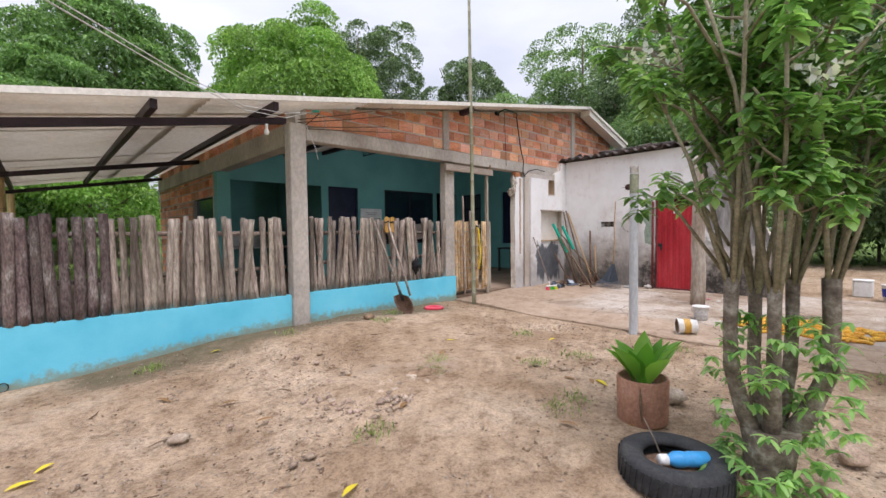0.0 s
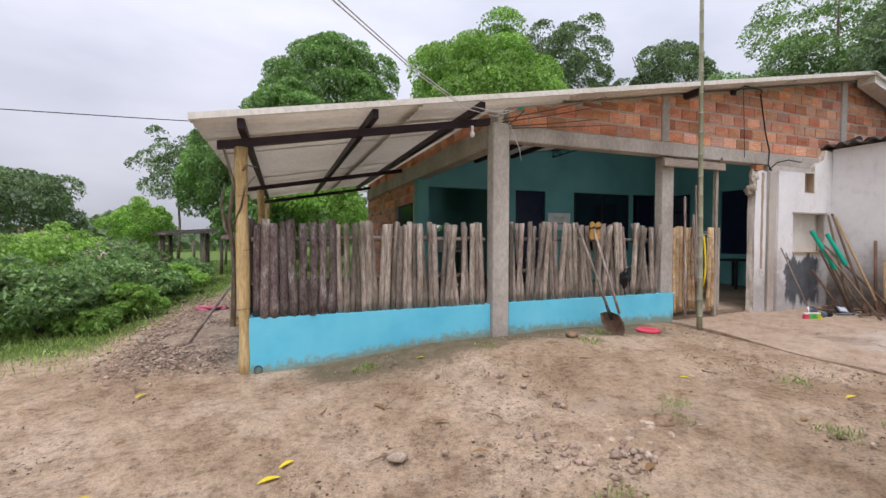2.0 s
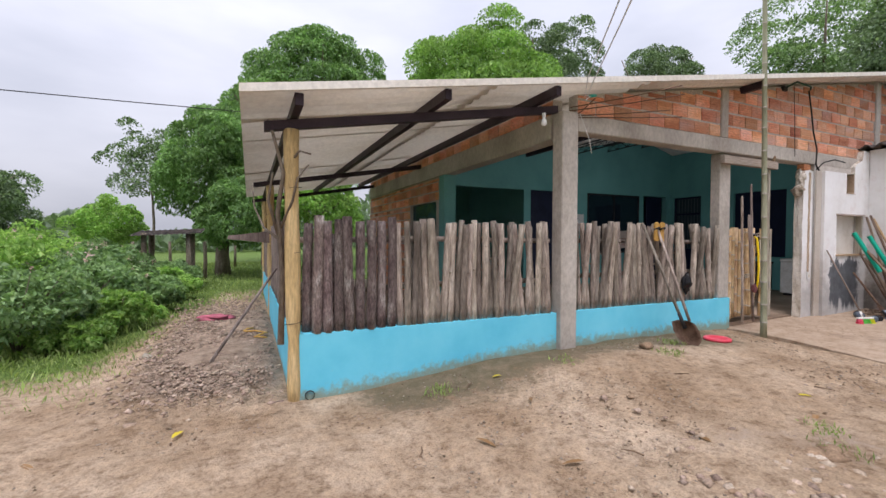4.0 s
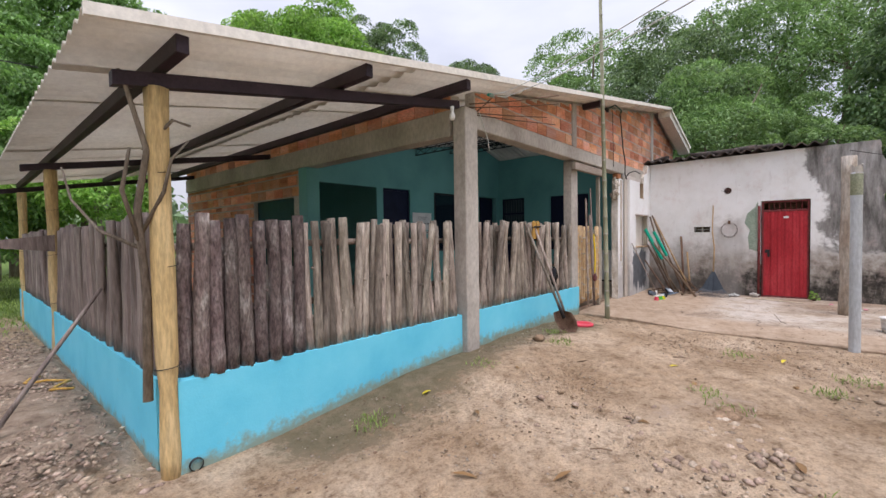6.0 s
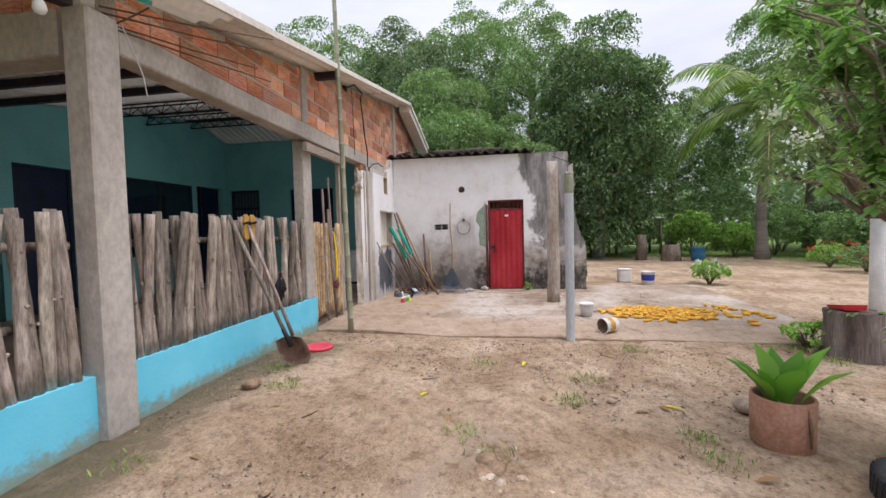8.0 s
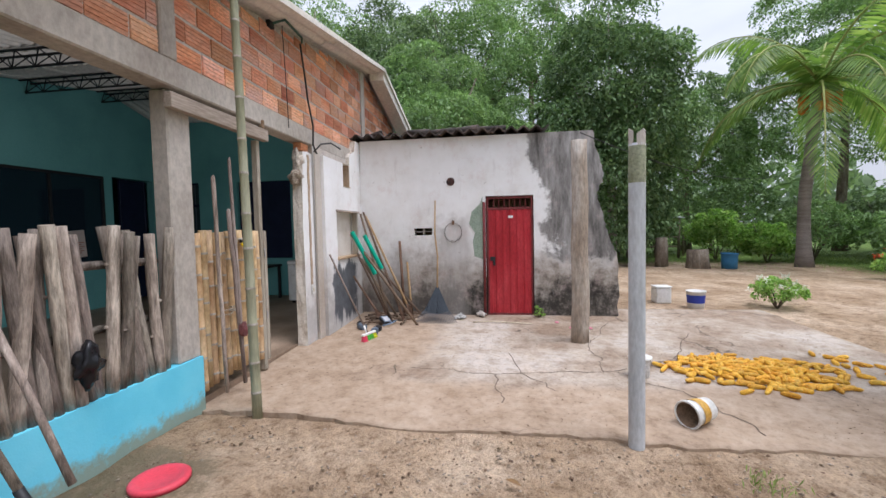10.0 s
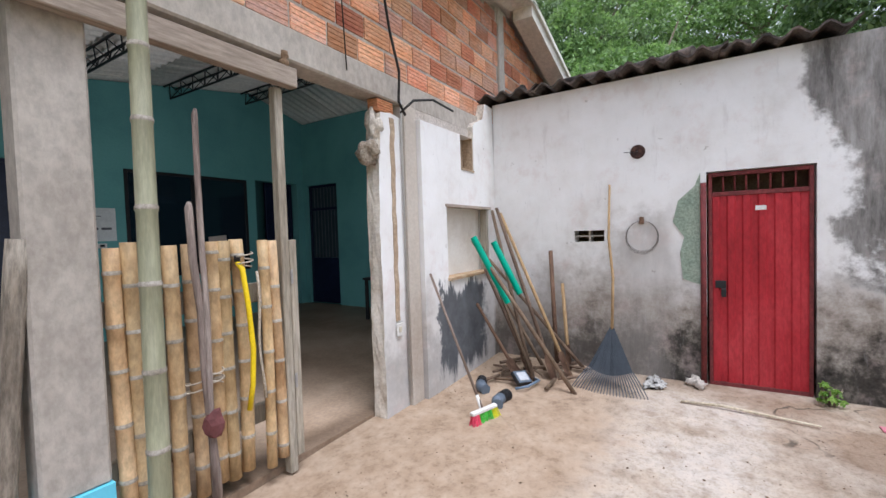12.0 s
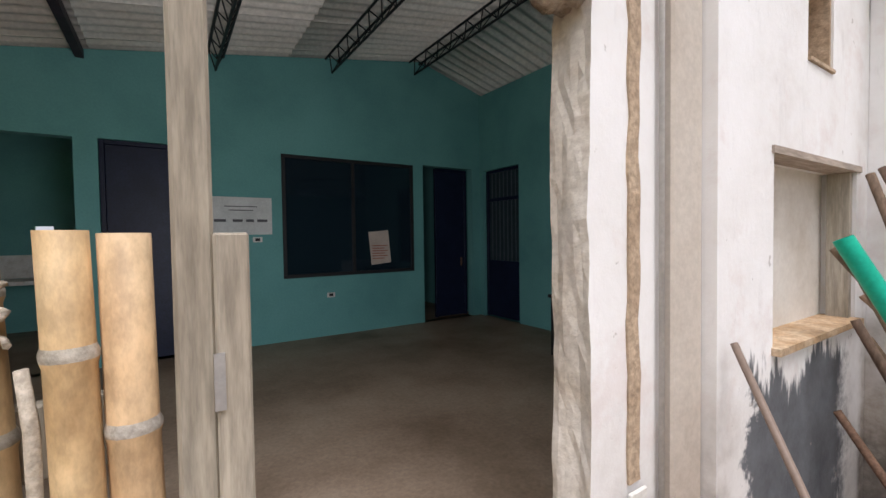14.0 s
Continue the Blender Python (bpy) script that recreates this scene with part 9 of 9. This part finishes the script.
for k, (a, b, z) in enumerate(((-0.2, 0.2, 0.12), (-0.15, 0.15, 0.07), (-0.1, 0.02, -0.08), (0.06, 0.16, -0.08), (0.2, 0.33, -0.08), (-0.32, -0.18, -0.08))):
    part("print_line", boxes((a, b, -0.0075, -0.0055, z, z + (0.012 if k < 2 else 0.035))), plain("grey_ink", (0.12, 0.12, 0.13), 0.8), ob)
for sx, sz in ((8.72, 0.84), (7.72, 1.68)):
    ob = thing("wall_socket", (sx, 10.792, sz), "white wall socket on the teal wall", "socket", "hall sockets")
    part("plate", boxes((-0.06, 0.06, -0.005, 0.006, -0.035, 0.035), bevel=0.003), MAT_WHITEPLASTIC, ob)
    part("face", boxes((-0.03, 0.03, -0.009, -0.0055, -0.02, 0.02)), MAT_DARK, ob)
ob = thing("kitchen_counter", (4.9, 13.2, 0.23), "white tiled counter with a steel sink in the kitchen", "counter")
part("worktop", boxes((-1.6, 0.95, 0.0, 0.7, 0.82, 0.88), bevel=0.006), MAT_WHITEPLASTIC, ob)
part("support", boxes((-1.5, -1.4, 0.1, 0.7, 0.0, 0.82)), MAT_CONCRETE, ob)
part("support", boxes((0.7, 0.8, 0.1, 0.7, 0.0, 0.82)), MAT_CONCRETE, ob)
part("backsplash", boxes((-1.6, 0.95, 0.8, 0.84, 0.88, 1.25)), MAT_WHITEPLASTIC, ob)
ob = thing("side_table", (10.9, 7.9, 0.23), "small dark wooden table by the end wall", "table")
part("tabletop", boxes((-0.35, 0.35, -0.3, 0.3, 0.7, 0.74), bevel=0.005), MAT_DARK, ob)
for sx in (-0.3, 0.3):
    for sy in (-0.25, 0.25):
        part("leg", boxes((sx - 0.025, sx + 0.025, sy - 0.025, sy + 0.025, 0.0, 0.7), bevel=0.003), MAT_DARK, ob)
ob = thing("chest_freezer", (10.9, 6.6, 0.23), "white chest freezer standing in the hall", "freezer")
part("body", boxes((-0.35, 0.35, -0.5, 0.5, 0.05, 0.78), bevel=0.015), MAT_WHITEPLASTIC, ob)
part("lid", boxes((-0.36, 0.36, -0.51, 0.51, 0.785, 0.86), bevel=0.015), MAT_WHITEPLASTIC, ob)
part("foot", boxes((-0.3, 0.3, -0.45, 0.45, 0.0, 0.05)), MAT_DARK, ob)
